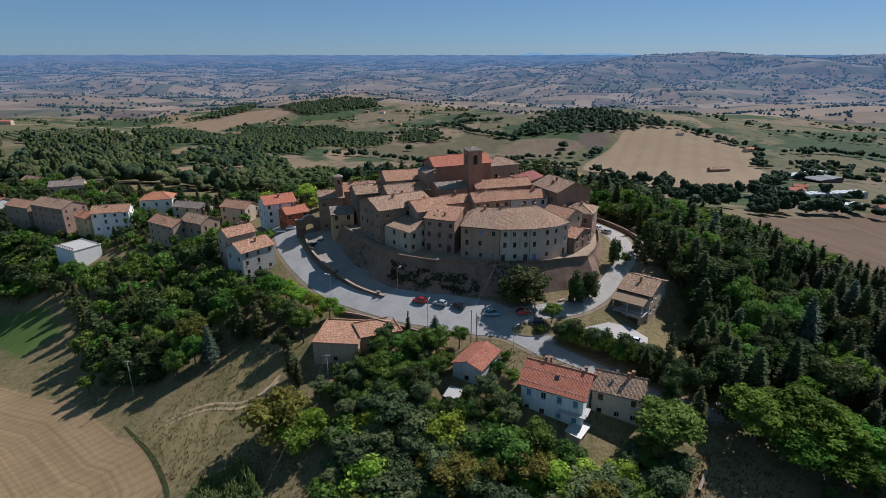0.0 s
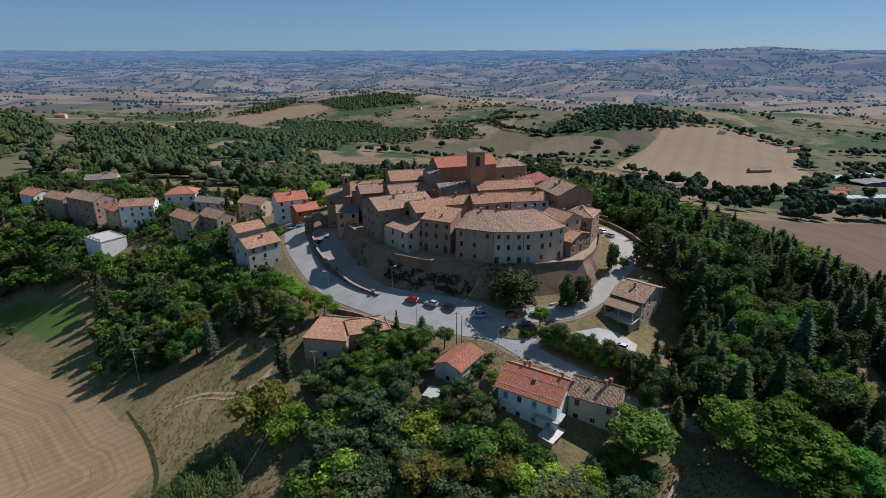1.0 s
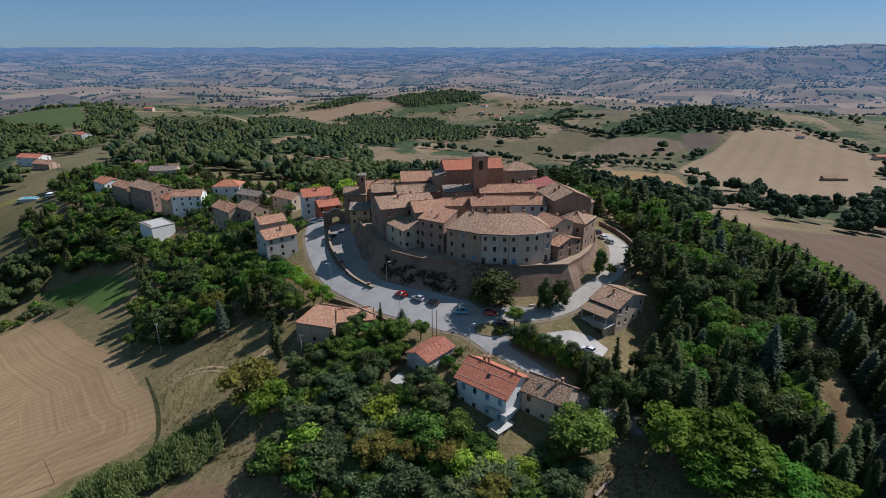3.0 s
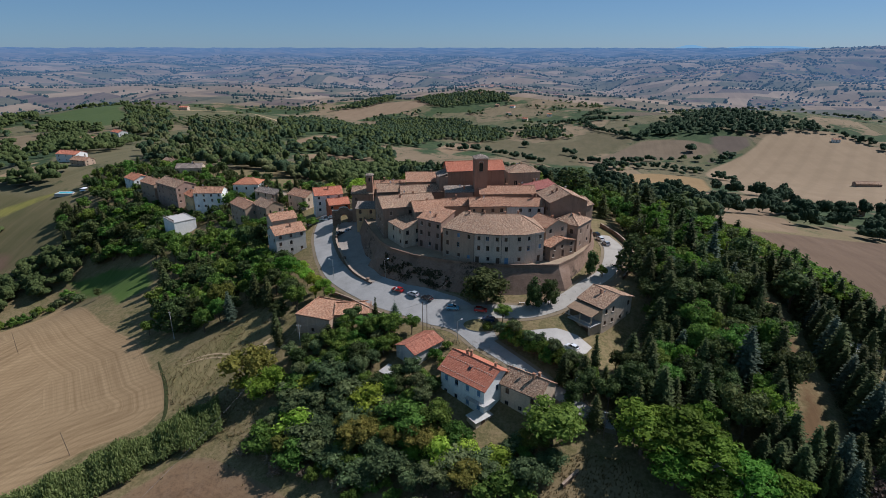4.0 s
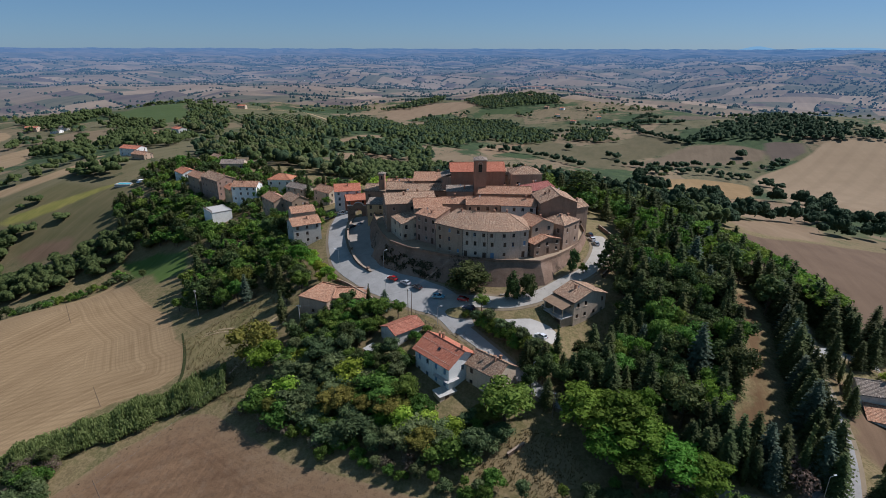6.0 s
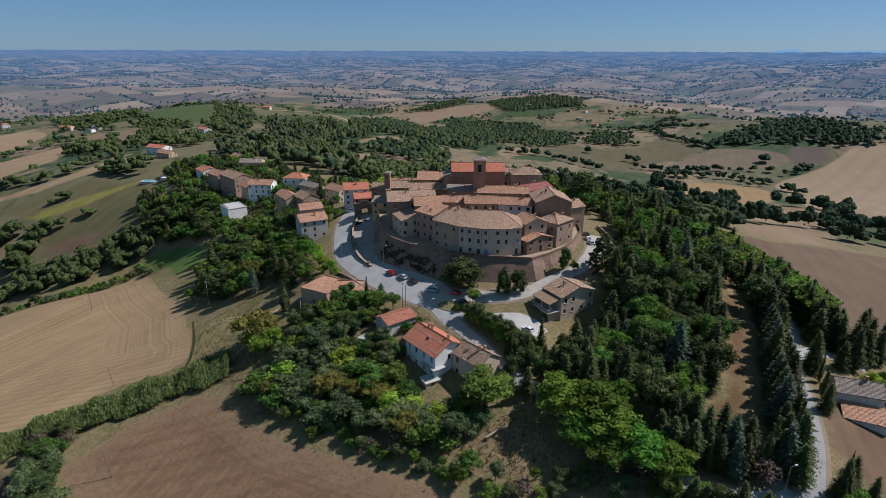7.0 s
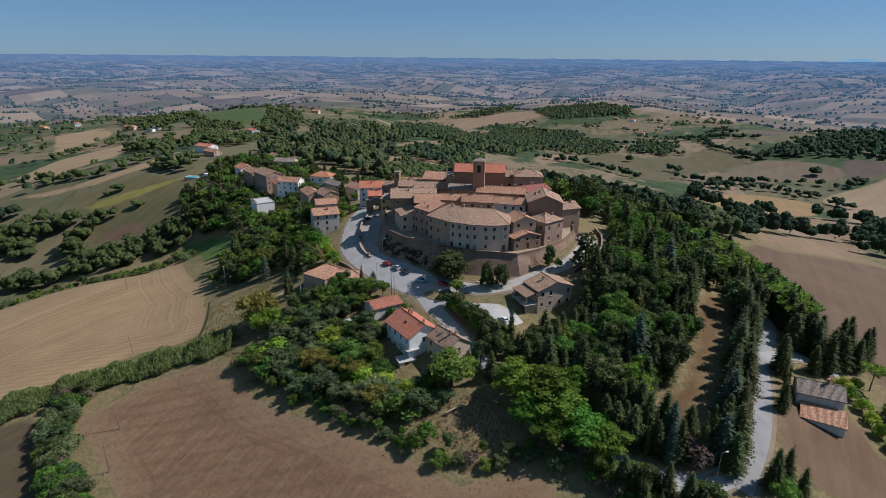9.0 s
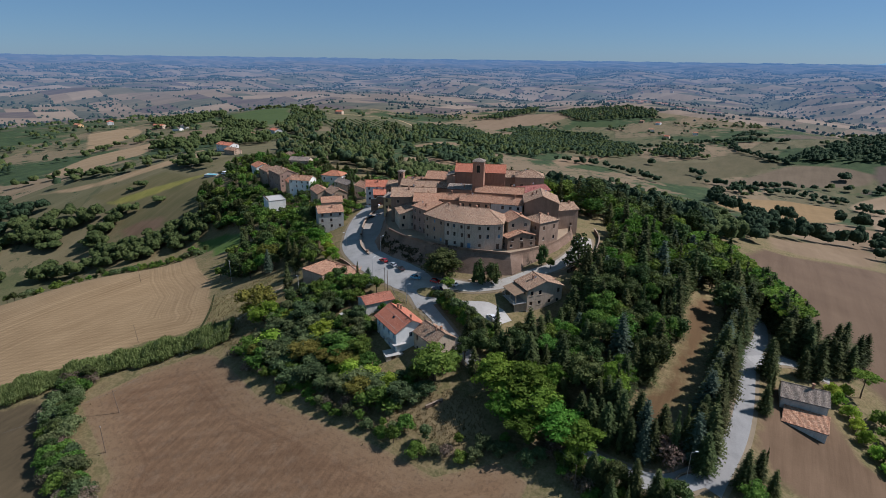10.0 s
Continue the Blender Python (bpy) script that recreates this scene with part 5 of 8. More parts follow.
M["cobble"] = asphalt_material("worn_paving", (0.27, 0.235, 0.2))


def ramp():
    """The cobbled ramp up to the gate, with its parapet wall."""
    path = smooth_path([(-15, 146.5), (-24, 153), (-33, 164.5), (-41, 177), (-46.5, 190), (-48, 196)], 2.0)
    n = len(path)
    verts, faces = [], []
    across = (3.2, 3.2, 1.0, -1.5, -4.0, -6.0, -8.0, -8.0)
    for i, q in enumerate(path):
        d = (path[min(i + 1, n - 1)] - path[max(i - 1, 0)]).normalized()
        side = Vector((-d.y, d.x))
        z = -0.3 + 3.0 * i / (n - 1)
        for j, k in enumerate(across):
            s = q + side * k
            g = ground_z(s.x, s.y) + 0.14
            verts.append((s.x, s.y, g + max(0.0, z - g) * min(1.0, i / 8) ** 1.5 - (6 if j in (0, 7) else 0)))
    for i in range(n - 1):
        for j in range(7):
            a = i * 8 + j
            faces.append((a, a + 8, a + 9, a + 1))
    tagged(mesh_object("ramp", verts, faces, M["cobble"]), "sloping paved ramp climbing to the town gate", "ramp", kind="structure")
    wall = thing("parapet_wall", pose(0, 0, 0), "brown brick parapet wall along the gate ramp", "wall")
    pts = []
    for i, q in enumerate(path):
        d = (path[min(i + 1, n - 1)] - path[max(i - 1, 0)]).normalized()
        pts.append((q + Vector((-d.y, d.x)) * 3.3, -0.3 + 3.0 * i / (n - 1)))
    s = Soup()
    c = Soup()
    for (a, za), (b, zb) in zip(pts[:-3], pts[1:-2]):
        d = (b - a).normalized()
        o = Vector((-d.y, d.x)) * 0.25
        tz = 0.9
        for (u, v) in ((a + o, b + o), (b - o, a - o)):
            zu, zv = (za, zb) if u == a + o else (zb, za)
            s.poly([(u.x, u.y, zu - 6), (v.x, v.y, zv - 6), (v.x, v.y, zv + tz), (u.x, u.y, zu + tz)])
        o2 = o * 1.5
        c.poly([(*(a - o2), za + tz + 0.02), (*(b - o2), zb + tz + 0.02), (*(b + o2), zb + tz + 0.02), (*(a + o2), za + tz + 0.02)])
        c.poly([(*(a + o2), za + tz - 0.13), (*(a + o2), za + tz + 0.02), (*(b + o2), zb + tz + 0.02), (*(b + o2), zb + tz - 0.13)])
    s.make("wall", M["rampart"], wall)
    c.make("coping", M["coping"], wall)
    for k in (1, n // 3, 2 * n // 3):
        (a, za) = pts[k]
        p = Soup()
        p.box(a.x - 0.4, a.y - 0.4, za - 1, a.x + 0.4, a.y + 0.4, za + 1.5)
        p.box(a.x - 0.5, a.y - 0.5, za + 1.5, a.x + 0.5, a.y + 0.5, za + 1.65)
        p.make("pillar", M["rampart"], wall)


ramp()

# ---- houses of the lower village ----
V = "village houses"
house("pale stone house with a brown pantile roof on the road", (-64.6, 165.8), (-57.0, 175.2), 9, -3, 5.4, "gx", 2.4, "plaster_grey", "tile_pink", (3, 3), (1, 2), (2, 2), group=V)
house("tan house with a faded pink brown tiled roof", (-73, 177.5), (-66, 185), 8, -2, 7.0, "gx", 2.0, "plaster_cream", "tile_pink", (2, 2), (1, 2), (2, 2), group=V)
house("white house with a red tiled roof and blue shutters", (-70, 209.5), (-59.5, 216.5), 9, 1.5, 9.8, "gx", 2.6, "plaster_white", "tile_red", (3, 3), (1, 2), (2, 3), shutters="shutter_blue", group=V)
house("low red orange house with a red tiled roof", (-60, 203.5), (-52.8, 209), 8, 1.5, 7.6, "gx", 2.0, "plaster_red", "tile_red", (3, 2), (1, 2), (2, 2), group=V)
house("cream house with a faded pink roof", (-97, 232), (-84.5, 227), 9, -3, 3.4, "gx", 2.3, "plaster_cream", "tile_pink", (3, 2), (2, 2), (1, 2), group=V)
house("stone house with arched upper openings", (-108.5, 218), (-97.7, 212.3), 9.5, -7, 1.2, "gx", 2.4, "plaster_tan", "tile_old", (3, 3), (2, 2), (2, 2), group=V)
house("pair of tan houses with patched pantile roof", (-124, 222), (-109.6, 213), 9, -9, -0.4, "gx", 2.2, "plaster_tan", "tile_pink", (4, 3), (1, 2), (2, 2), group=V)
house("white house with a bright orange hipped roof", (-145, 255), (-131, 258.5), 11, -8, 0.2, "hip", 2.6, "plaster_white", "tile_orange", (3, 2), (2, 2), (2, 2), group=V)
house("grey roofed terrace house behind the road", (-124, 244), (-109, 240), 8, -6, 0.2, "gx", 1.8, "plaster_cream", "tile_grey", (3, 2), (1, 2), (1, 2), group=V)
house("white gabled house with brown shutters", (-157, 236.3), (-142.5, 240.5), 9.5, -10, -1.2, "gx", 2.4, "plaster_white", "tile_pink", (4, 3), (2, 3), (1, 2), group=V)
house("low ochre house with an orange roof", (-172, 247), (-161, 240), 8, -12, -5.0, "gx", 1.9, "plaster_ochre", "tile_orange", (2, 2), (1, 1), (1, 1), group=V)
house("large tan house with external stairs", (-198, 256), (-177, 247), 12, -12, -2.0, "gx", 2.6, "plaster_pink", "tile_old", (5, 3), (3, 3), (2, 2), group=V, chimneys=2)
house("tan farm house with a faded roof", (-217, 264), (-201, 257), 10, -13, -4.2, "gx", 2.3, "plaster_tan", "tile_pink", (3, 2), (2, 2), (1, 2), group=V)
house("white flat roofed building with a railed roof terrace", (-163.5, 219), (-151.2, 212), 11, -20, -10.6, "flat", 0, "plaster_white", "concrete", (2, 1), (2, 1), (1, 1), group=V)
house("white house with an orange tiled roof in the trees", (-243, 278.5), (-229.5, 272), 11, -13, -6.4, "gx", 2.3, "plaster_white", "tile_orange", (3, 2), (2, 2), (1, 2), group=V)
house("pale house with a grey roof among trees", (-213, 291), (-198, 297), 10, -10, -1.6, "gx", 2.2, "plaster_cream", "tile_grey", (4, 2), (2, 2), (2, 2), group=V)

# ---- houses below the road ----
house("flat roofed terracotta terrace building below the road", (-32.4, 121.3), (-21.0, 120.2), 13, -8, -2.3, "flat", 0, "plaster_tan", "tile_pink", (1, 1), (0, 0), (1, 1), group=V)
house("flat terracotta roofed annex under the road wall", (-20.6, 123.0), (-10.5, 127), 9, -8, -2.1, "flat", 0, "plaster_tan", "tile_pink", (2, 1), (1, 1), (0, 0), group=V)
house("small grey garage house with a red tiled gable", (2.3, 113), (8.7, 109.4), 10.5, -7.5, -2.8, "gy", 1.4, "plaster_grey", "tile_brick", (1, 1), (1, 1), (0, 0), group=V, chimneys=0)
house("white two storey house with bright red roof and blue shutters", (17.2, 104.3), (29.4, 97.9), 10.4, -10, -2.4, "gx", 3.0, "plaster_white", "tile_red", (4, 2), (1, 2), (1, 2), shutters="shutter_blue", group=V, chimneys=0, over=0.7)
red_house = [o for o in scene.objects if o.get("label", "").startswith("white two storey house with bright red")][0]
for cx, cy in ((3.6, 6.0), (4.6, 6.4), (12.6, 5.8)):
    chimney(red_house, cx, cy, 0.2, 1.2, 0.5)
house("old pale stone house with a weathered grey pantile roof", (32.6, 103), (42.2, 98.8), 8.2, -10, -3.4, "gx", 2.6, "plaster_cream", "tile_old", (3, 2), (1, 2), (0, 0), group=V, chimneys=2)
house("cream villa with brown shutters and a pantile roof", (56.2, 136.2), (64.6, 146.7), 8.6, -3, 3.9, "gy", 2.3, "plaster_cream", "tile_old", (4, 2), (1, 2), (2, 2), group=V, chimneys=1, over=0.6)
house("grey roofed pale villa beside the avenue", (132.4, 136), (143.4, 136.6), 8.5, -16, -10.3, "gx", 2.2, "plaster_grey", "tile_grey", (0, 0), (2, 2), (2, 2), group=V)
house("low tiled outbuilding beside the villa", (133.4, 129.7), (143.4, 129.2), 6, -17, -14.0, "mono_b", 1.3, "plaster_grey", "tile_pink", (1, 1), (0, 0), (0, 0), group=V, chimneys=0)


# ---- trees ----
tree_rng = np.random.RandomState(21)


def leaf_mesh(name, blobs, per_area, size, mat, core=0.7, droop=0.0, coarse=False):
    """A crown: leaf clumps scattered over many overlapping blobs (x, y, z, rx, rz), round a darker core that fills the inside."""
    rng = tree_rng
    if coarse:
        per_area, size = per_area * 0.36, size * 1.6
    verts, faces = [], []
    P, N = [], []
    for bx, by, bz, rx, rz in blobs:
        k = max(8, int(per_area * rx * (rx + rz) * 2))
        d = rng.normal(size=(k, 3))
        d /= np.linalg.norm(d, axis=1)[:, None]
        d[:, 2] = np.where(d[:, 2] < -0.55, -d[:, 2], d[:, 2])
        r = rng.uniform(0.78, 1.12, (k, 1))
        P.append(np.array([bx, by, bz]) + d * r * np.array([rx, rx, rz]))
        N.append(d)
    P, N = np.concatenate(P), np.concatenate(N)
    # clumps inside another blob are never seen
    keep = np.ones(len(P), bool)
    for bx, by, bz, rx, rz in blobs:
        q = (P - np.array([bx, by, bz])) / np.array([rx, rx, rz])
        keep &= (q ** 2).sum(1) > 0.5
    P, N = P[keep], N[keep]
    k = len(P)
    nrm = N + rng.normal(scale=0.55, size=(k, 3))
    nrm[:, 2] -= droop
    nrm /= np.linalg.norm(nrm, axis=1)[:, None]
    t = np.cross(nrm, rng.normal(size=(k, 3)))
    t /= np.linalg.norm(t, axis=1)[:, None]
    b = np.cross(nrm, t)
    s = size * rng.uniform(0.6, 1.35, (k, 1))
    quad = np.stack([P - t * s, P - b * s * 0.6 + nrm * s * 0.15, P + t * s, P + b * s * 0.6 + nrm * s * 0.15], 1).reshape(-1, 3)
    verts = quad.tolist()
    faces = np.arange(4 * k).reshape(-1, 4).tolist()
    for bx, by, bz, rx, rz in blobs:
        if rx < 0.8 and core < 0.72:
            continue
        base = len(verts)
        seg, rings = 6, 3
        verts.append((bx, by, bz - rz * core))
        for i in range(1, rings):
            a = math.pi * i / rings
            for j in range(seg):
                q = 2 * math.pi * j / seg + i
                w = core * rng.uniform(0.85, 1.1)
                verts.append((bx + rx * w * math.sin(a) * math.cos(q), by + rx * w * math.sin(a) * math.sin(q), bz - rz * w * math.cos(a)))
        verts.append((bx, by, bz + rz * core))
        for j in range(seg):
            n2 = (j + 1) % seg
            faces.append((base, base + 1 + n2, base + 1 + j))
            faces.append((base + 1 + j, base + 1 + n2, base + 1 + seg + n2, base + 1 + seg + j))
            faces.append((base + 1 + 2 * seg, base + 1 + seg + j, base + 1 + seg + n2))
    me = bpy.data.meshes.new(name)
    me.from_pydata(verts, [], faces)
    me.materials.append(M[mat])
    return me


def trunk_mesh(h, r, limbs):
    s = Soup()
    bend = [(0, 0, -1.0), (r * 0.4, 0, h * 0.35), (0, r * 0.5, h * 0.7), (0, 0, h)]
    for i in range(3):
        s.tube(bend[i], bend[i + 1], r * (1.15 - i * 0.28), r * (1.15 - (i + 1) * 0.28), 7)
    for x, y, z, z0 in limbs:
        s.tube((0, 0, z0), (x, y, z), r * 0.42, r * 0.14, 5)
    me = bpy.data.meshes.new("trunk")
    me.from_pydata(s.v, [], s.f)
    me.materials.append(M["bark"])
    return me


TREES = {}


def tree_kind(key, name, label, crown, trunk):
    """Each kind has a fine crown and one of fewer, larger leaf clumps for the slopes farther off."""
    fine = leaf_mesh("crown", *crown)
    rough = leaf_mesh("crown", *crown, coarse=True)
    TREES.setdefault(key, []).append((name, label, fine, rough, trunk))


def ball_blobs(n, rx, rz, cz, br, seed, flat=1.0):
    rng = np.random.RandomState(seed)
    out = [(0, 0, cz, rx * 0.62, rz * 0.62)]
    for i in range(n):
        a = i * 2.4 + rng.uniform(-0.4, 0.4)
        el = rng.uniform(-0.75, 1.0)
        k = rng.uniform(0.52, 0.85)
        c = math.sqrt(max(0, 1 - el * el))
        r = br * rng.uniform(0.7, 1.2)
        out.append((rx * k * c * math.cos(a), rx * k * c * math.sin(a), cz + rz * k * el, r, r * flat * rng.uniform(0.75, 1.0)))
    return out


def limbs_to(blobs, z0, n=6):
    return [(b[0] * 0.8, b[1] * 0.8, b[2] - b[4] * 0.3, z0) for b in blobs[1:n + 1]]


# all kinds are about 10 m high before they are scaled
for key, mat, label, sd in (("broad", "leaf_mid", "leafy mid green broadleaf tree", 1), ("bright", "leaf_bright", "bright green leafy broadleaf tree", 40), ("oak", "leaf_dark", "dark green spreading evergreen oak", 70),
                            ("yellow", "leaf_yellow", "yellowing leafy broadleaf tree", 90), ("olive", "leaf_olive", "grey green olive tree", 110), ("acacia", "leaf_acacia", "feathery bright green acacia tree", 120)):
    for v in range(2 if key in ("broad", "oak") else 1):
        bl = ball_blobs(15, 3.7, 3.5, 6.1, 1.45, sd + v, 0.9) if key != "acacia" else ball_blobs(26, 4.2, 3.4, 6.4, 1.15, sd + v, 0.5)
        tree_kind(key, {"oak": "evergreen_oak", "olive": "olive_tree", "acacia": "acacia"}.get(key, "tree"), label, (bl, 12 if key != "acacia" else 17, 0.29, mat, 0.62 if key == "acacia" else 0.7, 0.0), trunk_mesh(5.5, 0.24, limbs_to(bl, 2.6)))
for v in range(2):
    rng = np.random.RandomState(130 + v)
    bl = [(rng.uniform(-0.15, 0.15), rng.uniform(-0.15, 0.15), z, 0.95 * min(1, (z / 2.2) ** 0.6) * max(0.25, (1 - max(0, z - 3) / 8.2)) + rng.uniform(-0.06, 0.1), 0.8) for z in np.arange(0.9, 10.0, 0.62)]
    tree_kind("cypress", "cypress", "slender dark green cypress tree", (bl, 22, 0.21, "leaf_fir", 0.75), trunk_mesh(2.0, 0.14, []))
def conifer_crown(seed, mat, coarse):
    """A pointed crown of drooping boughs in tiers, each bough set with needle tufts, round a dark inner cone."""
    rng = np.random.RandomState(seed)
    verts, faces = [], []
    radius = lambda z: 2.95 * (1 - z / 10.3) ** 0.82 * min(1.0, 0.62 + 0.2 * z) + 0.06
    tufts = 4 if coarse else 5
    for z in np.arange(0.75, 10.0, 0.58 if coarse else 0.5):
        R = radius(z)
        n = 4 + int(R * (3.2 if coarse else 4.0))
        turn = rng.uniform(0, 6.28)
        for i in range(n):
            a = turn + i * 2 * math.pi / n + rng.uniform(-0.25, 0.25)
            L = R * rng.uniform(0.78, 1.12)
            out, side = Vector((math.cos(a), math.sin(a), 0)), Vector((-math.sin(a), math.cos(a), 0))
            drop = rng.uniform(0.22, 0.5)
            z0 = z + rng.uniform(-0.15, 0.15)
            for k in range(tufts):
                f = 0.36 + 0.62 * k / (tufts - 1)
                p = out * L * f + Vector((0, 0, z0 + 0.3 * f - drop * L * f * f * 0.8))
                for way in (-1, 1):
                    size = (0.22 + 0.17 * R * (1.15 - f)) * rng.uniform(0.8, 1.25) * (1.2 if coarse else 1.0)
                    d = (out * rng.uniform(0.5, 1.1) + side * way * rng.uniform(0.4, 1.0) + Vector((0, 0, rng.uniform(-0.5, 0.25)))).normalized()
                    w = d.cross(Vector((rng.normal() * 0.45, rng.normal() * 0.45, 1))).normalized() * size * 0.4
                    base = len(verts)
                    verts += [p - d * size * 0.2, p + d * size * 0.4 - w, p + d * size, p + d * size * 0.4 + w]
                    faces.append((base, base + 1, base + 2, base + 3))
    base, seg, levels = len(verts), 9, (0.6, 2.2, 4.2, 6.2, 8.0)
    for z in levels:
        for k in range(seg):
            a, r = k * 2 * math.pi / seg + z, radius(z) * rng.uniform(0.5, 0.68)
            verts.append(Vector((r * math.cos(a), r * math.sin(a), z)))
    for i in range(len(levels) - 1):
        for k in range(seg):
            q = base + i * seg
            faces.append((q + k, q + (k + 1) % seg, q + seg + (k + 1) % seg, q + seg + k))
    tip = len(verts)
    verts.append(Vector((0, 0, 9.9)))
    q = base + (len(levels) - 1) * seg
    faces += [(q + k, q + (k + 1) % seg, tip) for k in range(seg)]
    faces.append(tuple(base + seg - 1 - k for k in range(seg)))
    me = bpy.data.meshes.new("crown")
    me.from_pydata(verts, [], faces)
    me.materials.append(M[mat])
    return me


for v, mat in ((0, "leaf_fir"), (1, "leaf_fir"), (2, "leaf_blue")):
    TREES.setdefault("blue" if v == 2 else "fir", []).append(("conifer", "blue grey needled conifer tree" if v == 2 else "tall dark green conifer tree", conifer_crown(150 + v, mat, False), conifer_crown(150 + v, mat, True), trunk_mesh(9.0, 0.2, [])))
for v in range(2):
    rng = np.random.RandomState(170 + v)
    bl = []
    for i in range(17):
        a, rr = i * 2.4, 3.7 * math.sqrt((i + 0.4) / 17)
        bl.append((rr * math.cos(a), rr * math.sin(a), 8.9 - 0.055 * rr * rr + rng.uniform(-0.25, 0.25), 1.15, 0.62))
    tree_kind("pine", "umbrella_pine", "umbrella pine with a flat bright green crown", (bl, 20, 0.22, "leaf_pine", 0.7), trunk_mesh(8.2, 0.22, [(b[0], b[1], b[2] - 0.3, 5.6 + 0.2 * (i % 5)) for i, b in enumerate(bl[3:15])]))
rng = np.random.RandomState(190)
bl = []
for z in np.arange(2.0, 9.8, 0.95):
    R = 4.3 * (1 - (z / 11.5) ** 2)
    for i in range(int(R * 3)):
        a, rr = i * 2.4 + z, R * math.sqrt(rng.uniform(0.15, 1))
        bl.append((rr * math.cos(a), rr * math.sin(a), z + rng.uniform(-0.12, 0.12), 0.95, 0.3))
tree_kind("cedar", "cedar", "broad dark cedar with layered branches", (bl, 13, 0.26, "leaf_dark", 0.7), trunk_mesh(8.5, 0.35, []))
for key, mat, label, sd in (("bush", "leaf_mid", "low leafy green bush", 200), ("scrub", "leaf_olive", "dusty green scrub bush", 210), ("hedge", "leaf_bright", "bright green leafy shrub", 220), ("twigs", "leaf_brown", "dry brown leafless shrub", 230)):
    bl = ball_blobs(9, 4.4, 3.2, 3.6, 2.2, sd, 0.9)
    tree_kind(key, "bush", label, (bl, 7 if key != "twigs" else 5, 0.42, mat, 0.7 if key != "twigs" else 0.3), trunk_mesh(2.6, 0.25, limbs_to(bl, 0.8)))

for v in range(2):
    bl = ball_blobs(20, 3.1, 4.5, 5.0, 1.35, 240 + v, 1.0)
    tree_kind("laurel", "evergreen_tree", "dense dark evergreen tree leafy to the ground", (bl, 14, 0.27, "leaf_dark", 0.72, 0.0), trunk_mesh(3.0, 0.2, []))

PLANTED = {}


def plant(key, x, y, height, z=None, wide=1.0, group="", label="", variant=None):
    """One tree, its foot on the ground; the first of a kind is built, the rest are copies."""
    rng = tree_rng
    v = variant if variant is not None else rng.randint(len(TREES[key]))
    v = min(v, len(TREES[key]) - 1)
    k = height / 10.0
    z = ground_z(x, y) if z is None else z
    m = Matrix.Translation((x, y, z)) @ Matrix.Rotation(rng.uniform(0, 6.28), 4, "Z") @ Matrix.Diagonal((k * wide, k * wide * rng.uniform(0.9, 1.1), k, 1))
    name, lab, fine, rough, trunk = TREES[key][v]
    crown = rough if x < -88 or y > 158 or x > 135 else fine
    if (key, v, crown is fine) not in PLANTED:
        ob = thing(name, Matrix.Identity(4), lab, "tree" if name != "bush" else "bush", group)
        c = new("crown", crown)
        c.parent = ob
        t = new("trunk", trunk)
        t.parent = ob
        PLANTED[key, v, crown is fine] = ob
        ob.matrix_basis = m
    else:
        ob = thing(name, m, lab, "tree" if name != "bush" else "bush", group)
        for nm, me in (("crown", crown), ("trunk", trunk)):
            new(nm, me).parent = ob
    ob["group"] = group or "trees"
    if label:
        tagged(ob, label)
    return ob


AVOID = [STRAW, PLOUGHED, DRY, YARD, LAWN]
KEEP_OFF = []      # discs that stay free: x, y, radius


# footprints of houses and roads
for ob in list(scene.objects):
    if ob.parent is None and ob.name.split(".")[0] in ("house", "palace", "church"):
        pts = [ob.matrix_basis @ Vector(c) for ch in ob.children if ch.name.startswith("wall") for c in ch.bound_box]
        if pts:
            xs, ys = [p.x for p in pts], [p.y for p in pts]
            KEEP_OFF.append(((min(xs) + max(xs)) / 2, (min(ys) + max(ys)) / 2, 0.36 * math.hypot(max(xs) - min(xs), max(ys) - min(ys))))
    if ob.parent is None and ob.name in ("road", "lane", "avenue", "side_road", "upper_road"):
        for v in ob.data.vertices:
            if v.index % 5 == 2:
                KEEP_OFF.append((v.co.x, v.co.y, {"road": 4.5, "upper_road": 3.0}.get(ob.name, 2.2)))
KEEP_OFF += [(30.5, 93.5, 5.5), (2, 107.5, 3.5), (10, 190, 52), (-20, 165, 18), (45, 165, 18), (-36, 175, 14)]


def grove(poly, gap, kinds, heights, group, tries=4000, wide=(0.85, 1.15), sink=0.3):
    """Trees at random in a polygon, no nearer to one another than gap."""
    rng = tree_rng
    xs, ys = [p[0] for p in poly], [p[1] for p in poly]
    done = []
    X, Y = rng.uniform(min(xs), max(xs), tries), rng.uniform(min(ys), max(ys), tries)
    ok = inside_by(poly, X, Y) > 0
    for q in AVOID:
        ok &= inside_by(q, X, Y) < -1.5
    for a, b, c in KEEP_OFF:
        ok &= (X - a) ** 2 + (Y - b) ** 2 > (1.5 + c) ** 2
    for x, y in zip(X[ok].tolist(), Y[ok].tolist()):
        h = rng.uniform(*heights)
        if any((x - a) ** 2 + (y - b) ** 2 < (gap * 0.5 * (h + q) / heights[1]) ** 2 for a, b, q in done):
            continue
        done.append((x, y, h))
        kind, w = kinds[rng.randint(len(kinds))], rng.uniform(*wide)
        if kind in ("fir", "blue", "cypress"):
            h, w = h * 1.15, w * 1.08
        plant(kind, x, y, h, ground_z(x, y) - sink, w, group)
    return done




# ---- planting ----
AVOID.append(CLEARING)
E1 = "trees of the wood east of the town"
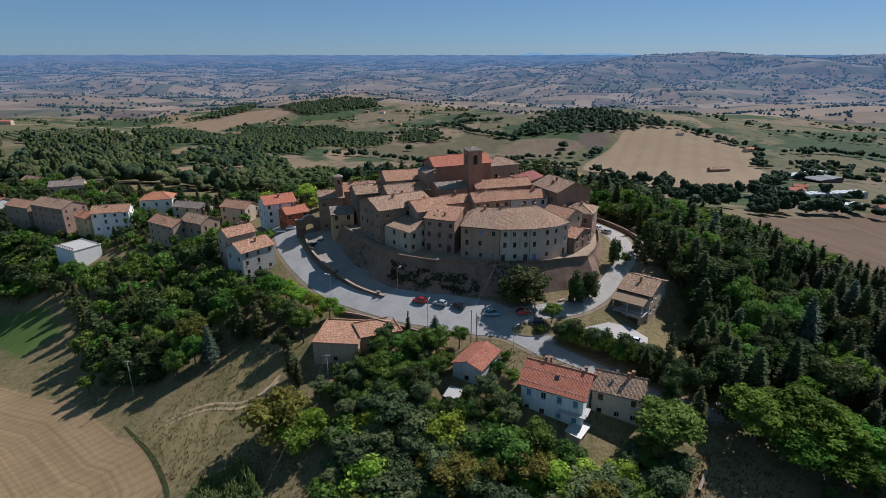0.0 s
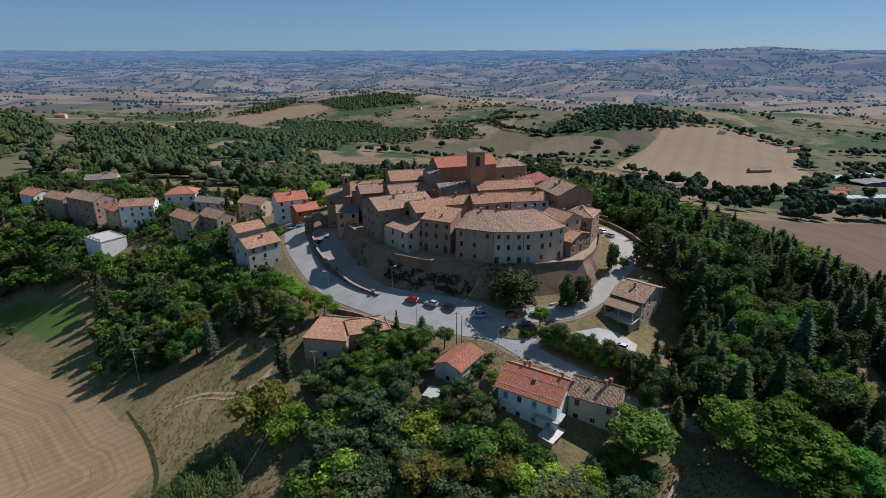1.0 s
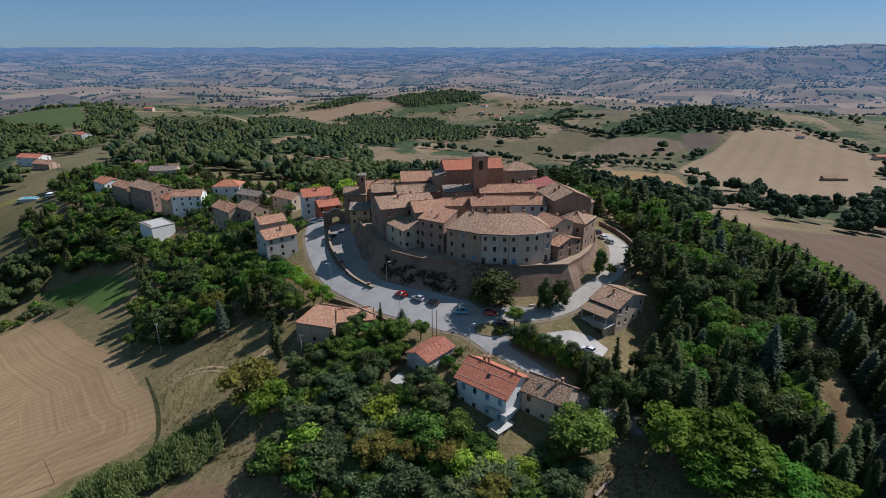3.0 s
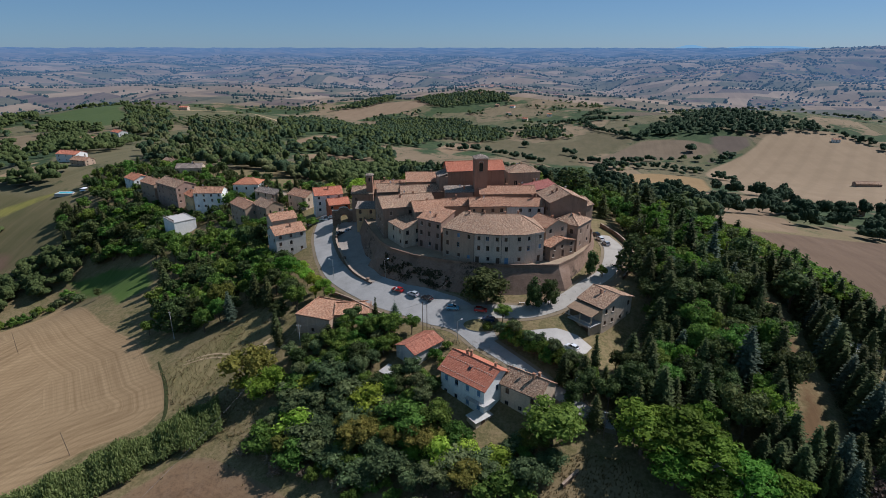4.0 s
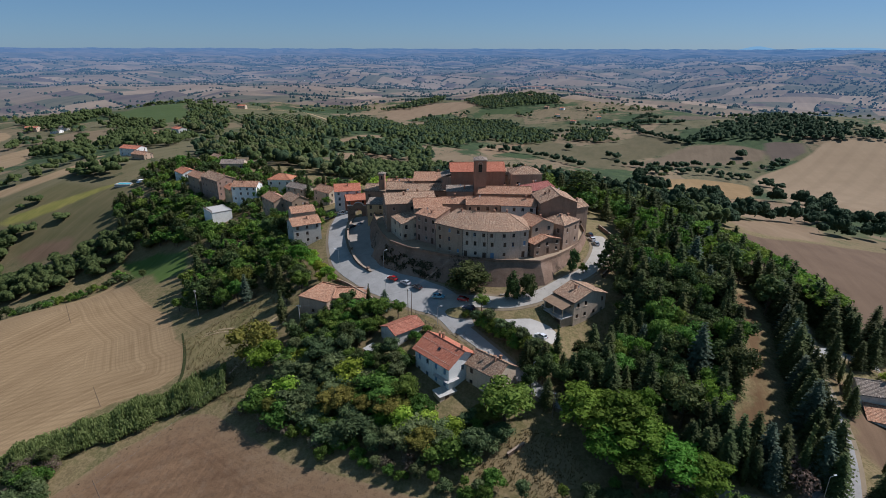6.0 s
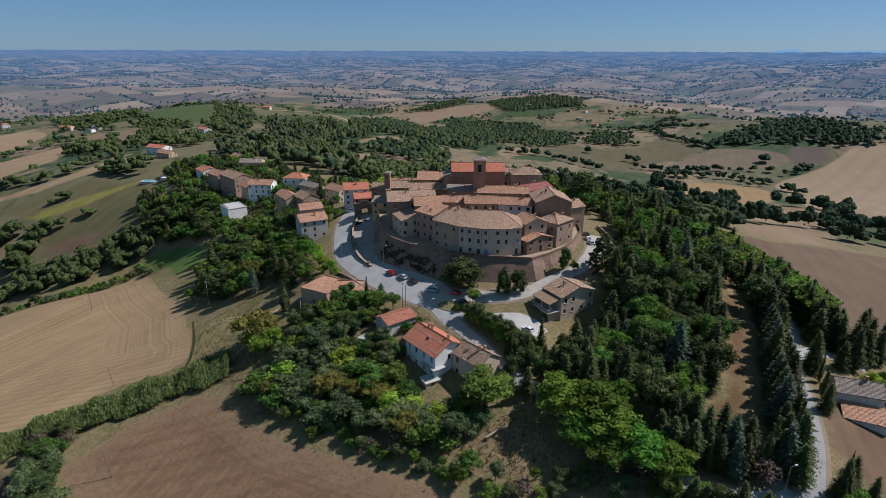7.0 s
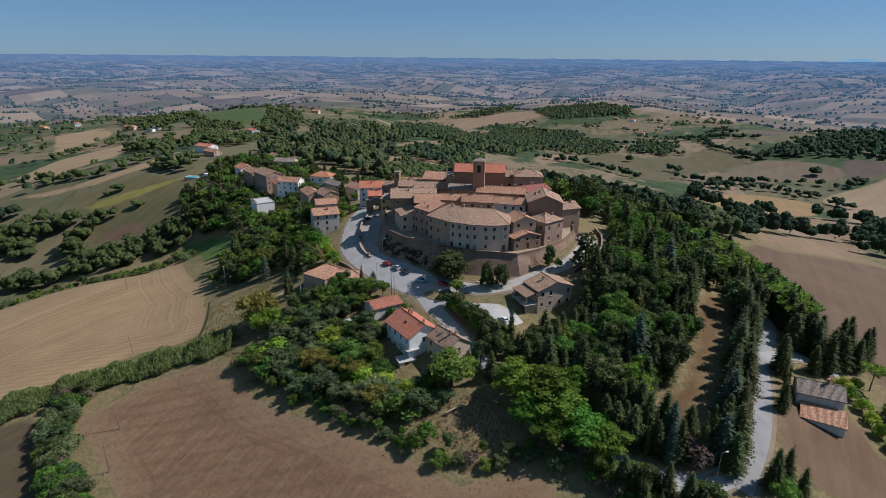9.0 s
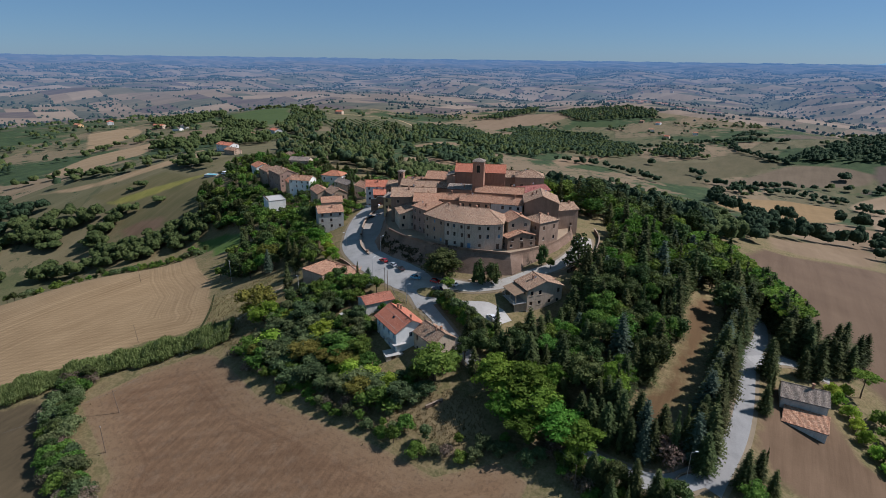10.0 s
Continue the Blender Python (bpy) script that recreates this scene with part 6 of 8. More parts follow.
# row of umbrella pines along the outer edge of the wood
for i in range(26):
    t = i / 25
    x, y = 99 + 46 * t + 2.0 * math.sin(i * 2.1), 226 - 58 * t ** 1.25 + 2.2 * math.cos(i * 1.7)
    plant("pine" if i < 21 else "fir", x, y, 12.6 - 1.2 * (i * 5 % 4) / 3, wide=1.22, group="umbrella pines at the field edge")
# avenue planting
for i in range(34):
    y = 96 + i * 2.5
    x = 117.4 - 2.6 * (i % 2) + (0.04 * (y - 97))
    plant(["fir", "blue", "fir", "fir", "cypress", "fir"][i % 6], x, y, 11 + 4 * ((i * 7) % 5) / 4, wide=1.15, group="conifers along the avenue")
for x, y, h, k in ((129.5, 151, 11, "fir"), (129.5, 143, 9, "cypress"), (130, 139, 8, "cypress"), (139, 168, 14, "fir"), (147, 178, 14, "fir"), (151, 171, 12, "fir"), (154, 162, 9, "pine"), (150, 185, 13, "fir"),
                   (125.8, 96.5, 11, "fir"), (128.5, 101, 9, "fir"), (131.5, 97, 9, "fir"), (128.4, 148, 13, "fir"), (142, 161, 14, "fir"), (148, 172, 15, "fir"), (145, 168, 13, "fir"), (128.6, 128.6, 9, "fir"), (128.8, 134, 9, "cypress"), (156, 184, 12, "fir"), (138, 157, 10, "fir"), (153, 176, 14, "fir"), (128, 92, 8, "broad"), (130, 108, 5, "cypress"), (133, 176, 12, "fir"), (128, 184, 12, "fir")):
    plant(k, x, y, h, group="conifers along the avenue")
for x, y, h in ((146, 156, 5), (147.5, 151.5, 5.5), (150, 147.5, 5.5), (151.5, 143, 5), (153, 138, 5.5), (155, 133.5, 5), (158, 129, 5), (149.5, 159, 5)):
    plant("hedge", x, y, h, wide=0.9, group="shrubs beside the villa")
for x, y, h in ((158, 134, 7), (162, 127, 8), (160, 142, 8), (166, 120, 8), (168, 132, 8), (158, 150, 7), (170, 110, 8), (164, 112, 7)):
    plant("bush", x, y, h, wide=1.0, group="shrubs beside the villa")
grove([(62, 108), (70, 122), (76, 140), (72, 165), (68, 200), (62, 228), (90, 236), (110, 230), (112, 205), (108, 185), (99, 172), (101, 158), (104.5, 139), (101, 118), (92, 104), (80, 98)], 6.2,
      ["fir", "broad", "cypress", "oak", "fir", "oak", "cedar", "blue", "broad", "fir", "acacia", "broad", "oak"], (8, 15), E1, 9000)
grove([(92, 100), (100, 104), (103, 120), (106, 140), (106, 160), (102, 172), (96, 160), (100, 140), (96, 118)], 4.8, ["fir", "fir", "cypress", "oak", "fir"], (9, 13), E1, 1200)
grove([(113, 200), (125, 207), (138, 188), (140, 172), (128, 160), (127, 172), (118, 176), (114, 166), (113, 180)], 4.4, ["fir", "fir", "cypress", "fir", "oak"], (10, 14), E1, 1600)
grove([(84, 94), (96, 103), (104, 101), (114, 100), (115, 92), (98, 90)], 3.6, ["cypress", "fir", "blue", "fir", "fir", "twigs"], (7.5, 12), E1, 900)
grove([(84, 84), (98, 84), (112, 85), (116, 80), (100, 76), (88, 79)], 3.8, ["bush", "broad", "fir", "twigs", "cypress"], (4, 8), E1, 700)
for i, (x, y, h, k) in enumerate(((91, 81.8, 7, "broad"), (96, 80.8, 9, "fir"), (101, 81.2, 8, "oak"), (105, 82, 10, "fir"), (109.5, 82.6, 9, "fir"), (114, 83.5, 8, "oak"), (101, 92.5, 10, "fir"), (106, 93.5, 11, "fir"), (110.5, 94.5, 9, "twigs"), (113.6, 98.5, 11, "fir"), (98, 84, 6, "bush"), (111.5, 86, 5, "bush"), (88, 95.5, 10, "fir"), (94, 91.5, 9, "cypress"))):
    plant(k, x, y, h, group=E1)
grove([(70, 126), (78, 126), (82, 160), (74, 170), (67, 158), (71, 146)], 4.6, ["fir", "oak", "fir", "broad"], (8, 13), E1, 700)
plant("fir", 63.5, 121, 12, wide=1.2, group=E1)
plant("fir", 68, 124.5, 11, wide=1.1, group=E1)
# acacias and the slope beside the lane
for x, y, h, w in ((65, 95.5, 12.5, 1.55), (72.5, 95.5, 13, 1.5), (78, 91.5, 11.5, 1.6), (85, 87.5, 11, 1.55), (71, 88.5, 10, 1.5), (78, 84.5, 9.5, 1.5), (91, 86, 10, 1.4)):
    plant("acacia", x, y, h, wide=w, group="acacias beside the lane", label="feathery bright green acacia beside the lane")
for k, x, y, h, w in (("oak", 50, 104.3, 8, 1.0), ("fir", 55, 100.3, 9, 1.0), ("oak", 60, 98.3, 8.5, 1.0), ("broad", 48.5, 100.5, 6.5, 1.0), ("oak", 52.5, 107.5, 9, 1.0), ("fir", 47, 111.5, 9, 1.0)):
    plant(k, x, y, h, wide=w, group="garden trees")
grove([(60, 70), (74, 79), (90, 79), (98, 84), (84, 86), (64, 80)], 4.2, ["bush", "scrub", "broad", "twigs"], (3.5, 5.5), "hedge along the ploughed field", 500)
grove([(-30, 79), (-22, 80), (-3, 73), (18, 72), (34, 71.5), (50, 71), (60, 70), (62, 75), (46, 77), (30, 78), (10, 78), (-12, 84), (-26, 84)], 3.9, ["bush", "scrub", "broad", "olive", "twigs", "bush"], (3.5, 6), "hedge along the ploughed field", 900)
grove([(-24, 84), (-2, 78), (25, 79), (42, 80), (47, 88), (40, 93), (30, 89), (14, 95), (-2, 99), (-14, 108), (-22, 100)], 4.2,
      ["olive", "scrub", "scrub", "broad", "bush", "olive", "olive", "yellow", "hedge", "scrub"], (4, 8.5), "trees below the red roofed house", 3500, (1.25, 1.7))
grove([(-22, 101), (-12, 104), (0, 100), (14, 97), (16, 104), (0, 106), (2, 118), (-6, 124), (-20, 118), (-30, 112)], 3.6, ["broad", "oak", "bush", "broad", "olive"], (5, 9), "trees around the garden shed", 1500)
for k, x, y, h, w in ( ("broad", 45.8, 93.8, 11.5, 1.6), ("yellow", 10, 86, 6, 1.2), ("cypress", -37.5, 118, 10.5, 1.7), ("cypress", -35, 115, 8, 1.7), ("cypress", -9, 126.8, 7, 1.2),
                      ("oak", -14.5, 122.2, 8, 1.1), ("blue", -2, 124.5, 7, 1.5), ("broad", 4, 121.5, 6.5, 1.1), ("oak", -17, 119.5, 6, 1.0), ("bush", 13, 113.5, 4, 1), ("bush", 16, 111, 4, 1), ("bush", 15.5, 117.5, 3, 1), ("scrub", 39, 92.5, 4, 1.1),
                      ("fir", 52, 111, 10, 1.1), ("oak", 48, 113, 7, 1), ("oak", 58, 106, 10, 0.9), ("fir", 60, 108, 11, 1), ("fir", 64, 104, 12, 1), ("fir", 57, 111, 8, 1), ("oak", 63, 116, 9, 1), ("fir", 68, 118, 12, 1.1), ("oak", 60, 120.5, 6, 1), ("cypress", 54.5, 116.5, 11.5, 1.25)):
    plant(k, x, y, h, wide=w, group="garden trees")
plant("yellow", -36, 101.5, 16, ground_z(-36, 101.5) - 3.2, 1.15, "garden trees", "tall yellowing leafy tree at the field corner")
plant("bright", -30, 98.5, 12, ground_z(-30, 98.5) - 3.0, 1.2, "garden trees", "bright green leafy tree at the field corner")
for i in range(26):
    plant("bush" if i % 4 else "olive", 29.0 + i * 0.92 + 0.5 * (i % 3), 123.2 - i * 0.36 + 2.6 * (i * 7 % 5) / 5, 5.6 + 1.4 * (i * 3 % 7) / 6, wide=0.9, group="tall hedge above the lane", label="leafy green shrub of a tall hedge")
for k, x, y, h, w, z in (("laurel", 22.6, 137.2, 11.5, 1.55, None), ("laurel", 36.4, 138.4, 9.5, 0.72, None), ("laurel", 40.8, 140.6, 9, 0.72, None), ("laurel", 52.6, 158.5, 9, 0.62, None), ("broad", 56, 158, 4.5, 1, None), ("cedar", 64.5, 163.0, 13, 1.0, None), ("broad", 28.6, 130.5, 6, 1.15, None),
                         ("bush", 25, 126.5, 3, 1, None)):
    low = 1.8 if k == "laurel" else 0.2
    plant(k, x, y, h + low, ground_z(x, y) - low, w, "trees below the rampart")
for x, y, h in ((-41, 145, 6.5), (-36.5, 141.5, 7), (-31.5, 138.3, 6.5), (-47, 151, 7), (-44, 148, 6), (-34, 137, 5.5), (-28.5, 136.5, 4.5)):
    plant("bright", x, y, h, wide=1.05, group="bright roadside trees", label="bright lime green tree beside the village road")
# the wooded slope below the village
grove([(-271, 250), (-222, 262), (-168, 228), (-142, 205), (-95, 196), (-75, 172), (-60, 160), (-44, 146), (-34, 134), (-36, 124), (-42, 124), (-48, 138), (-60, 138), (-72, 126), (-84, 129), (-104, 141), (-131, 177), (-150, 197), (-190, 214), (-234, 218)], 6.4,
      ["broad", "oak", "broad", "oak", "acacia", "fir", "cedar", "oak", "bush", "broad", "fir"], (7.5, 12.5), "trees of the slope below the village", 6000)
for k, x, y, h in (("twigs", -92, 148, 9), ("blue", -63, 131, 11), ("yellow", -70, 137, 12), ("oak", -78, 133, 10), ("fir", -57, 138, 12), ("fir", -51, 136, 11), ("broad", -100, 133.5, 6.5)):
    plant(k, x, y, h, group="trees of the slope below the village")
# gardens of the village
grove([(-205, 244), (-165, 232), (-150, 226), (-105, 206), (-74, 168), (-58, 178), (-64, 190), (-95, 222), (-140, 234), (-190, 246)], 4.6, ["bush", "broad", "oak", "cypress", "bush", "olive"], (3.5, 7.5), "village garden trees", 2200)
grove([(-250, 262), (-200, 275), (-160, 250), (-120, 236), (-100, 240), (-80, 232), (-75, 245), (-120, 275), (-170, 300), (-230, 320), (-300, 330), (-290, 290)], 7.0, ["broad", "oak", "fir", "broad", "oak", "bush"], (6, 12), "village garden trees", 3000)
for x, y, h, k in ((-121, 211, 6, "broad"), (-114, 207, 7, "oak"), (-106, 206.5, 5, "bush"), (-100, 205, 7, "broad"), (-151, 230, 6, "oak"), (-146, 233, 7, "fir"), (-168, 238, 6, "broad"), (-177, 241.5, 7, "oak"), (-186, 243, 6, "broad"), (-194, 248.5, 7, "oak"),
                   (-207, 253, 7, "broad"), (-214, 257, 6, "bush"), (-91, 223, 5, "bush"), (-83, 222, 6, "broad"), (-80, 180, 6, "oak"), (-77, 174, 7, "broad"), (-70, 172, 5, "bush"), (-68, 162, 7, "fir"), (-128, 234, 7, "fir"), (-137, 249, 6, "broad"), (-164, 209, 6, "oak"), (-157, 205.5, 6, "broad"),
                   (-76, 206, 8, "fir"), (-74, 201, 6, "broad"), (-66, 198, 5, "bush"), (-82, 236, 9, "fir"), (-102, 238, 7, "broad"), (-118, 230, 5, "bush"), (-136, 227, 6, "broad"), (-60, 158, 8, "fir"), (-71, 166, 8, "oak"), (-64, 222, 8, "broad"), (-58, 226, 9, "oak")):
    plant(k, x, y, h, wide=1.1, group="village garden trees")
# behind the town
plant("cedar", 44, 248, 19, wide=1.2, group="trees behind the town", label="great dark cedar behind the town")
plant("fir", 66, 226, 18, wide=0.7, group="trees behind the town")
# hedge and trees west of the stubble
grove([(-238, 75), (-228, 75), (-220, 120), (-216, 160), (-206, 193), (-160, 170), (-162, 178), (-206, 206), (-226, 165), (-232, 120)], 4.5, ["bush", "scrub", "oak", "bush"], (4, 6.5), "hedge beyond the stubble field", 1500)
grove([(-64, 50), (-50, 39), (-30, 30), (-12, 25), (-12, 20), (-34, 24), (-56, 34), (-70, 46), (-74, 56), (-66, 58)], 3.0, ["bush", "oak", "scrub", "twigs", "bush", "oak"], (4.5, 7.5), "hedge west of the ploughed field", 1600, (0.9, 1.25))


def clump_templates(blobs, seg, rings, sprays):
    """Small rounded tree shapes for woods that stay far off: lumpy crowns with loose sprays of leaves."""
    out = []
    for v in range(7):
        rng = np.random.RandomState(300 + v)
        bl = [(0.0, 0.0, 0.52, 0.40)] + [(0.34 * math.cos(i * 2.4 + v) * rng.uniform(0.6, 1), 0.34 * math.sin(i * 2.4 + v) * rng.uniform(0.6, 1), rng.uniform(0.42, 0.8), rng.uniform(0.2, 0.3)) for i in range(blobs)]
        vs, fs = [], []
        for bx, by, bz, r in bl:
            base = len(vs)
            for i in range(rings):
                el = math.pi * (0.36 - 0.5 + 0.62 * (i + 0.3) / rings)
                for j in range(seg):
                    q, k = 2 * math.pi * (j + 0.5 * (i % 2)) / seg, r * rng.uniform(0.8, 1.18)
                    vs.append([bx + k * math.cos(el) * math.cos(q), by + k * math.cos(el) * math.sin(q), max(0.0, bz + k * math.sin(el))])
            vs.append([bx, by, bz + r])
            for i in range(rings - 1):
                for j in range(seg):
                    n2 = (j + 1) % seg
                    fs.append([base + i * seg + j, base + i * seg + n2, base + (i + 1) * seg + n2, base + (i + 1) * seg + j])
            for j in range(seg):
                k = base + (rings - 1) * seg
                fs.append([k + j, k + (j + 1) % seg, base + rings * seg, base + rings * seg])
            d = rng.normal(size=(sprays, 3))
            d[:, 2] = np.abs(d[:, 2]) - 0.2
            d /= np.linalg.norm(d, axis=1)[:, None]
            c = np.array([bx, by, bz]) + d * r * rng.uniform(0.92, 1.12, (sprays, 1))
            t = np.cross(d + rng.normal(scale=0.5, size=(sprays, 3)), rng.normal(size=(sprays, 3)))
            t *= 0.085 / np.linalg.norm(t, axis=1)[:, None]
            u = np.cross(d, t)
            base = len(vs)
            vs += np.stack([c - t, c - u * 0.8, c + t, c + u * 0.8], 1).reshape(-1, 3).tolist()
            fs += (np.arange(4 * sprays).reshape(-1, 4) + base).tolist()
        out.append((np.array(vs), np.array(fs)))
    return out


CLUMPS = clump_templates(4, 6, 3, 6)
FINE_CLUMPS = clump_templates(6, 6, 3, 34)
FAR_CLUMPS = clump_templates(2, 5, 2, 3)
TINY_CLUMPS = clump_templates(1, 5, 2, 2)


def wood(label, spots, mat, name="wood", shapes=None):
    """Many far trees as one mesh: spots are (x, y, height, width)."""
    rng = np.random.RandomState(len(spots) + 7)
    V_, F_, base = [], [], 0
    for x, y, h, w in spots:
        vs, fs = (shapes or CLUMPS)[rng.randint(7)]
        a = rng.uniform(0, 6.28)
        c, s = math.cos(a), math.sin(a)
        p = np.empty_like(vs)
        p[:, 0] = (vs[:, 0] * c - vs[:, 1] * s) * w + x
        p[:, 1] = (vs[:, 0] * s + vs[:, 1] * c) * w + y
        p[:, 2] = vs[:, 2] * h * 1.08 + ground_z(x, y) - 0.03 * h
        V_.append(p)
        F_.append(fs + base)
        base += len(vs)
    V_, F_ = np.concatenate(V_), np.concatenate(F_)
    faces = [tuple(f[:3]) if f[2] == f[3] else tuple(f) for f in F_.tolist()]
    me = bpy.data.meshes.new(name)
    me.from_pydata(V_.tolist(), [], faces)
    me.shade_smooth()
    me.materials.append(M[mat])
    return tagged(new(name, me), label, "trees", kind="stuff")


wood_rng = np.random.RandomState(77)


def fill(poly, gap, h, w):
    """Spots at random in a polygon."""
    xs, ys = [p[0] for p in poly], [p[1] for p in poly]
    n = int((max(xs) - min(xs)) * (max(ys) - min(ys)) / (gap * gap))
    x, y = wood_rng.uniform(min(xs), max(xs), n), wood_rng.uniform(min(ys), max(ys), n)
    ok = inside_by(poly, x, y) + wood_rng.uniform(-0.5, 0.5, n) * gap * 2 > 0
    return [(a, b, wood_rng.uniform(*h), wood_rng.uniform(*w)) for a, b in zip(x[ok], y[ok])]


def line(pts, gap, h, w, spread=2.0):
    """Spots along a hedge line."""
    out = []
    for (x0, y0), (x1, y1) in zip(pts, pts[1:]):
        L = math.hypot(x1 - x0, y1 - y0)
        for i in range(int(L / gap)):
            t = (i + wood_rng.uniform(0, 1)) * gap / L
            if wood_rng.uniform() < 0.12:
                continue
            out.append((x0 + (x1 - x0) * t + wood_rng.normal() * spread, y0 + (y1 - y0) * t + wood_rng.normal() * spread, wood_rng.uniform(*h), wood_rng.uniform(*w)))
    return out


grove([(-70, 232), (-52, 222), (-40, 238), (-4, 252), (28, 250), (58, 232), (72, 236), (74, 262), (50, 292), (0, 300), (-60, 285), (-105, 262)], 9.2, ["broad", "oak", "broad", "bright", "oak", "fir", "olive"], (7, 13), "trees behind the town", 2200, (1.0, 1.35))
grove([(-24, 246), (10, 256), (40, 260), (86, 252), (92, 266), (40, 276), (-10, 272), (-44, 262)], 7.4, ["fir", "oak", "broad", "cedar", "oak", "fir", "cypress"], (11, 16), "trees behind the town", 1600, (0.9, 1.25))
wood("dark mixed trees close behind the town", fill([(-40, 268), (40, 278), (96, 268), (106, 290), (70, 325), (10, 330), (-50, 300)], 7.5, (9, 15), (8, 12)), "leaf_wood", "wood", FINE_CLUMPS)
wood("scrub and small trees below the western slope", fill([(-307, 175), (-279, 198), (-252, 214), (-228, 230), (-204, 214), (-222, 205), (-231, 196), (-236, 180), (-259, 158)], 5.5, (3.5, 9), (5, 9)), "leaf_far", "scrub", FINE_CLUMPS)
dip = fill([(-410, 172), (-380, 200), (-330, 208), (-302, 196), (-270, 196), (-286, 180), (-316, 176), (-340, 178), (-392, 150)], 8, (6, 13), (8, 13)) + fill([(-420, 130), (-392, 148), (-340, 125), (-318, 150), (-290, 165), (-296, 150), (-330, 118), (-390, 110)], 8.5, (6, 12), (8, 13))
wood("green broadleaf trees in the western dip", dip, "leaf_far", "wood", FINE_CLUMPS)
grove([(-236, 240), (-205, 250), (-170, 235), (-170, 214), (-205, 216), (-228, 228)], 6.0, ["broad", "oak", "broad", "bush", "olive"], (6, 11), "trees of the slope below the village", 700, (1.0, 1.35))
wood("dark trees in the western dip", fill([(-520, 190), (-420, 200), (-412, 172), (-424, 132), (-470, 120), (-560, 150)], 10, (7, 12), (8, 13)), "leaf_wood", "wood", FINE_CLUMPS)
VALLEY_FIELDS = [GLADE_A, GLADE_B, GLADE_C]
VALLEY_WOODS = [[(-378, 962), (-526, 1495), (-438, 1539), (-299, 1521), (-216, 1352), (-189, 1104), (-219, 920), (-200, 797), (-253, 741), (-322, 793)], [(-179, 944), (-209, 1140), (-201, 1351), (-146, 1273), (-119, 1108), (-138, 1027)],
                [(-559, 1022), (-610, 1244), (-577, 1337), (-403, 1047), (-327, 802), (-389, 825), (-343, 671), (-392, 724)], [(-294, 572), (-302, 659), (-272, 685), (-250, 734), (-193, 653), (-156, 538), (-200, 532), (-263, 532)],
                [(-98, 1164), (-87, 1320), (-37, 1347), (-3, 1210), (-20, 1125)], [(-516, 1783), (-525, 1944), (-433, 1995), (-338, 2041), (-223, 1962), (-218, 1865), (-340, 1774), (-418, 1711)], [(-715, 1572), (-681, 1741), (-649, 1960), (-586, 1785), (-649, 1616)]]
NEAR_WOODS = [[(-604, 799), (-504, 754), (-548, 902), (-384, 709), (-295, 568), (-228, 412), (-259, 406), (-338, 476)], [(-774, 843), (-762, 928), (-569, 709), (-426, 526), (-470, 523), (-611, 660)],
              [(-240, 420), (-210, 480), (-160, 474), (-140, 344), (-105, 300), (-165, 318), (-205, 336)], [(-400, 470), (-330, 500), (-250, 440), (-215, 370), (-260, 350), (-330, 380)]]
valley = [q for p in VALLEY_WOODS for q in fill(p, 8.5, (6, 13), (8, 14))]
near_valley = [q for p in NEAR_WOODS for q in fill(p, 8.0, (4, 14), (5, 13)) if smooth_noise(q[0], q[1], 34, 2.0) + 0.4 * smooth_noise(q[0], q[1], 11, 5.0) > -0.12]
for label, pick, mat in (("dense green valley wood below the town", slice(0, None, 3), "leaf_far"), ("dark green valley wood below the town", slice(1, None, 3), "leaf_wood"), ("dusty olive green valley wood below the town", slice(2, None, 3), "leaf_dusty")):
    group = near_valley[pick]
    wood(label, [q for q in group if q[1] < 520], mat, "wood", CLUMPS)
    wood(label, [q for q in group if q[1] >= 520], mat, "wood", FAR_CLUMPS)
wood("dense green wood down the valley", valley[::2], "leaf_far", "wood", TINY_CLUMPS)
wood("dark green wood down the valley", valley[1::2], "leaf_wood", "wood", TINY_CLUMPS)
wood("dark wood on the far ridge", fill([(150, 1147), (182, 1234), (262, 1370), (336, 1381), (393, 1292), (451, 1248), (490, 1192), (473, 1164), (362, 1157), (270, 1159), (200, 1145)], 9, (8, 15), (9, 15)), "leaf_wood", "wood", TINY_CLUMPS)
behind = fill([(-140, 330), (-110, 295), (-30, 310), (40, 300), (75, 265), (108, 268), (112, 330), (96, 400), (60, 440), (0, 500), (-60, 480), (-110, 440)], 7.5, (7, 12), (8, 12))
wood("mixed wood on the slope behind the town", behind, "leaf_far", "wood")
hedges = []
for pts in ([(70, 851), (137, 893), (223, 880)], [(223, 836), (251, 802)], [(289, 1015), (240, 942)], [(533, 936), (519, 1072), (491, 1169)], [(454, 781), (533, 936)], [(34, 897), (70, 894), (158, 963)], [(-174, 832), (-108, 869), (-11, 808)], [(150, 1127), (60, 1250), (30, 1420)],
            [(-60, 1400), (60, 1440), (150, 1400)], [(-119, 1184), (-160, 1300), (-59, 1302), (-9, 1311)], [(35, 1535), (63, 1640), (99, 1541)]):
    hedges += line(pts, 6, (6, 12), (7, 13), 4)
for x, y in ((225, 1030), (230, 1040), (60, 1445), (46, 1440), (75, 1450), (150, 1135), (120, 1150), (-60, 1010), (20, 960)):
    hedges += [(x + wood_rng.normal() * 5, y + wood_rng.normal() * 5, wood_rng.uniform(9, 14), wood_rng.uniform(11, 16)) for _ in range(3)]
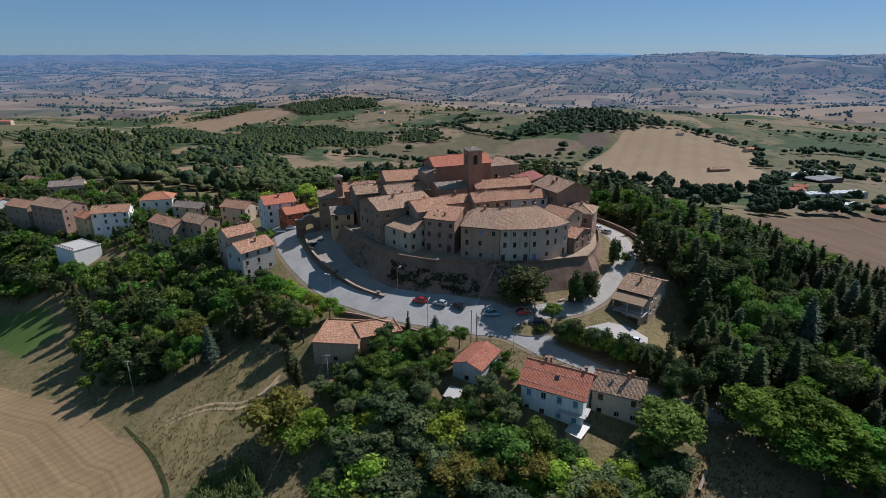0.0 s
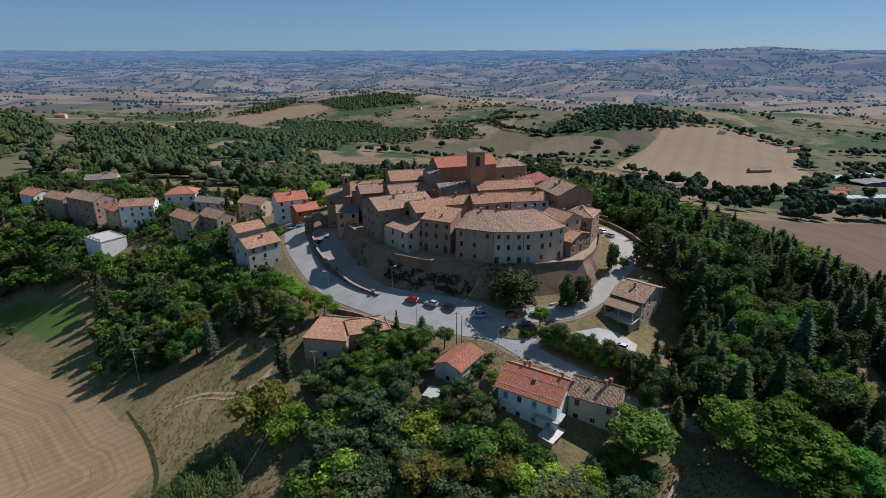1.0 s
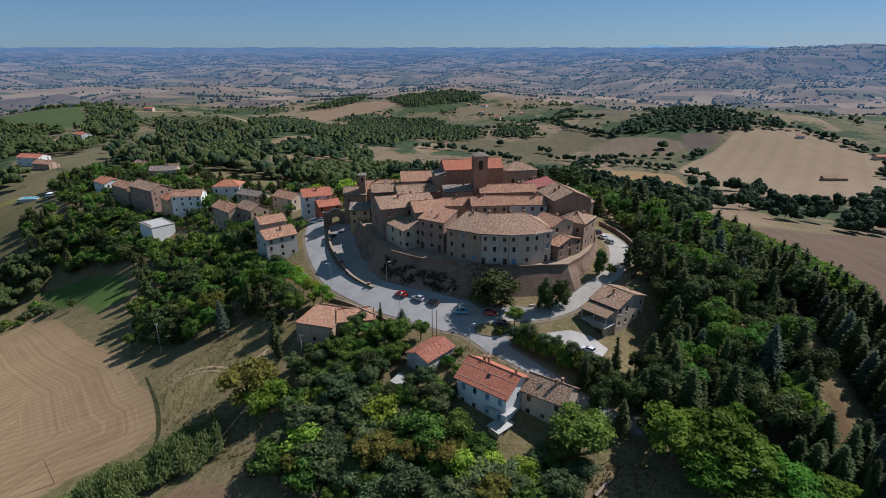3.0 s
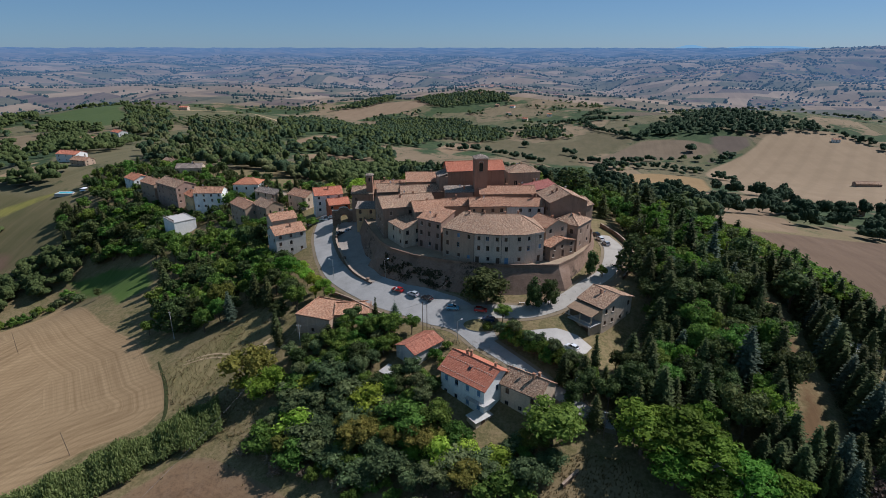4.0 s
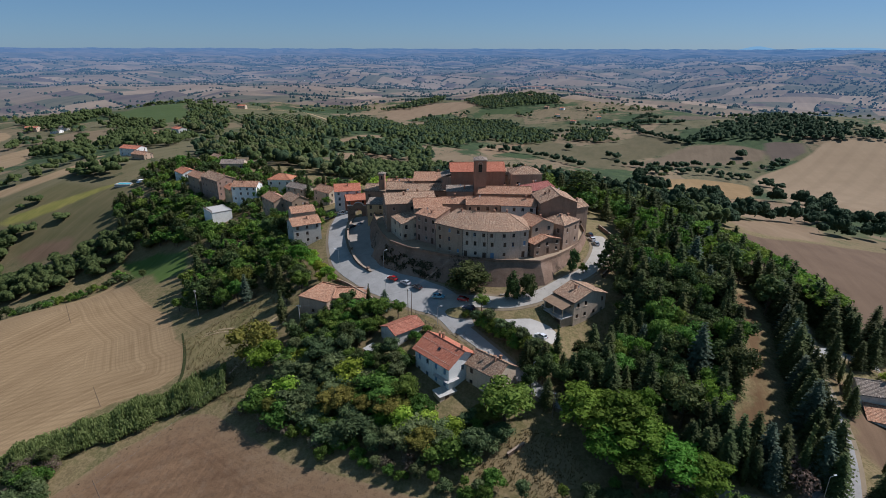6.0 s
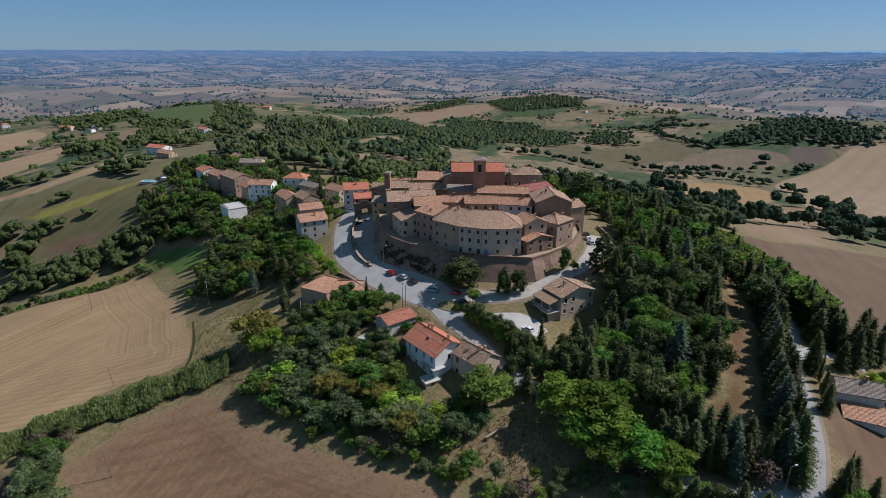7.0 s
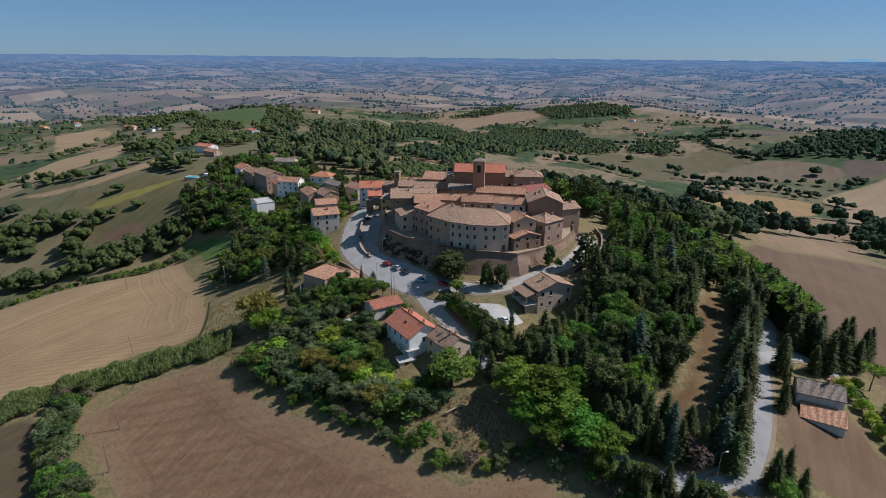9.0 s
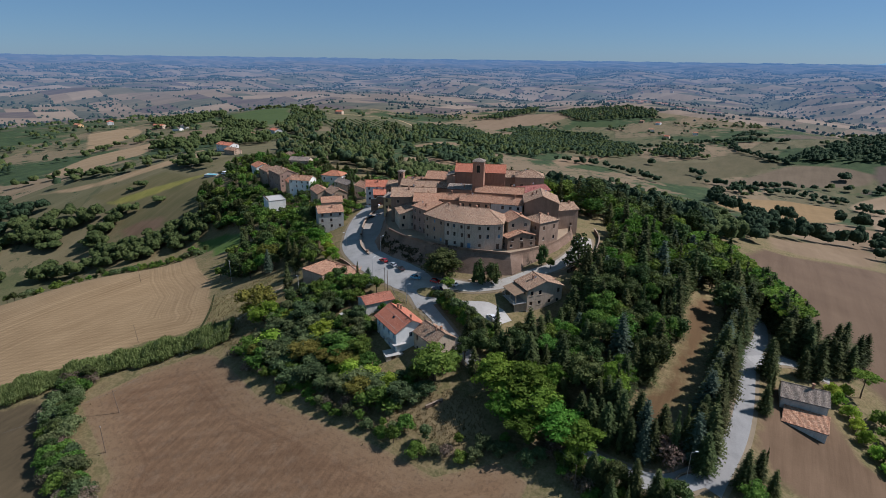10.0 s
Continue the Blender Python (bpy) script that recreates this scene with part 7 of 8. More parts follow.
# trees along the terraced fields east of the town
east = []
for pts in ([(189, 648), (218, 630), (242, 603), (236, 560)], [(134, 390), (165, 431)], [(174, 438), (207, 467), (228, 500)], [(190, 400), (220, 418), (241, 413), (262, 440), (290, 470)], [(129, 603), (154, 600)], [(66, 779), (69, 685), (100, 610)], [(110, 560), (124, 470), (120, 380), (116, 310)],
            [(214, 520), (226, 560)], [(232, 385), (270, 420), (330, 430)], [(200, 470), (250, 480), (300, 500)]):
    east += line(pts, 4.8, (7, 15), (7, 13), 3)
wood("dark leafy trees along the eastern fields", east, "leaf_wood", "hedgerow", FINE_CLUMPS)
for pts in ([(345, 505), (362, 495), (380, 462), (400, 430)], [(478, 700), (543, 815), (600, 735)], [(560, 900), (643, 928), (710, 875)], [(440, 640), (520, 640), (600, 610)], [(300, 480), (340, 430), (390, 400)], [(320, 545), (380, 600), (450, 640)]):
    hedges += line(pts, 5, (7, 12), (8, 13), 6)
wood("dark hedgerow trees between the stubble fields", hedges, "leaf_wood", "hedgerow")
west = []
for pts in ([(-692, 371), (-751, 439), (-742, 481), (-807, 560)], [(-560, 235), (-520, 272), (-479, 258), (-443, 267), (-420, 268), (-413, 295), (-418, 308)], [(-414, 300), (-445, 395)], [(-371, 236), (-352, 257)], [(-349, 211), (-331, 226), (-311, 236)], [(-735, 530), (-640, 470)],
            [(-1010, 960), (-985, 1060), (-930, 1010), (-870, 950), (-820, 900)], [(-1000, 960), (-1060, 1000), (-960, 1110), (-880, 1000)], [(-776, 713), (-661, 660), (-640, 700)], [(-944, 800), (-860, 750), (-776, 713)], [(-1000, 700), (-930, 640), (-880, 600)], [(-700, 560), (-560, 450), (-470, 440)], [(-660, 640), (-600, 560)]):
    west += line(pts, 6, (4, 10), (6, 12), 4)
for p in ([(-960, 660), (-940, 720), (-880, 700), (-815, 625), (-900, 630)], [(-859, 687), (-799, 701), (-662, 667), (-630, 640), (-700, 640)], [(-582, 490), (-657, 578), (-642, 612), (-560, 560), (-496, 528), (-420, 460), (-373, 410), (-410, 400)], [(-403, 324), (-395, 340), (-349, 324), (-322, 293), (-355, 296)],
          [(-640, 440), (-600, 470), (-512, 396), (-492, 359)], [(-841, 923), (-795, 959), (-523, 642), (-560, 610)], [(-318, 451), (-330, 560), (-203, 410), (-200, 330), (-258, 367)]):
    west += [q for q in fill(p, 8.5, (5, 13), (6, 13)) if smooth_noise(q[0], q[1], 38, 3.0) > -0.2]
west += fill([(-1060, 700), (-1010, 860), (-944, 800), (-900, 720), (-960, 660)], 9, (7, 13), (8, 13))
west += fill([(-560, 470), (-520, 560), (-430, 520), (-400, 440), (-450, 410)], 16, (5, 10), (7, 12))
wood("scattered trees and hedges west of the village", west, "leaf_far", "hedgerow")
orchard = [(-690 + i * 10 + j * 5, 840 + j * 13 - i * 8, 3.6, 4.6) for i in range(17) for j in range(13)]
wood("grey green olive grove in rows", orchard, "leaf_olive", "olive_grove")


def belts(n):
    """Trees in the hollows and along field edges of the country round about."""
    rng = np.random.RandomState(91)
    r, a = np.sqrt(rng.uniform(330 ** 2, 1800 ** 2, n)), rng.uniform(-1.4, 1.0, n)
    x, y = r * np.sin(a), 150 + r * np.cos(a)
    d = 90.0
    hollow = (land(x + d, y) + land(x - d, y) + land(x, y + d) + land(x, y - d)) / 4 - land(x, y)
    patch = np.sin(x / 83 + 2.1 * np.sin(y / 137)) * np.sin(y / 61 + 1.7 * np.sin(x / 171 + 1)) + 0.6 * np.sin((x + y) / 29) * np.sin((x - 0.6 * y) / 41)
    strip = np.abs(np.sin(x / 118 + 0.9 * np.sin(y / 190))) * np.abs(np.sin(y / 205 + 0.8 * np.sin(x / 150 + 2)))
    ok = (hollow * 0.28 + patch > np.where((r < 1300) & (x < 60), 0.55, 0.8)) | (strip < 0.05)
    for _, p, _ in FIELDS_NEAR:
        ok &= inside_by(p, x, y) < -6
    ok &= ~((x > 30) & (x < 420) & (y < 820))
    x, y = x[ok], y[ok]
    return [(p, q, rng.uniform(6, 12), rng.uniform(8, 14)) for p, q in zip(x, y)]


spots = belts(8000)
wood("green tree belts and copses across the farmland", spots[::2], "leaf_far", "farmland_trees", TINY_CLUMPS)
wood("dark tree belts and copses across the farmland", spots[1::2], "leaf_wood", "farmland_trees", TINY_CLUMPS)


def far_tree_material():
    n = Nodes("distant_trees", 0.9, 0.05)
    c = n.ramp(n.island(), [(0.0, (0.018, 0.032, 0.016)), (0.5, (0.032, 0.050, 0.022)), (1.0, (0.056, 0.074, 0.032))])
    c = n.mix(0.4, c, n.ramp(n.noise(n.world(), 0.2, 3, 0.7), [(0.35, (0.014, 0.026, 0.014)), (0.65, (0.060, 0.078, 0.034))]))
    # blue distance haze goes into the crowns' colour and emission
    return paint_haze(n, c)


def far_trees():
    """Hedges along field edges, trees down the hollows, copses and single trees of the far country."""
    rng = np.random.RandomState(23)
    P = []
    for a, b, c, d in FIELDS:
        for (ia, ja, ib, jb) in ((a, c, b, c), (a, c, a, d)):
            r = FR[ja, ia]
            if r < FAR_FROM - 60 or r > 7500 or not -1.45 < FA[ja, ia] < 0.8 or rng.uniform() > 0.34:
                continue
            n = max(abs(ib - ia), abs(jb - ja))
            x0, y0, x1, y1 = FX[ja, ia], FY[ja, ia], FX[jb, ib], FY[jb, ib]
            mx, my = FX[(ja + jb) // 2, (ia + ib) // 2], FY[(ja + jb) // 2, (ia + ib) // 2]
            L = math.hypot(x1 - x0, y1 - y0)
            gap = rng.choice([5, 7, 9, 16, 40]) * (1 + r / 5000)
            t = rng.uniform(0, 1, int(L / gap) + 1)
            px = (1 - t) ** 2 * x0 + 2 * t * (1 - t) * (2 * mx - (x0 + x1) / 2) + t * t * x1
            py = (1 - t) ** 2 * y0 + 2 * t * (1 - t) * (2 * my - (y0 + y1) / 2) + t * t * y1
            P.append(np.stack([px + rng.normal(size=len(t)) * 2.5, py + rng.normal(size=len(t)) * 2.5], 1))
    n = 50000
    r, a = np.sqrt(rng.uniform(1690 ** 2, 7800 ** 2, n)), rng.uniform(-1.45, 0.8, n)
    x, y = r * np.sin(a), 150 + r * np.cos(a)
    d = 130.0
    hollow = (land(x + d, y) + land(x - d, y) + land(x, y + d) + land(x, y - d)) / 4 - land(x, y)
    patch = smooth_noise(x, y, 340, 1.3) + 0.45 * smooth_noise(x, y, 60, 4.0)
    ok = (hollow * 0.26 + patch + 0.35 * ((x > 300) & (y > 2900)) > 0.86) | (rng.uniform(0, 1, n) < 0.008)
    P.append(np.stack([x[ok], y[ok]], 1))
    P = np.concatenate(P)
    z = land(P[:, 0], P[:, 1])
    far = np.hypot(P[:, 0], P[:, 1])
    w = rng.uniform(2.6, 6.5, len(P)) * (1 + np.clip(far - 2800, 0, None) / 4000)
    h = rng.uniform(3.5, 10, len(P)) * (1 + np.clip(far - 3500, 0, None) / 12000)
    seg = 5
    ring = np.array([[math.cos(2 * math.pi * k / seg), math.sin(2 * math.pi * k / seg)] for k in range(seg)])
    V_ = np.zeros((len(P), 2 * seg + 1, 3))
    for lvl, (k, up) in enumerate(((0.85, 0.05), (0.95, 0.6))):
        jit = rng.uniform(0.7, 1.25, (len(P), seg, 1))
        V_[:, lvl * seg:(lvl + 1) * seg, :2] = P[:, None, :] + ring[None] * jit * k * w[:, None, None]
        V_[:, lvl * seg:(lvl + 1) * seg, 2] = (z + h * up)[:, None] + rng.uniform(-0.8, 0.8, (len(P), seg))
    V_[:, -1, :2], V_[:, -1, 2] = P + rng.normal(size=P.shape), z + h
    quads = [(k, (k + 1) % seg, seg + (k + 1) % seg, seg + k) for k in range(seg)]
    tris = [(seg + k, seg + (k + 1) % seg, 2 * seg, 2 * seg) for k in range(seg)]
    F_ = (np.array(quads + tris)[None] + (np.arange(len(P)) * (2 * seg + 1))[:, None, None]).reshape(-1, 4).tolist()
    V_, k = drawn_in(V_[..., 0], V_[..., 1], V_[..., 2])
    me = bpy.data.meshes.new("far_trees")
    me.from_pydata(V_.reshape(-1, 3).tolist(), [], [tuple(f) if f[2] != f[3] else tuple(f[:3]) for f in F_])
    me.shade_smooth()
    me.materials.append(far_tree_material())
    tagged(new("far_trees", me), "dark hedges copses and lone trees of the far hills", "trees", kind="stuff")


far_trees()


def reed_bed():
    """Tall reeds in a thick band between the two fields."""
    rng = np.random.RandomState(55)
    path = smooth_path([(-100, 19), (-86, 39), (-72, 58), (-58, 74), (-47, 85), (-40, 91)], 1.0)
    vs, fs = [], []
    for i, q in enumerate(path):
        d = (path[min(i + 1, len(path) - 1)] - path[max(i - 1, 0)]).normalized()
        side = Vector((d.y, -d.x))
        half = (6.2 if i > 8 else 3.5) + 0.9 * math.sin(i * 0.31) + 0.7 * math.sin(i * 0.83)
        tall = 1.0 + 0.22 * math.sin(i * 0.47 + 1) + 0.12 * math.sin(i * 1.3)
        for _ in range(270):
            p = q + side * rng.uniform(-half, half) + d * rng.uniform(-0.6, 0.6)
            h = tall * rng.uniform(2.6, 4.8) * (1 - 0.45 * abs((p - q).dot(side)) / half)
            z = ground_z(p.x, p.y)
            a = rng.uniform(0, 6.28)
            lean = Vector((math.cos(a), math.sin(a))) * rng.uniform(0.3, 1.0)
            w = Vector((-math.sin(a), math.cos(a))) * 0.1
            k = len(vs)
            z0 = z + h * rng.uniform(0.25, 0.7)
            m = p + lean * 0.55
            t = p + lean * 1.25
            vs += [(p.x - w.x, p.y - w.y, z0), (p.x + w.x, p.y + w.y, z0), (m.x + w.x * 1.2, m.y + w.y * 1.2, z + h), (m.x - w.x * 1.2, m.y - w.y * 1.2, z + h), (t.x, t.y, z + h * 0.86)]
            fs += [(k, k + 1, k + 2, k + 3), (k + 3, k + 2, k + 4)]
    tagged(mesh_object("reeds", vs, fs, M["leaf_reed"]), "thick band of tall green reeds between fields", "reeds", kind="stuff")


reed_bed()


def grass_tufts():
    """Dry grass and weeds on the banks and verges close to the camera's way."""
    rng = np.random.RandomState(66)
    vs, fs = [], []
    zones = ((CLEARING, 2600), (DRY_BANK, 2200), (TRODDEN, 300), (PLOUGHED, 900), ([(-60, 95), (-42, 104), (-30, 96), (-20, 84), (-30, 80), (-45, 90)], 1800), ([(8, 112), (14, 120), (24, 122), (40, 112), (34, 107), (20, 110)], 700))
    for poly, n in zones:
        xs, ys = [p[0] for p in poly], [p[1] for p in poly]
        X, Y = rng.uniform(min(xs), max(xs), n), rng.uniform(min(ys), max(ys), n)
        ok = inside_by(poly, X, Y) > (0.5 if poly is not PLOUGHED else -0.5)
        if poly is PLOUGHED:
            ok &= inside_by(poly, X, Y) < 2.5
        for x, y in zip(X[ok].tolist(), Y[ok].tolist()):
            z = ground_z(x, y) - 0.02
            s = rng.uniform(0.25, 0.7)
            for _ in range(4):
                a = rng.uniform(0, 6.28)
                dx, dy = math.cos(a) * s * 0.5, math.sin(a) * s * 0.5
                k = len(vs)
                vs += [(x - dy * 0.35, y + dx * 0.35, z), (x + dy * 0.35, y - dx * 0.35, z), (x + dx, y + dy, z + s * rng.uniform(0.6, 1.0))]
                fs.append((k, k + 1, k + 2))
    tagged(mesh_object("grass_tufts", vs, fs, M["leaf_straw"]), "tufts of dry yellow grass and weeds", "grass", kind="stuff")


M["leaf_straw"] = foliage("dry_grass_blades", (0.10, 0.085, 0.03), (0.19, 0.15, 0.06), (0.30, 0.235, 0.11), 0.3)
grass_tufts()


def wall_plants():
    """Dark weeds and capers rooted in the joints of the rampart."""
    rng = np.random.RandomState(31)
    vs, fs = [], []
    path = [Vector((-16, 152.4)), Vector((-8, 147.2)), Vector((2, 143.6)), Vector((10, 142.0))]
    total = len(path) - 1
    for _ in range(6500):
        f = rng.uniform(0, total)
        i = min(int(f), total - 1)
        z = 2.4 + 5.4 * rng.beta(1.9, 1.4) - 0.5 * f
        if patchy((f * 3.5, z * 0.7, 0.3)) + 0.7 * patchy((f * 12, z * 2.2, 5.1)) + rng.normal() * 0.12 < 0.1:
            continue
        hit = RAMPART_SIDE(path[i].lerp(path[i + 1], f - i), z)
        if hit is None:
            continue
        p, nrm = hit
        s = rng.uniform(0.10, 0.30)
        t = nrm.cross(Vector((rng.normal(), rng.normal(), rng.normal()))).normalized() * s
        u = nrm.cross(t).normalized() * s * 0.7
        c = p + nrm * rng.uniform(0.05, 0.28)
        k = len(vs)
        vs += [tuple(c - t), tuple(c - u + nrm * 0.1), tuple(c + t), tuple(c + u + nrm * 0.1)]
        fs.append((k, k + 1, k + 2, k + 3))
    if fs:
        tagged(mesh_object("wall_plants", vs, fs, M["leaf_weed"]), "dark weeds growing from the rampart wall", "weeds", kind="stuff")


from mathutils.bvhtree import BVHTree
from mathutils.noise import noise as patchy
rampart_mesh = bpy.data.objects["rampart"].data
RAMPART_TREE = BVHTree.FromPolygons([v.co for v in rampart_mesh.vertices], [p.vertices for p in rampart_mesh.polygons])


def RAMPART_SIDE(q, z):
    """The point of the rampart's face at a height, met from outside."""
    away = Vector((-0.35, -0.94, 0))
    hit, nrm, _, _ = RAMPART_TREE.ray_cast(Vector((q.x, q.y, z)) + away * 30, -away, 60)
    if hit is None:
        return None
    return (hit, nrm if nrm.dot(away) > 0 else -nrm)


wall_plants()


# ---- vehicles ----
def car_paint(name, c):
    n = Nodes(name, 0.25, 0.6, 0.1)
    n.color(n.ramp(n.noise(n.world(), 2.0, 3), [(0.3, shade(c, 0.9)), (0.7, shade(c, 1.05))]))
    n.bsdf.inputs["Coat Weight"].default_value = 0.6
    return n.mat


M["rubber"] = plain("tyre_rubber", (0.02, 0.02, 0.02), 0.85, 0.2)
M["lamp_glass"] = plain("lamp_glass", (0.7, 0.7, 0.68), 0.2, 0.6)
M["tail_red"] = plain("tail_lamp", (0.35, 0.02, 0.02), 0.3, 0.5)
PAINT = {k: car_paint(k + "_car_paint", c) for k, c in {"red": (0.36, 0.015, 0.015), "silver": (0.40, 0.43, 0.46), "black": (0.015, 0.016, 0.02), "sky": (0.16, 0.38, 0.50), "white": (0.72, 0.73, 0.74), "navy": (0.03, 0.045, 0.08), "grey": (0.2, 0.21, 0.22)}.items()}


def car_meshes(paint):
    """Body, glasshouse, wheels and lamps of a small hatchback, nose towards +x."""
    body = Soup()
    L, W = 3.9, 1.66
    prof = [(-1.95, 0.32), (-1.93, 0.75), (-1.8, 0.95), (-0.9, 0.98), (0.75, 0.95), (1.6, 0.82), (1.92, 0.66), (1.95, 0.32)]
    sec = [(-W / 2, 0.0), (-W / 2 + 0.07, 0.0)]
    left = [(x, -W / 2 + (0.06 if z > 0.9 else 0), z) for x, z in prof]
    right = [(x, W / 2 - (0.06 if z > 0.9 else 0), z) for x, z in prof]
    body.poly(left)
    body.poly(right[::-1])
    for i in range(len(prof)):
        j = (i + 1) % len(prof)
        body.poly([left[j], left[i], right[i], right[j]])
    cab = [(-1.72, 0.93), (-1.35, 1.42), (0.05, 1.46), (0.95, 0.93)]
    roof = Soup()
    w1 = W / 2 - 0.2
    pillars = []
    roof.poly([(-1.38, -w1, 1.42), (0.05, -w1, 1.455), (0.05, w1, 1.455), (-1.38, w1, 1.42)])
    roof.poly([(-1.38, -w1, 1.42), (-1.38, w1, 1.42), (-1.38, w1, 1.37), (-1.38, -w1, 1.37)])
    for sgn in (-1, 1):
        for x0, x1, t0 in ((-1.7, -1.38, 0), (0.92, 0.05, 1), (-0.5, -0.5, 0)):
            pillars.append(Soup())
            pillars[-1].tube((x0, sgn * (W / 2 - 0.08), 0.95), (x1, sgn * w1, 1.43), 0.045, sides=4)
    glass = Soup()
    lo = [(-1.7, -W / 2 + 0.09, 0.95), (0.93, -W / 2 + 0.09, 0.95), (0.93, W / 2 - 0.09, 0.95), (-1.7, W / 2 - 0.09, 0.95)]
    hi = [(-1.36, -w1 + 0.02, 1.41), (0.03, -w1 + 0.02, 1.44), (0.03, w1 - 0.02, 1.44), (-1.36, w1 - 0.02, 1.41)]
    for i in range(4):
        j = (i + 1) % 4
        glass.poly([lo[i], lo[j], hi[j], hi[i]])
    return body, roof, glass, pillars


CARS = {}


def car(paint, label, x, y, rz, z=None):
    z = ground_z(x, y) + 0.16 if z is None else z
    m = Matrix.Translation((x, y, z)) @ Matrix.Rotation(radians(rz), 4, "Z")
    # tilt to the slope of the road
    e = 1.2
    d = Vector((math.cos(radians(rz)), math.sin(radians(rz))))
    if z is not None and paint not in CARS:
        ob = thing("car", m, label, "car", "parked cars")
        body, roof, glass, pillars = car_meshes(paint)
        for q in pillars:
            q.make("pillar", PAINT[paint], ob)
        body.make("body", PAINT[paint], ob)
        roof.make("roof", PAINT[paint], ob)
        glass.make("glasshouse", M["glass"], ob)
        for sx in (-1.2, 1.22):
            for sy in (-0.76, 0.76):
                t = Soup()
                t.tube((sx, sy - 0.1, 0.3), (sx, sy + 0.1, 0.3), 0.3, sides=12)
                wheel = t.make("wheel", M["rubber"], ob)
                r = Soup()
                r.tube((sx, sy + 0.11 * (1 if sy > 0 else -1), 0.3), (sx, sy + 0.085 * (1 if sy > 0 else -1), 0.3), 0.19, sides=10)
                r.make("rim", M["metal_pale"], wheel)
        for sy in (-0.55, 0.55):
            t = Soup()
            t.box(1.86, sy - 0.17, 0.6, 1.95, sy + 0.17, 0.74)
            t.make("headlight", M["lamp_glass"], ob)
            t = Soup()
            t.box(-1.96, sy - 0.14, 0.68, -1.9, sy + 0.14, 0.86)
            t.make("tail_light", M["tail_red"], ob)
        CARS[paint] = ob
    else:
        ob = copy_thing(CARS[paint], m)
        tagged(ob, label)
    return ob


car("red", "red hatchback parked below the rampart", -6.5, 140.0, 160)
car("silver", "pale silver hatchback parked below the rampart", -0.8, 138.2, 155)
car("black", "black hatchback parked below the rampart", 4.2, 136.6, 152)
car("sky", "light blue hatchback standing on the square", 13.2, 133.2, 8)
car("red", "dark red car parked beside the rampart tree", 21.6, 133.6, 5)
car("white", "white car parked at the gravel road", 28.3, 134.6, 170)
car("navy", "dark blue car parked beside the green island", 24.6, 130.0, 175)
car("white", "white car parked in front of the villa", 48.6, 125.0, 150)
car("white", "white car parked below the red house", -62.5, 202.5, 10)
car("white", "white car beside another at the roadside", -58.8, 203.8, 15)
car("grey", "grey car parked near the stone house", -67, 198, 60)
car("silver", "silver car on the ramp inside the gate", -43.5, 186.5, 75, 2.2)
car("black", "black car standing on the gate ramp", -45.8, 183.0, 70, 1.9)
car("white", "white car parked behind the bastion", 55.5, 190, 120)
car("silver", "silver car parked behind the bastion", 57.5, 185, 115)
car("black", "dark car parked at the back of the town", 54, 196, 120)

# ---- poles, lamps and wires ----
def power_pole(x, y, h, label, mat="concrete", arm=1.2, r=0.14, z=None, lean=0.0):
    z = ground_z(x, y) if z is None else z
    ob = thing("power_pole", Matrix.Translation((x, y, z)) @ Matrix.Rotation(lean, 4, "Y"), label, "pole", "power poles")
    s = Soup()
    s.tube((0, 0, -0.8), (0, 0, h), r, r * 0.65, 8)
    s.make("pole", M[mat], ob)
    if arm:
        s = Soup()
        s.box(-arm / 2, -0.05, h - 0.5, arm / 2, 0.05, h - 0.38)
        s.make("cross_arm", M["metal_pale"], ob)
        for k in (-0.45, 0.0, 0.45):
            s = Soup()
            s.tube((k * arm, 0, h - 0.38), (k * arm, 0, h - 0.12), 0.05, 0.03, 6)
            s.make("insulator", M["lamp_glass"], ob)
    return ob


power_pole(-83, 126.5, 10.5, "pale concrete power pole with short cross arm")
power_pole(-27.4, 113.9, 8.6, "pale concrete power pole beside the flat roof", arm=1.5)
power_pole(7.0, 122.6, 9.6, "tall dark wooden pole at the square", "wood", 1.4, 0.13)
power_pole(8.3, 122.4, 9.0, "dark wooden pole with a metal box", "wood", 0.0, 0.13)
power_pole(-153, 124, 9, "thin wooden pole in the stubble", "wood", 0.0, 0.11)
power_pole(-74.7, 76.2, 7, "thin leaning wooden pole in stubble", "wood", 0.0, 0.10, lean=-0.15)
power_pole(-41, 49, 8, "pale wooden pole at the field corner", "wood", 0.0, 0.12, lean=-0.2)
power_pole(-28.4, 37.5, 9, "pale wooden pole in the hedge", "wood", 0.6, 0.12)
power_pole(57.1, 97.2, 8, "wooden pole beside the lane", "wood", 0.8, 0.12)
power_pole(93, 77.6, 7, "thin wooden pole at the field edge", "wood", 0.0, 0.1)


def street_lamp(x, y, h, rz, label):
    ob = thing("street_lamp", Matrix.Translation((x, y, ground_z(x, y))) @ Matrix.Rotation(radians(rz), 4, "Z"), label, "street lamp", "street lamps")
    s = Soup()
    s.tube((0, 0, -0.3), (0, 0, h), 0.07, 0.05, 6)
    s.tube((0, 0, h), (1.0, 0, h + 0.35), 0.045, 0.04, 6)
    s.make("post", M["metal_pale"], ob)
    s = Soup()
    s.box(0.85, -0.14, h + 0.3, 1.5, 0.14, h + 0.46)
    s.make("lamp_head", M["lamp_glass"], ob)


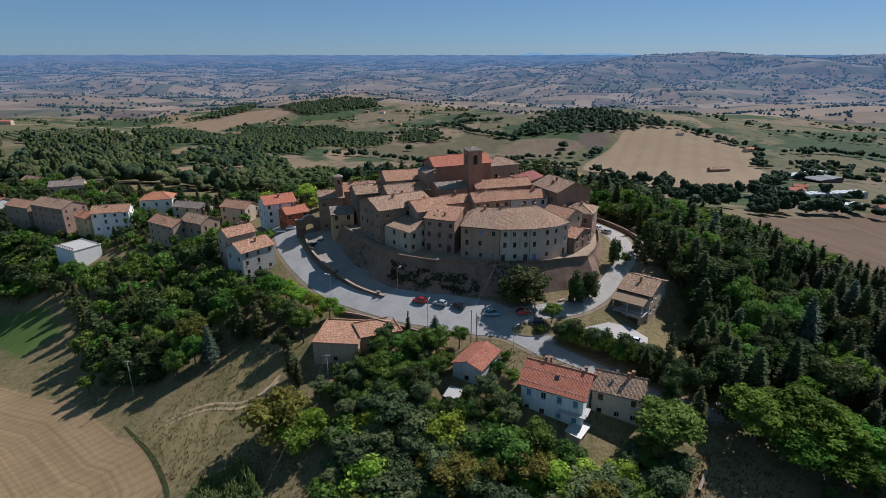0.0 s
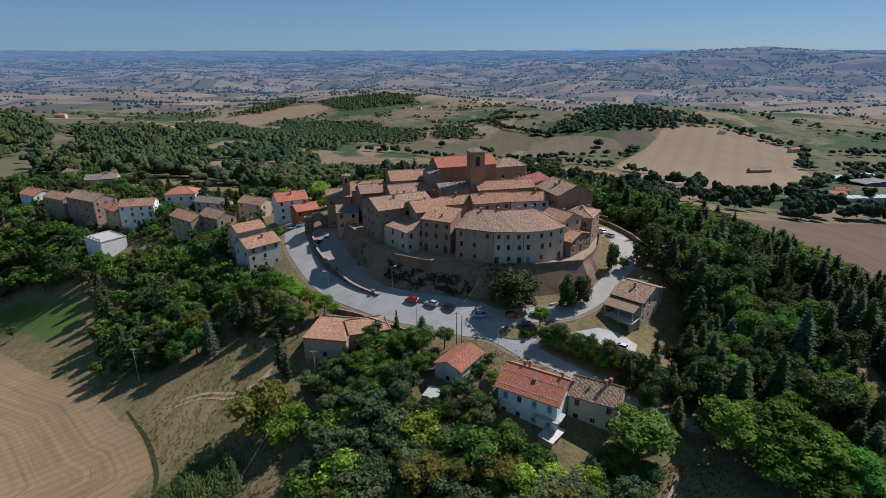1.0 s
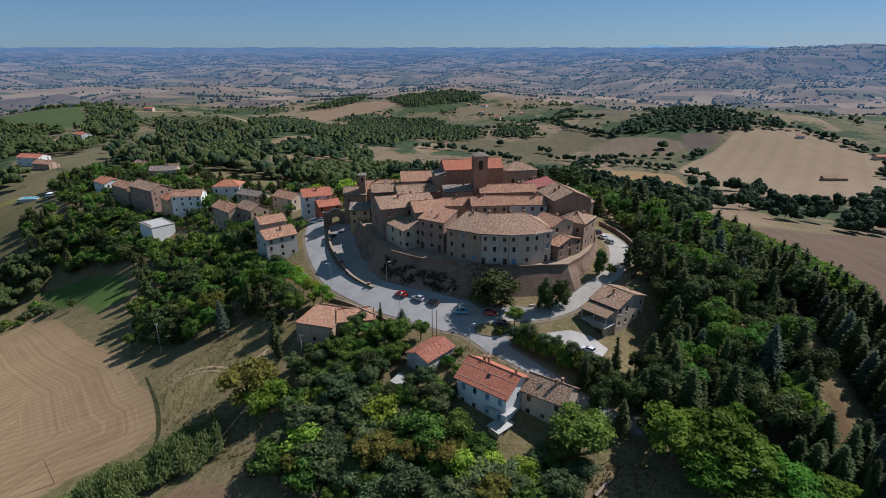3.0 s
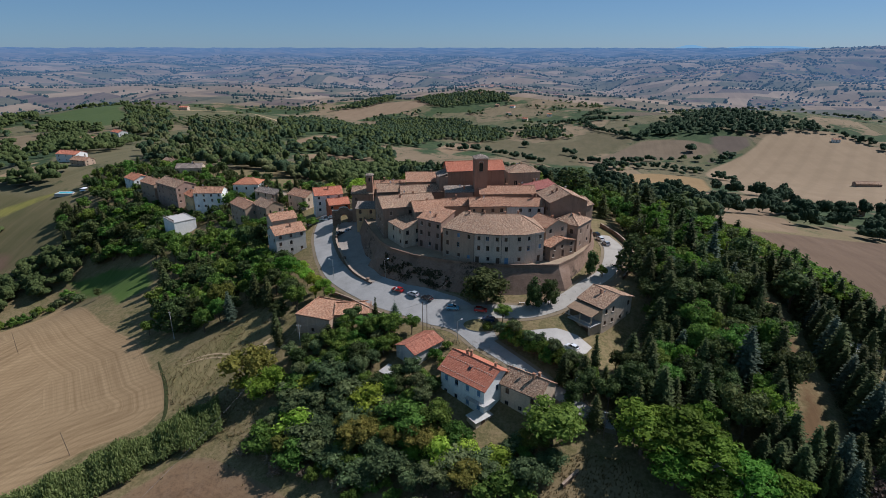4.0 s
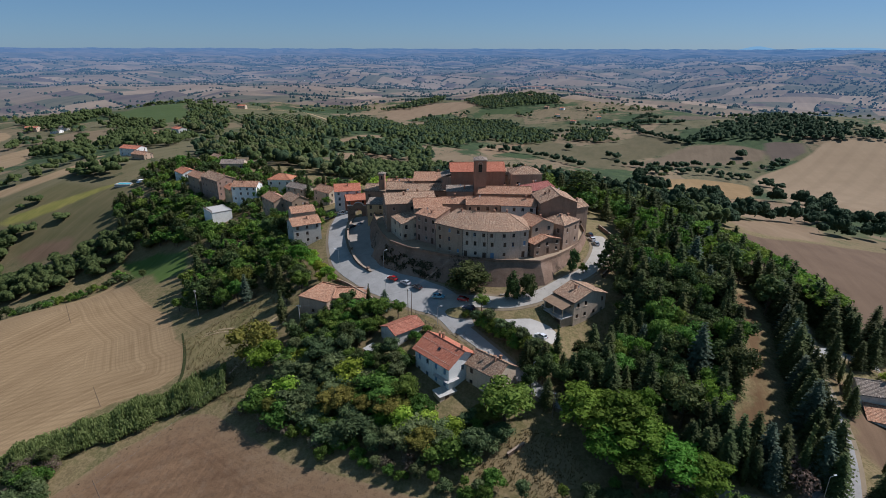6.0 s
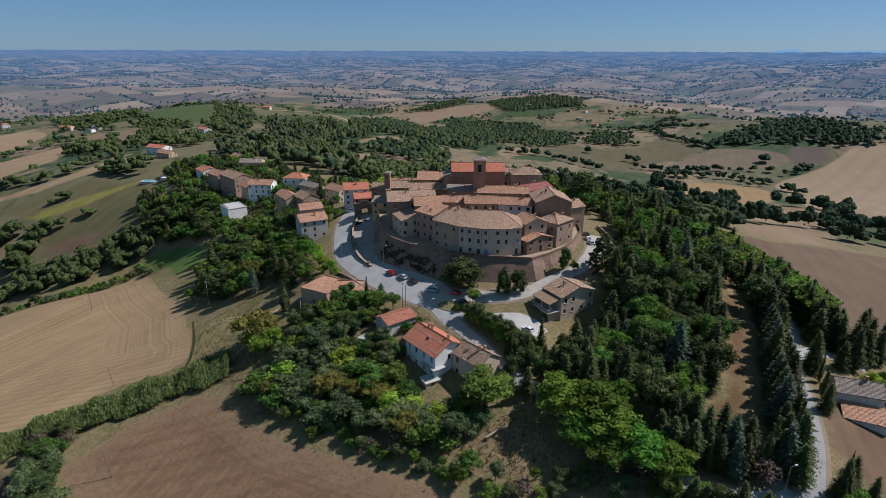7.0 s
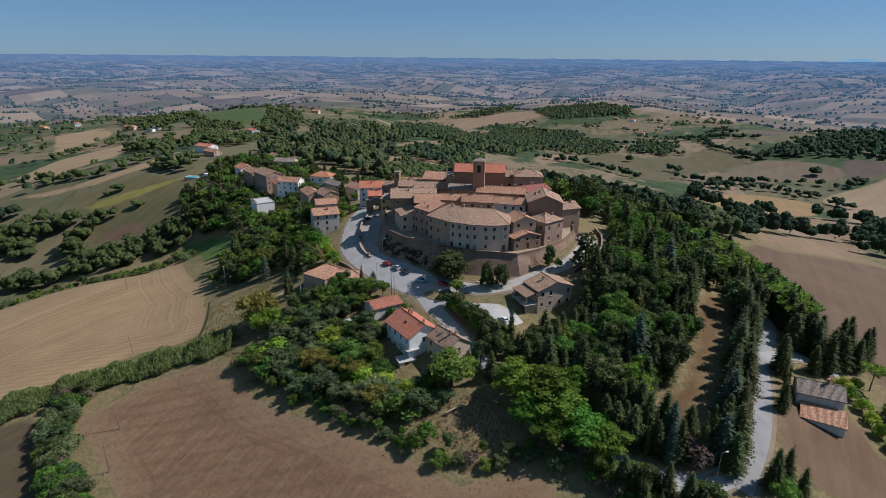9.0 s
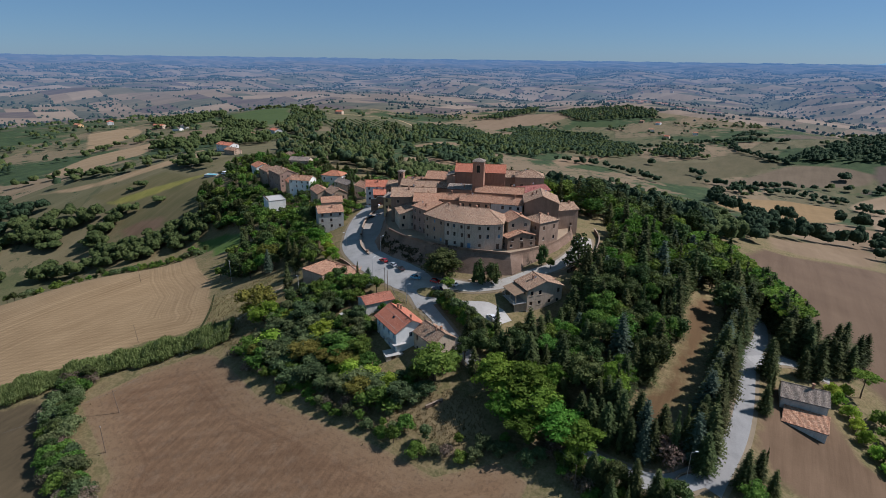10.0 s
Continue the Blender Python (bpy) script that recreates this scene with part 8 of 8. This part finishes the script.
street_lamp(-4, 129.6, 7.5, 70, "grey street lamp on the square")
street_lamp(-13.2, 147.0, 6.5, 40, "grey street lamp beside the ramp")
street_lamp(-33, 149, 6.5, 200, "grey street lamp on the village road")
street_lamp(50.0, 106.2, 7.0, 40, "grey street lamp beside the lane")
street_lamp(17.5, 121.0, 6.0, 30, "grey street lamp at the square railing")
street_lamp(114.5, 92.5, 7, 30, "grey street lamp at the road fork")


def wire(a, b, sag, label, r=0.016):
    """One hanging cable, a single bent tube."""
    a, b = Vector(a), Vector(b)
    n, sides = 16, 4
    flat = (b - a).normalized()
    side = Vector((-flat.y, flat.x, 0)).normalized()
    vs, fs = [], []
    for i in range(n):
        t = i / (n - 1)
        p = a.lerp(b, t)
        p.z -= sag * 4 * t * (1 - t)
        for k in range(sides):
            q = 2 * math.pi * k / sides
            vs.append(tuple(p + side * r * math.cos(q) + Vector((0, 0, r * math.sin(q)))))
    for i in range(n - 1):
        for k in range(sides):
            m = (k + 1) % sides
            fs.append((i * sides + k, i * sides + m, (i + 1) * sides + m, (i + 1) * sides + k))
    tagged(mesh_object("cable", vs, fs, M["cable"]), label, "cable", "overhead cables")


ptop = lambda x, y, h: (x, y, ground_z(x, y) + h)
wire((17, 148.5, 13.5), ptop(7, 122.6, 9.3), 1.2, "thin overhead cable between palace and pole")
wire(ptop(7, 122.6, 9.3), ptop(-27.4, 113.9, 8.4), 1.5, "thin overhead cable above the gardens")
wire(ptop(-27.4, 113.9, 8.4), ptop(-83, 126.5, 10.2), 2.0, "thin overhead cable above the slope")
wire(ptop(-27.4, 113.9, 8.2), ptop(-41, 49, 7.8), 2.0, "thin overhead cable across the field")
wire(ptop(-41, 49, 7.8), ptop(-85, -10, 8), 2.0, "thin overhead cable toward the valley")
wire(ptop(57.1, 97.2, 7.8), ptop(93, 77.6, 6.8), 1.0, "thin overhead cable beside the lane")
wire(ptop(57.1, 97.2, 7.8), (42.5, 101, -3.2), 0.6, "thin overhead cable to the old house")

# ---- walls, railings and small structures by the square ----
def low_wall(pts, h, t, mat, label, coping=True, down=3.0):
    path = smooth_path(pts, 1.5)
    ob = thing("low_wall", pose(0, 0, 0), label, "wall")
    s, c = Soup(), Soup()
    for a, b in zip(path, path[1:]):
        d = (b - a).normalized()
        o = Vector((-d.y, d.x)) * t / 2
        za, zb = ground_z(a.x, a.y), ground_z(b.x, b.y)
        q = [(a + o, za), (b + o, zb), (b - o, zb), (a - o, za)]
        s.poly([(*q[3][0], za - down), (*q[2][0], zb - down), (*q[2][0], zb + h), (*q[3][0], za + h)])
        s.poly([(*q[1][0], zb - down), (*q[0][0], za - down), (*q[0][0], za + h), (*q[1][0], zb + h)])
        c.poly([(*(q[3][0] - o * 0.2), za + h + 0.01), (*(q[2][0] - o * 0.2), zb + h + 0.01), (*(q[1][0] + o * 0.2), zb + h + 0.01), (*(q[0][0] + o * 0.2), za + h + 0.01)])
    s.make("wall", M[mat], ob)
    c.make("coping", M["coping"], ob)


low_wall([(-29, 139.2), (-22, 136), (-15.3, 132.3), (-9, 129), (-3.1, 125.8)], 0.9, 0.35, "rampart", "brown brick wall along the village road", down=5)
low_wall([(62.5, 158), (65, 166), (66, 180), (62, 200), (56, 214)], 1.6, 0.4, "rampart", "long brick wall behind the gravel road")
low_wall([(52, 88), (49, 84)], 1.0, 0.5, "rampart", "ruined stone wall in dry grass")
low_wall([(112, 87.5), (113, 92), (117, 96)], 0.7, 0.35, "rampart", "low brick wall at the road fork")


def railing(pts, label):
    path = smooth_path(pts, 1.6)
    ob = thing("railing", pose(0, 0, 0), label, "railing")
    for p in path:
        s = Soup()
        z = ground_z(p.x, p.y)
        s.tube((p.x, p.y, z - 0.3), (p.x, p.y, z + 1.15), 0.04, sides=5)
        s.make("post", M["metal_dark"], ob)
    for h in (0.35, 0.7, 1.1):
        s = Soup()
        for a, b in zip(path, path[1:]):
            s.tube((a.x, a.y, ground_z(a.x, a.y) + h), (b.x, b.y, ground_z(b.x, b.y) + h), 0.03, sides=4)
        s.make("rail", M["metal_dark"], ob)


railing([(8.8, 124.4), (13.6, 120.8), (18.6, 119.4)], "dark metal railing at the edge of the square")


def island():
    s = Soup()
    ring = [(20.5 + 5.2 * math.cos(a) + 2.5, 127.6 + 2.6 * math.sin(a) + 0.4 * math.cos(a)) for a in np.linspace(0, 2 * math.pi, 20, endpoint=False)]
    top = [(x, y, ground_z(x, y) + 0.34) for x, y in ring]
    s.poly(top, mat=1)
    for i in range(20):
        j = (i + 1) % 20
        (x0, y0, z0), (x1, y1, z1) = top[i], top[j]
        s.poly([(x0, y0, z0 - 0.6), (x1, y1, z1 - 0.6), (x1, y1, z1), (x0, y0, z0)])
    tagged(s.make("kerbed_island", [M["concrete"], M["dry_grass"]]), "kerbed traffic island with dry grass", "island", kind="structure")


M["dry_grass"] = plain("dry_grass", (0.16, 0.13, 0.06), 0.95, 0.1, 0, 0.45, 2.0)
island()


def bench(x, y, rz):
    ob = thing("bench", Matrix.Translation((x, y, ground_z(x, y))) @ Matrix.Rotation(radians(rz), 4, "Z"), "pale stone bench on trodden earth", "bench", "benches")
    s = Soup()
    s.box(-0.9, -0.25, 0.38, 0.9, 0.25, 0.5)
    s.make("seat", M["trim"], ob)
    for k in (-0.65, 0.65):
        s = Soup()
        s.box(k - 0.12, -0.2, -0.2, k + 0.12, 0.2, 0.38)
        s.make("leg", M["trim"], ob)


bench(41.5, 139.0, 25)
bench(33, 139.5, 20)


def villa_porch():
    """A tiled porch with terrace, columns and garage doors before the villa."""
    p0, p1 = Vector((46.8, 138.4)), Vector((53.2, 133.3))
    w, d = (p1 - p0).length, 4.6
    ob = thing("villa_porch", Matrix.Translation((p0.x, p0.y, 0)) @ Matrix.Rotation(math.atan2((p1 - p0).y, (p1 - p0).x), 4, "Z"), "two level porch with brown sheet roof and balcony", "porch")
    s = Soup()
    holes = [(0.7, 3.3, -4.2, -1.9), (4.6, 7.4, -4.2, -1.9)]
    for i, (a, b) in enumerate((((0, 0), (w, 0)), ((w, 0), (w, d)), ((w, d), (0, d)), ((0, d), (0, 0)))):
        wall_face(s, a, b, -7, -0.9, holes if i == 0 else [], 0.3)
    s.make("base_wall", M["plaster_cream"], ob)
    for h in holes:
        t = Soup()
        t.box(h[0], 0.25, h[2], h[1], 0.3, h[3])
        t.make("garage_door", M["shutter_brown"], ob)
    t = Soup()
    t.box(-0.5, -0.9, -0.9, w + 0.5, d, -0.7)
    t.make("terrace_floor", M["concrete"], ob)
    for x in np.linspace(-0.3, w + 0.3, 12):
        t = Soup()
        t.tube((x, -0.8, -0.7), (x, -0.8, 0.25), 0.04, sides=5)
        t.make("baluster", M["trim"], ob)
    t = Soup()
    t.box(-0.45, -0.88, 0.25, w + 0.45, -0.72, 0.35)
    t.make("handrail", M["trim"], ob)
    for x in (0.1, w / 2, w - 0.1):
        t = Soup()
        t.box(x - 0.14, 0.0, -0.7, x + 0.14, 0.28, 2.25)
        t.make("column", M["plaster_cream"], ob)
    r = Soup()
    r.slab([(-0.4, -0.6, 2.3), (w + 0.4, -0.6, 2.3), (w + 0.4, d, 3.5), (-0.4, d, 3.5)], 0.12)
    r.make("roof", M["porch_roof"], ob)


M["porch_roof"] = plain("brown_sheet_roof", (0.24, 0.16, 0.10), 0.8, 0.2, 0, 0.2, 1.0)
villa_porch()


def garden_shed():
    ob = thing("garden_shed", Matrix.Translation((0.2, 105.4, 0)) @ Matrix.Rotation(radians(-25), 4, "Z"), "small shed with a pale metal sheet roof", "shed")
    z = ground_z(0.2, 105.4)
    s = Soup()
    s.box(0, 0, z - 1, 3.2, 3.4, z + 2.1)
    s.make("wall", M["wood"], ob)
    r = Soup()
    r.slab([(-0.2, -0.2, z + 2.15), (3.4, -0.2, z + 2.15), (3.4, 3.6, z + 2.6), (-0.2, 3.6, z + 2.6)], 0.06)
    r.make("roof", M["metal_white"], ob)


M["metal_white"] = plain("pale_sheet_metal", (0.44, 0.42, 0.375), 0.5, 0.4, 0.2, 0.15, 1.5)
garden_shed()


def arched_store():
    """The pale store with a sheet roof below the red roofed house, and the house's balcony."""
    z = -11.6
    ob = thing("store_shed", Matrix.Translation((28.3, 94.2, 0)) @ Matrix.Rotation(radians(54), 4, "Z"), "small pale store with a sheet metal roof", "shed")
    s = Soup()
    s.box(0, 0, z - 2, 5.2, 3.2, z + 2.2)
    s.make("wall", M["plaster_cream"], ob)
    r = Soup()
    r.slab([(-0.25, -0.25, z + 2.25), (5.45, -0.25, z + 2.25), (5.45, 3.45, z + 2.62), (-0.25, 3.45, z + 2.62)], 0.08)
    r.make("roof", M["metal_white"], ob)
    d = Soup()
    d.box(1.6, -0.05, z, 2.9, -0.01, z + 1.9)
    d.make("door", M["shutter_brown"], ob)
    b = thing("balcony", Matrix.Translation((29.4, 97.9, 0)) @ Matrix.Rotation(radians(-27.5), 4, "Z"), "concrete balcony with railing on the white house", "balcony")
    t = Soup()
    t.box(-5.0, -1.2, -6.55, 0.9, -0.02, -6.4)
    t.box(0.02, -0.02, -6.55, 1.1, 3.0, -6.4)
    t.make("slab", M["concrete"], b)
    for x in np.linspace(-4.9, 0.85, 10):
        t = Soup()
        t.tube((x, -1.15, -6.4), (x, -1.15, -5.45), 0.03, sides=4)
        t.make("baluster", M["metal_pale"], b)
    t = Soup()
    t.tube((-4.95, -1.15, -5.45), (0.9, -1.15, -5.45), 0.035, sides=4)
    t.make("handrail", M["metal_pale"], b)


arched_store()


def roof_railing():
    ob = thing("roof_railing", Matrix.Translation((-163.5, 219, 0)) @ Matrix.Rotation(math.atan2(-7, 12.3), 4, "Z"), "brown railing around a flat roof terrace", "railing")
    for x in np.linspace(0, 14.1, 12):
        t = Soup()
        t.box(x - 0.08, -0.1, -10.2, x + 0.08, 0.1, -9.0)
        t.make("post", M["shutter_brown"], ob)
    t = Soup()
    t.box(-0.1, -0.08, -9.1, 14.2, 0.08, -8.95)
    t.make("handrail", M["shutter_brown"], ob)


roof_railing()

# farm houses in the country round about
far_rng = random.Random(9)
for x, y, w, d, h, tile_, wall_ in ((-380, 359, 21, 12, 6.5, "tile_red", "plaster_white"), (-353, 345, 17, 9, 4.5, "tile_pink", "plaster_tan"), (-543, 576, 20, 12, 9.5, "tile_red", "plaster_grey"), (-504, 496, 16, 10, 8, "tile_pink", "plaster_pink"), (-342, 413, 15, 10, 5.5, "tile_old", "plaster_tan"),
                                    (-308, 397, 15, 10, 6.5, "tile_pink", "plaster_ochre"), (-405, 556, 10, 7, 4, "tile_red", "plaster_white"), (-848, 632, 30, 10, 5, "tile_grey", "plaster_white"), (-822, 603, 18, 9, 4, "tile_grey", "plaster_white"), (-784, 1004, 18, 11, 6, "tile_red", "plaster_cream"),
                                    (-1160, 665, 26, 12, 7, "tile_red", "plaster_white"), (-1195, 616, 24, 11, 6, "tile_orange", "plaster_ochre"), (-900, 618, 22, 11, 7, "tile_red", "plaster_cream"), (-246, 294, 17, 6, 2.8, "tile_grey", "plaster_white"), (-330, 1960, 16, 10, 7, "tile_pink", "plaster_cream"),
                                    (-190, 1760, 14, 10, 6, "tile_red", "plaster_white"), (-240, 1770, 12, 9, 6, "tile_pink", "plaster_tan"), (-250, 325, 12, 9, 6, "tile_old", "plaster_tan"), (263, 494, 20, 10, 5, "tile_pink", "plaster_pink"), (285, 470, 18, 8, 4, "tile_grey", "plaster_white"),
                                    (389, 764, 30, 9, 3.5, "tile_old", "stone"), (520, 930, 18, 10, 5, "tile_orange", "plaster_cream"), (470, 1100, 12, 9, 5, "tile_pink", "plaster_white"), (-290, 1240, 12, 9, 6, "tile_pink", "plaster_white"), (-240, 1290, 12, 9, 6, "tile_red", "plaster_cream"), (-120, 1500, 14, 9, 6, "tile_red", "plaster_cream"),
                                    (-180, 1620, 14, 10, 7, "tile_pink", "plaster_white"), (-60, 1580, 12, 9, 6, "tile_orange", "plaster_white"), (330, 500, 14, 10, 5, "tile_red", "plaster_white"), (345, 520, 12, 9, 5, "tile_orange", "plaster_cream"), (370, 440, 14, 10, 5, "tile_orange", "plaster_pink")):
    a = far_rng.uniform(-0.5, 0.6)
    z = ground_z(x, y)
    house("small country house with a tiled roof among fields", (x - w / 2 * math.cos(a), y - w / 2 * math.sin(a)), (x + w / 2 * math.cos(a), y + w / 2 * math.sin(a)), d, z, z + h, "gx", 2.2, wall_, tile_, (3, 2), (2, 2), (1, 2), chimneys=1, name="farm_house", group="farm houses", gutter=False)


def greenhouse(x, y, rz, w, d, n, label, mat):
    """A row of low barrel sheds."""
    ob = thing("greenhouse", Matrix.Translation((x, y, ground_z(x, y))) @ Matrix.Rotation(radians(rz), 4, "Z"), label, "greenhouse", "sheds in the valley")
    s = w / n
    for k in range(n):
        r = Soup()
        x0 = k * s
        pts = [(x0 + s / 2 - s / 2 * math.cos(math.pi * j / 6), 2.2 + 0.9 * math.sin(math.pi * j / 6)) for j in range(7)]
        for (a0, z0), (a1, z1) in zip(pts, pts[1:]):
            r.poly([(a0, 0, z0), (a1, 0, z1), (a1, d, z1), (a0, d, z0)])
        for yy in (0, d):
            r.poly([(x0, yy, -3)] + [(a, yy, zz) for a, zz in pts] + [(x0 + s, yy, -3)])
        r.make("barrel_roof", M[mat], ob)


M["greenhouse"] = plain("dusty_greenhouse_film", (0.42, 0.43, 0.42), 0.6, 0.3, 0, 0.2, 0.4)
greenhouse(385, 618, 20, 80, 13, 10, "row of pale grey barrel roofed greenhouses", "greenhouse")
greenhouse(316, 488, 8, 80, 11, 12, "long row of pale greenhouses beside fields", "greenhouse")
greenhouse(324, 447, 10, 36, 9, 4, "flat pale greenhouses beside the road", "greenhouse")
greenhouse(408, 585, 24, 40, 20, 2, "dark industrial sheds in the valley", "metal_dark")


def far_settlements():
    """Hamlets strung along the far ridges, too small to tell one house from the next."""
    rng = np.random.RandomState(14)
    walls, roofs = Soup(), Soup()
    for cx, cy, n, sx, sy in ((620, 3750, 70, 260, 170), (1000, 3700, 60, 300, 160), (1500, 3650, 60, 380, 170), (2100, 3300, 40, 360, 150), (900, 2650, 22, 260, 90), (1500, 2450, 26, 300, 90),
                              (-330, 2250, 36, 150, 70), (-180, 2150, 14, 130, 60), (-1150, 3900, 30, 420, 120), (-2600, 3900, 30, 420, 150), (-1900, 3000, 14, 260, 120), (-420, 3400, 20, 300, 120)):
        for _ in range(n):
            x, y, a = cx + rng.normal() * sx * 0.6, cy + rng.normal() * sy * 0.6, rng.uniform(-0.6, 0.6)
            w, d, h, e = rng.uniform(9, 19), rng.uniform(8, 11), rng.uniform(4, 6.5), rng.uniform(1.8, 2.6)
            z = float(land(np.float64(x), np.float64(y)))
            c, s = math.cos(a), math.sin(a)
            q = lambda u, v, k: tuple(drawn_in(np.float64(x + u * c - v * s), np.float64(y + u * s + v * c), np.float64(z + k))[0])
            base = [(-w / 2, -d / 2), (w / 2, -d / 2), (w / 2, d / 2), (-w / 2, d / 2)]
            for (u0, v0), (u1, v1) in zip(base, base[1:] + base[:1]):
                walls.poly([q(u0, v0, -6), q(u1, v1, -6), q(u1, v1, h), q(u0, v0, h)])
            for u in (-w / 2, w / 2):
                walls.poly([q(u, -d / 2, h), q(u, d / 2, h), q(u, 0, h + e)])
            for k in (-1, 1):
                roofs.poly([q(-w / 2 - 0.5, k * (d / 2 + 0.5), h - 0.3), q(w / 2 + 0.5, k * (d / 2 + 0.5), h - 0.3), q(w / 2 + 0.5, 0, h + e + 0.1), q(-w / 2 - 0.5, 0, h + e + 0.1)])
    base = thing("far_hamlets", pose(0, 0, 0), "distant pale houses with tiled roofs on hills", "houses", kind="stuff")
    for soup, nm, c in ((walls, "walls", (0.50, 0.44, 0.37)), (roofs, "roofs", (0.36, 0.20, 0.14))):
        n = Nodes("distant_" + nm, 0.9, 0.1)
        # walls and roofs get the same painted distance haze
        soup.make(nm, paint_haze(n, n.ramp(n.noise(n.world(), 0.05, 3), [(0.3, shade(c, 0.75)), (0.7, shade(c, 1.2))])), base)


far_settlements()

# ditch and cart track beside the stubble field
M["ditch"] = plain("dark_ditch_grass", (0.045, 0.05, 0.02), 0.95, 0.05, 0, 0.5, 1.2)
M["track"] = plain("pale_dry_earth", (0.36, 0.265, 0.155), 0.95, 0.05, 0, 0.25, 0.9)
ribbon("ditch", [(-79, 114), (-73.5, 109), (-67.6, 103.6), (-62, 97.5), (-57.7, 91.6), (-56.5, 88)], [0.5, 0.8, 1.0, 1.1, 1.1, 0.8], 0.06, M["ditch"], "dark grassy ditch along the stubble field", "ditch")
for k in (-0.8, 0.8):
    ribbon("track", [(-67, 111.6 + k), (-61, 113.8 + k), (-55.5, 114 + k), (-49, 112.6 + k), (-44, 114.5 + k), (-41, 119 + k)], [0.3, 0.6, 0.7, 0.8, 0.8, 0.7], 0.06, M["track"], "pale earth wheel rut of a cart track", "track")
ribbon("track", [(-835, 935), (-780, 1000), (-715, 1120), (-646, 1085), (-560, 1000), (-503, 928)], [5, 5, 6, 7, 8, 8], 0.25, M["track"], "pale dirt road over the western ridge", "track")


def parking_yard():
    """A paved yard of pale concrete before the villa."""
    ring = [(34.5, 127.6), (44, 131.6), (50, 131.4), (54, 129), (52, 124), (47, 123.6), (40, 126.4)]
    edge = []
    for i, p in enumerate(ring):
        q = ring[(i + 1) % len(ring)]
        n = max(2, int(math.dist(p, q) / 0.7))
        edge += [(p[0] + (q[0] - p[0]) * k / n, p[1] + (q[1] - p[1]) * k / n) for k in range(n)]
    cx, cy = sum(p[0] for p in edge) / len(edge), sum(p[1] for p in edge) / len(edge)
    steps, m = 9, len(edge)
    verts, faces = [], []
    for r in range(steps + 1):
        f = 0.02 + 0.98 * r / steps
        for x, y in edge:
            x, y = cx + (x - cx) * f, cy + (y - cy) * f
            verts.append((x, y, ground_z(x, y) + 0.13))
    verts += [(x, y, z - 0.4) for x, y, z in verts[-m:]]
    faces.append(tuple(range(m)))
    for r in range(steps + 1):
        for k in range(m):
            a, b = r * m + k, r * m + (k + 1) % m
            faces.append((a, a + m, b + m, b))
    tagged(mesh_object("parking_yard", verts, faces, M["yard_concrete"], smooth=False), "pale concrete parking yard before the villa", "pavement", kind="structure")


M["yard_concrete"] = asphalt_material("pale_yard_concrete", (0.40, 0.37, 0.33))
parking_yard()


def roof_details():
    """Two rows of snow guards and a small skylight on the bright red roof."""
    wall_end = Vector((29.4, 97.9)) - Vector((17.2, 104.3))
    w, d, e, rise, o = wall_end.length, 10.4, -2.4 + 0.16, 3.0, 0.7
    guard = Soup()
    guard.box(-0.16, -0.05, 0.0, 0.16, 0.05, 0.1)
    me = bpy.data.meshes.new("snow_guard")
    me.from_pydata(guard.v, [], guard.f)
    me.materials.append(M["trim"])
    for y in (0.4, 3.3):
        for x in np.arange(0.0, w, 0.75):
            g = new("snow_guard", me)
            g.parent, g.matrix_basis = red_house, Matrix.Translation((x, y, e + rise * y / (d / 2) + 0.02))
    sky_light = Soup()
    y = 2.6
    sky_light.box(-0.45, -0.4, 0.0, 0.45, 0.4, 0.16)
    ob = sky_light.make("skylight", M["glass"], red_house, "small dark skylight")
    ob.matrix_basis = Matrix.Translation((w * 0.52, y, e + rise * y / (d / 2))) @ Matrix.Rotation(math.atan2(rise, d / 2), 4, "X")


roof_details()


def pool():
    """A small garden pool with a pale rim."""
    z = ground_z(-293, 282) + 0.3
    ob = thing("swimming_pool", Matrix.Translation((-297, 281, z)) @ Matrix.Rotation(radians(20), 4, "Z"), "small turquoise garden pool with a pale rim", "pool")
    s = Soup()
    s.box(-5, -2.5, -2.0, 5, 2.5, 0.1)
    s.make("water", M["pool_water"], ob, "turquoise water")
    r = Soup()
    for x0, y0, x1, y1 in ((-6, -3.5, 6, -2.5), (-6, 2.5, 6, 3.5), (-6, -2.5, -5, 2.5), (5, -2.5, 6, 2.5)):
        r.box(x0, y0, -2.0, x1, y1, 0.22)
    r.make("rim", M["concrete"], ob)


def parasol(x, y, size):
    z = ground_z(x, y)
    ob = thing("parasol", Matrix.Translation((x, y, z)), "white garden parasol beside the pool", "parasol", "parasols")
    s = Soup()
    s.tube((0, 0, -0.3), (0, 0, 2.6), 0.05, sides=5)
    s.make("pole", M["metal_pale"], ob)
    c = Soup()
    rim = [(size * math.cos(a), size * math.sin(a), 2.1) for a in np.linspace(0, 2 * math.pi, 8, endpoint=False)]
    for k in range(8):
        c.slab([rim[k], rim[(k + 1) % 8], (0, 0, 2.7)], 0.04)
    c.make("canopy", M["dish_white"], ob)


M["pool_water"] = plain("pool_water", (0.10, 0.42, 0.50), 0.1, 0.5, 0, 0.1, 0.6)
pool()
for x, y, size in ((-284, 284, 2.2), (-281, 280, 2.0), (-262, 292, 2.4)):
    parasol(x, y, size)
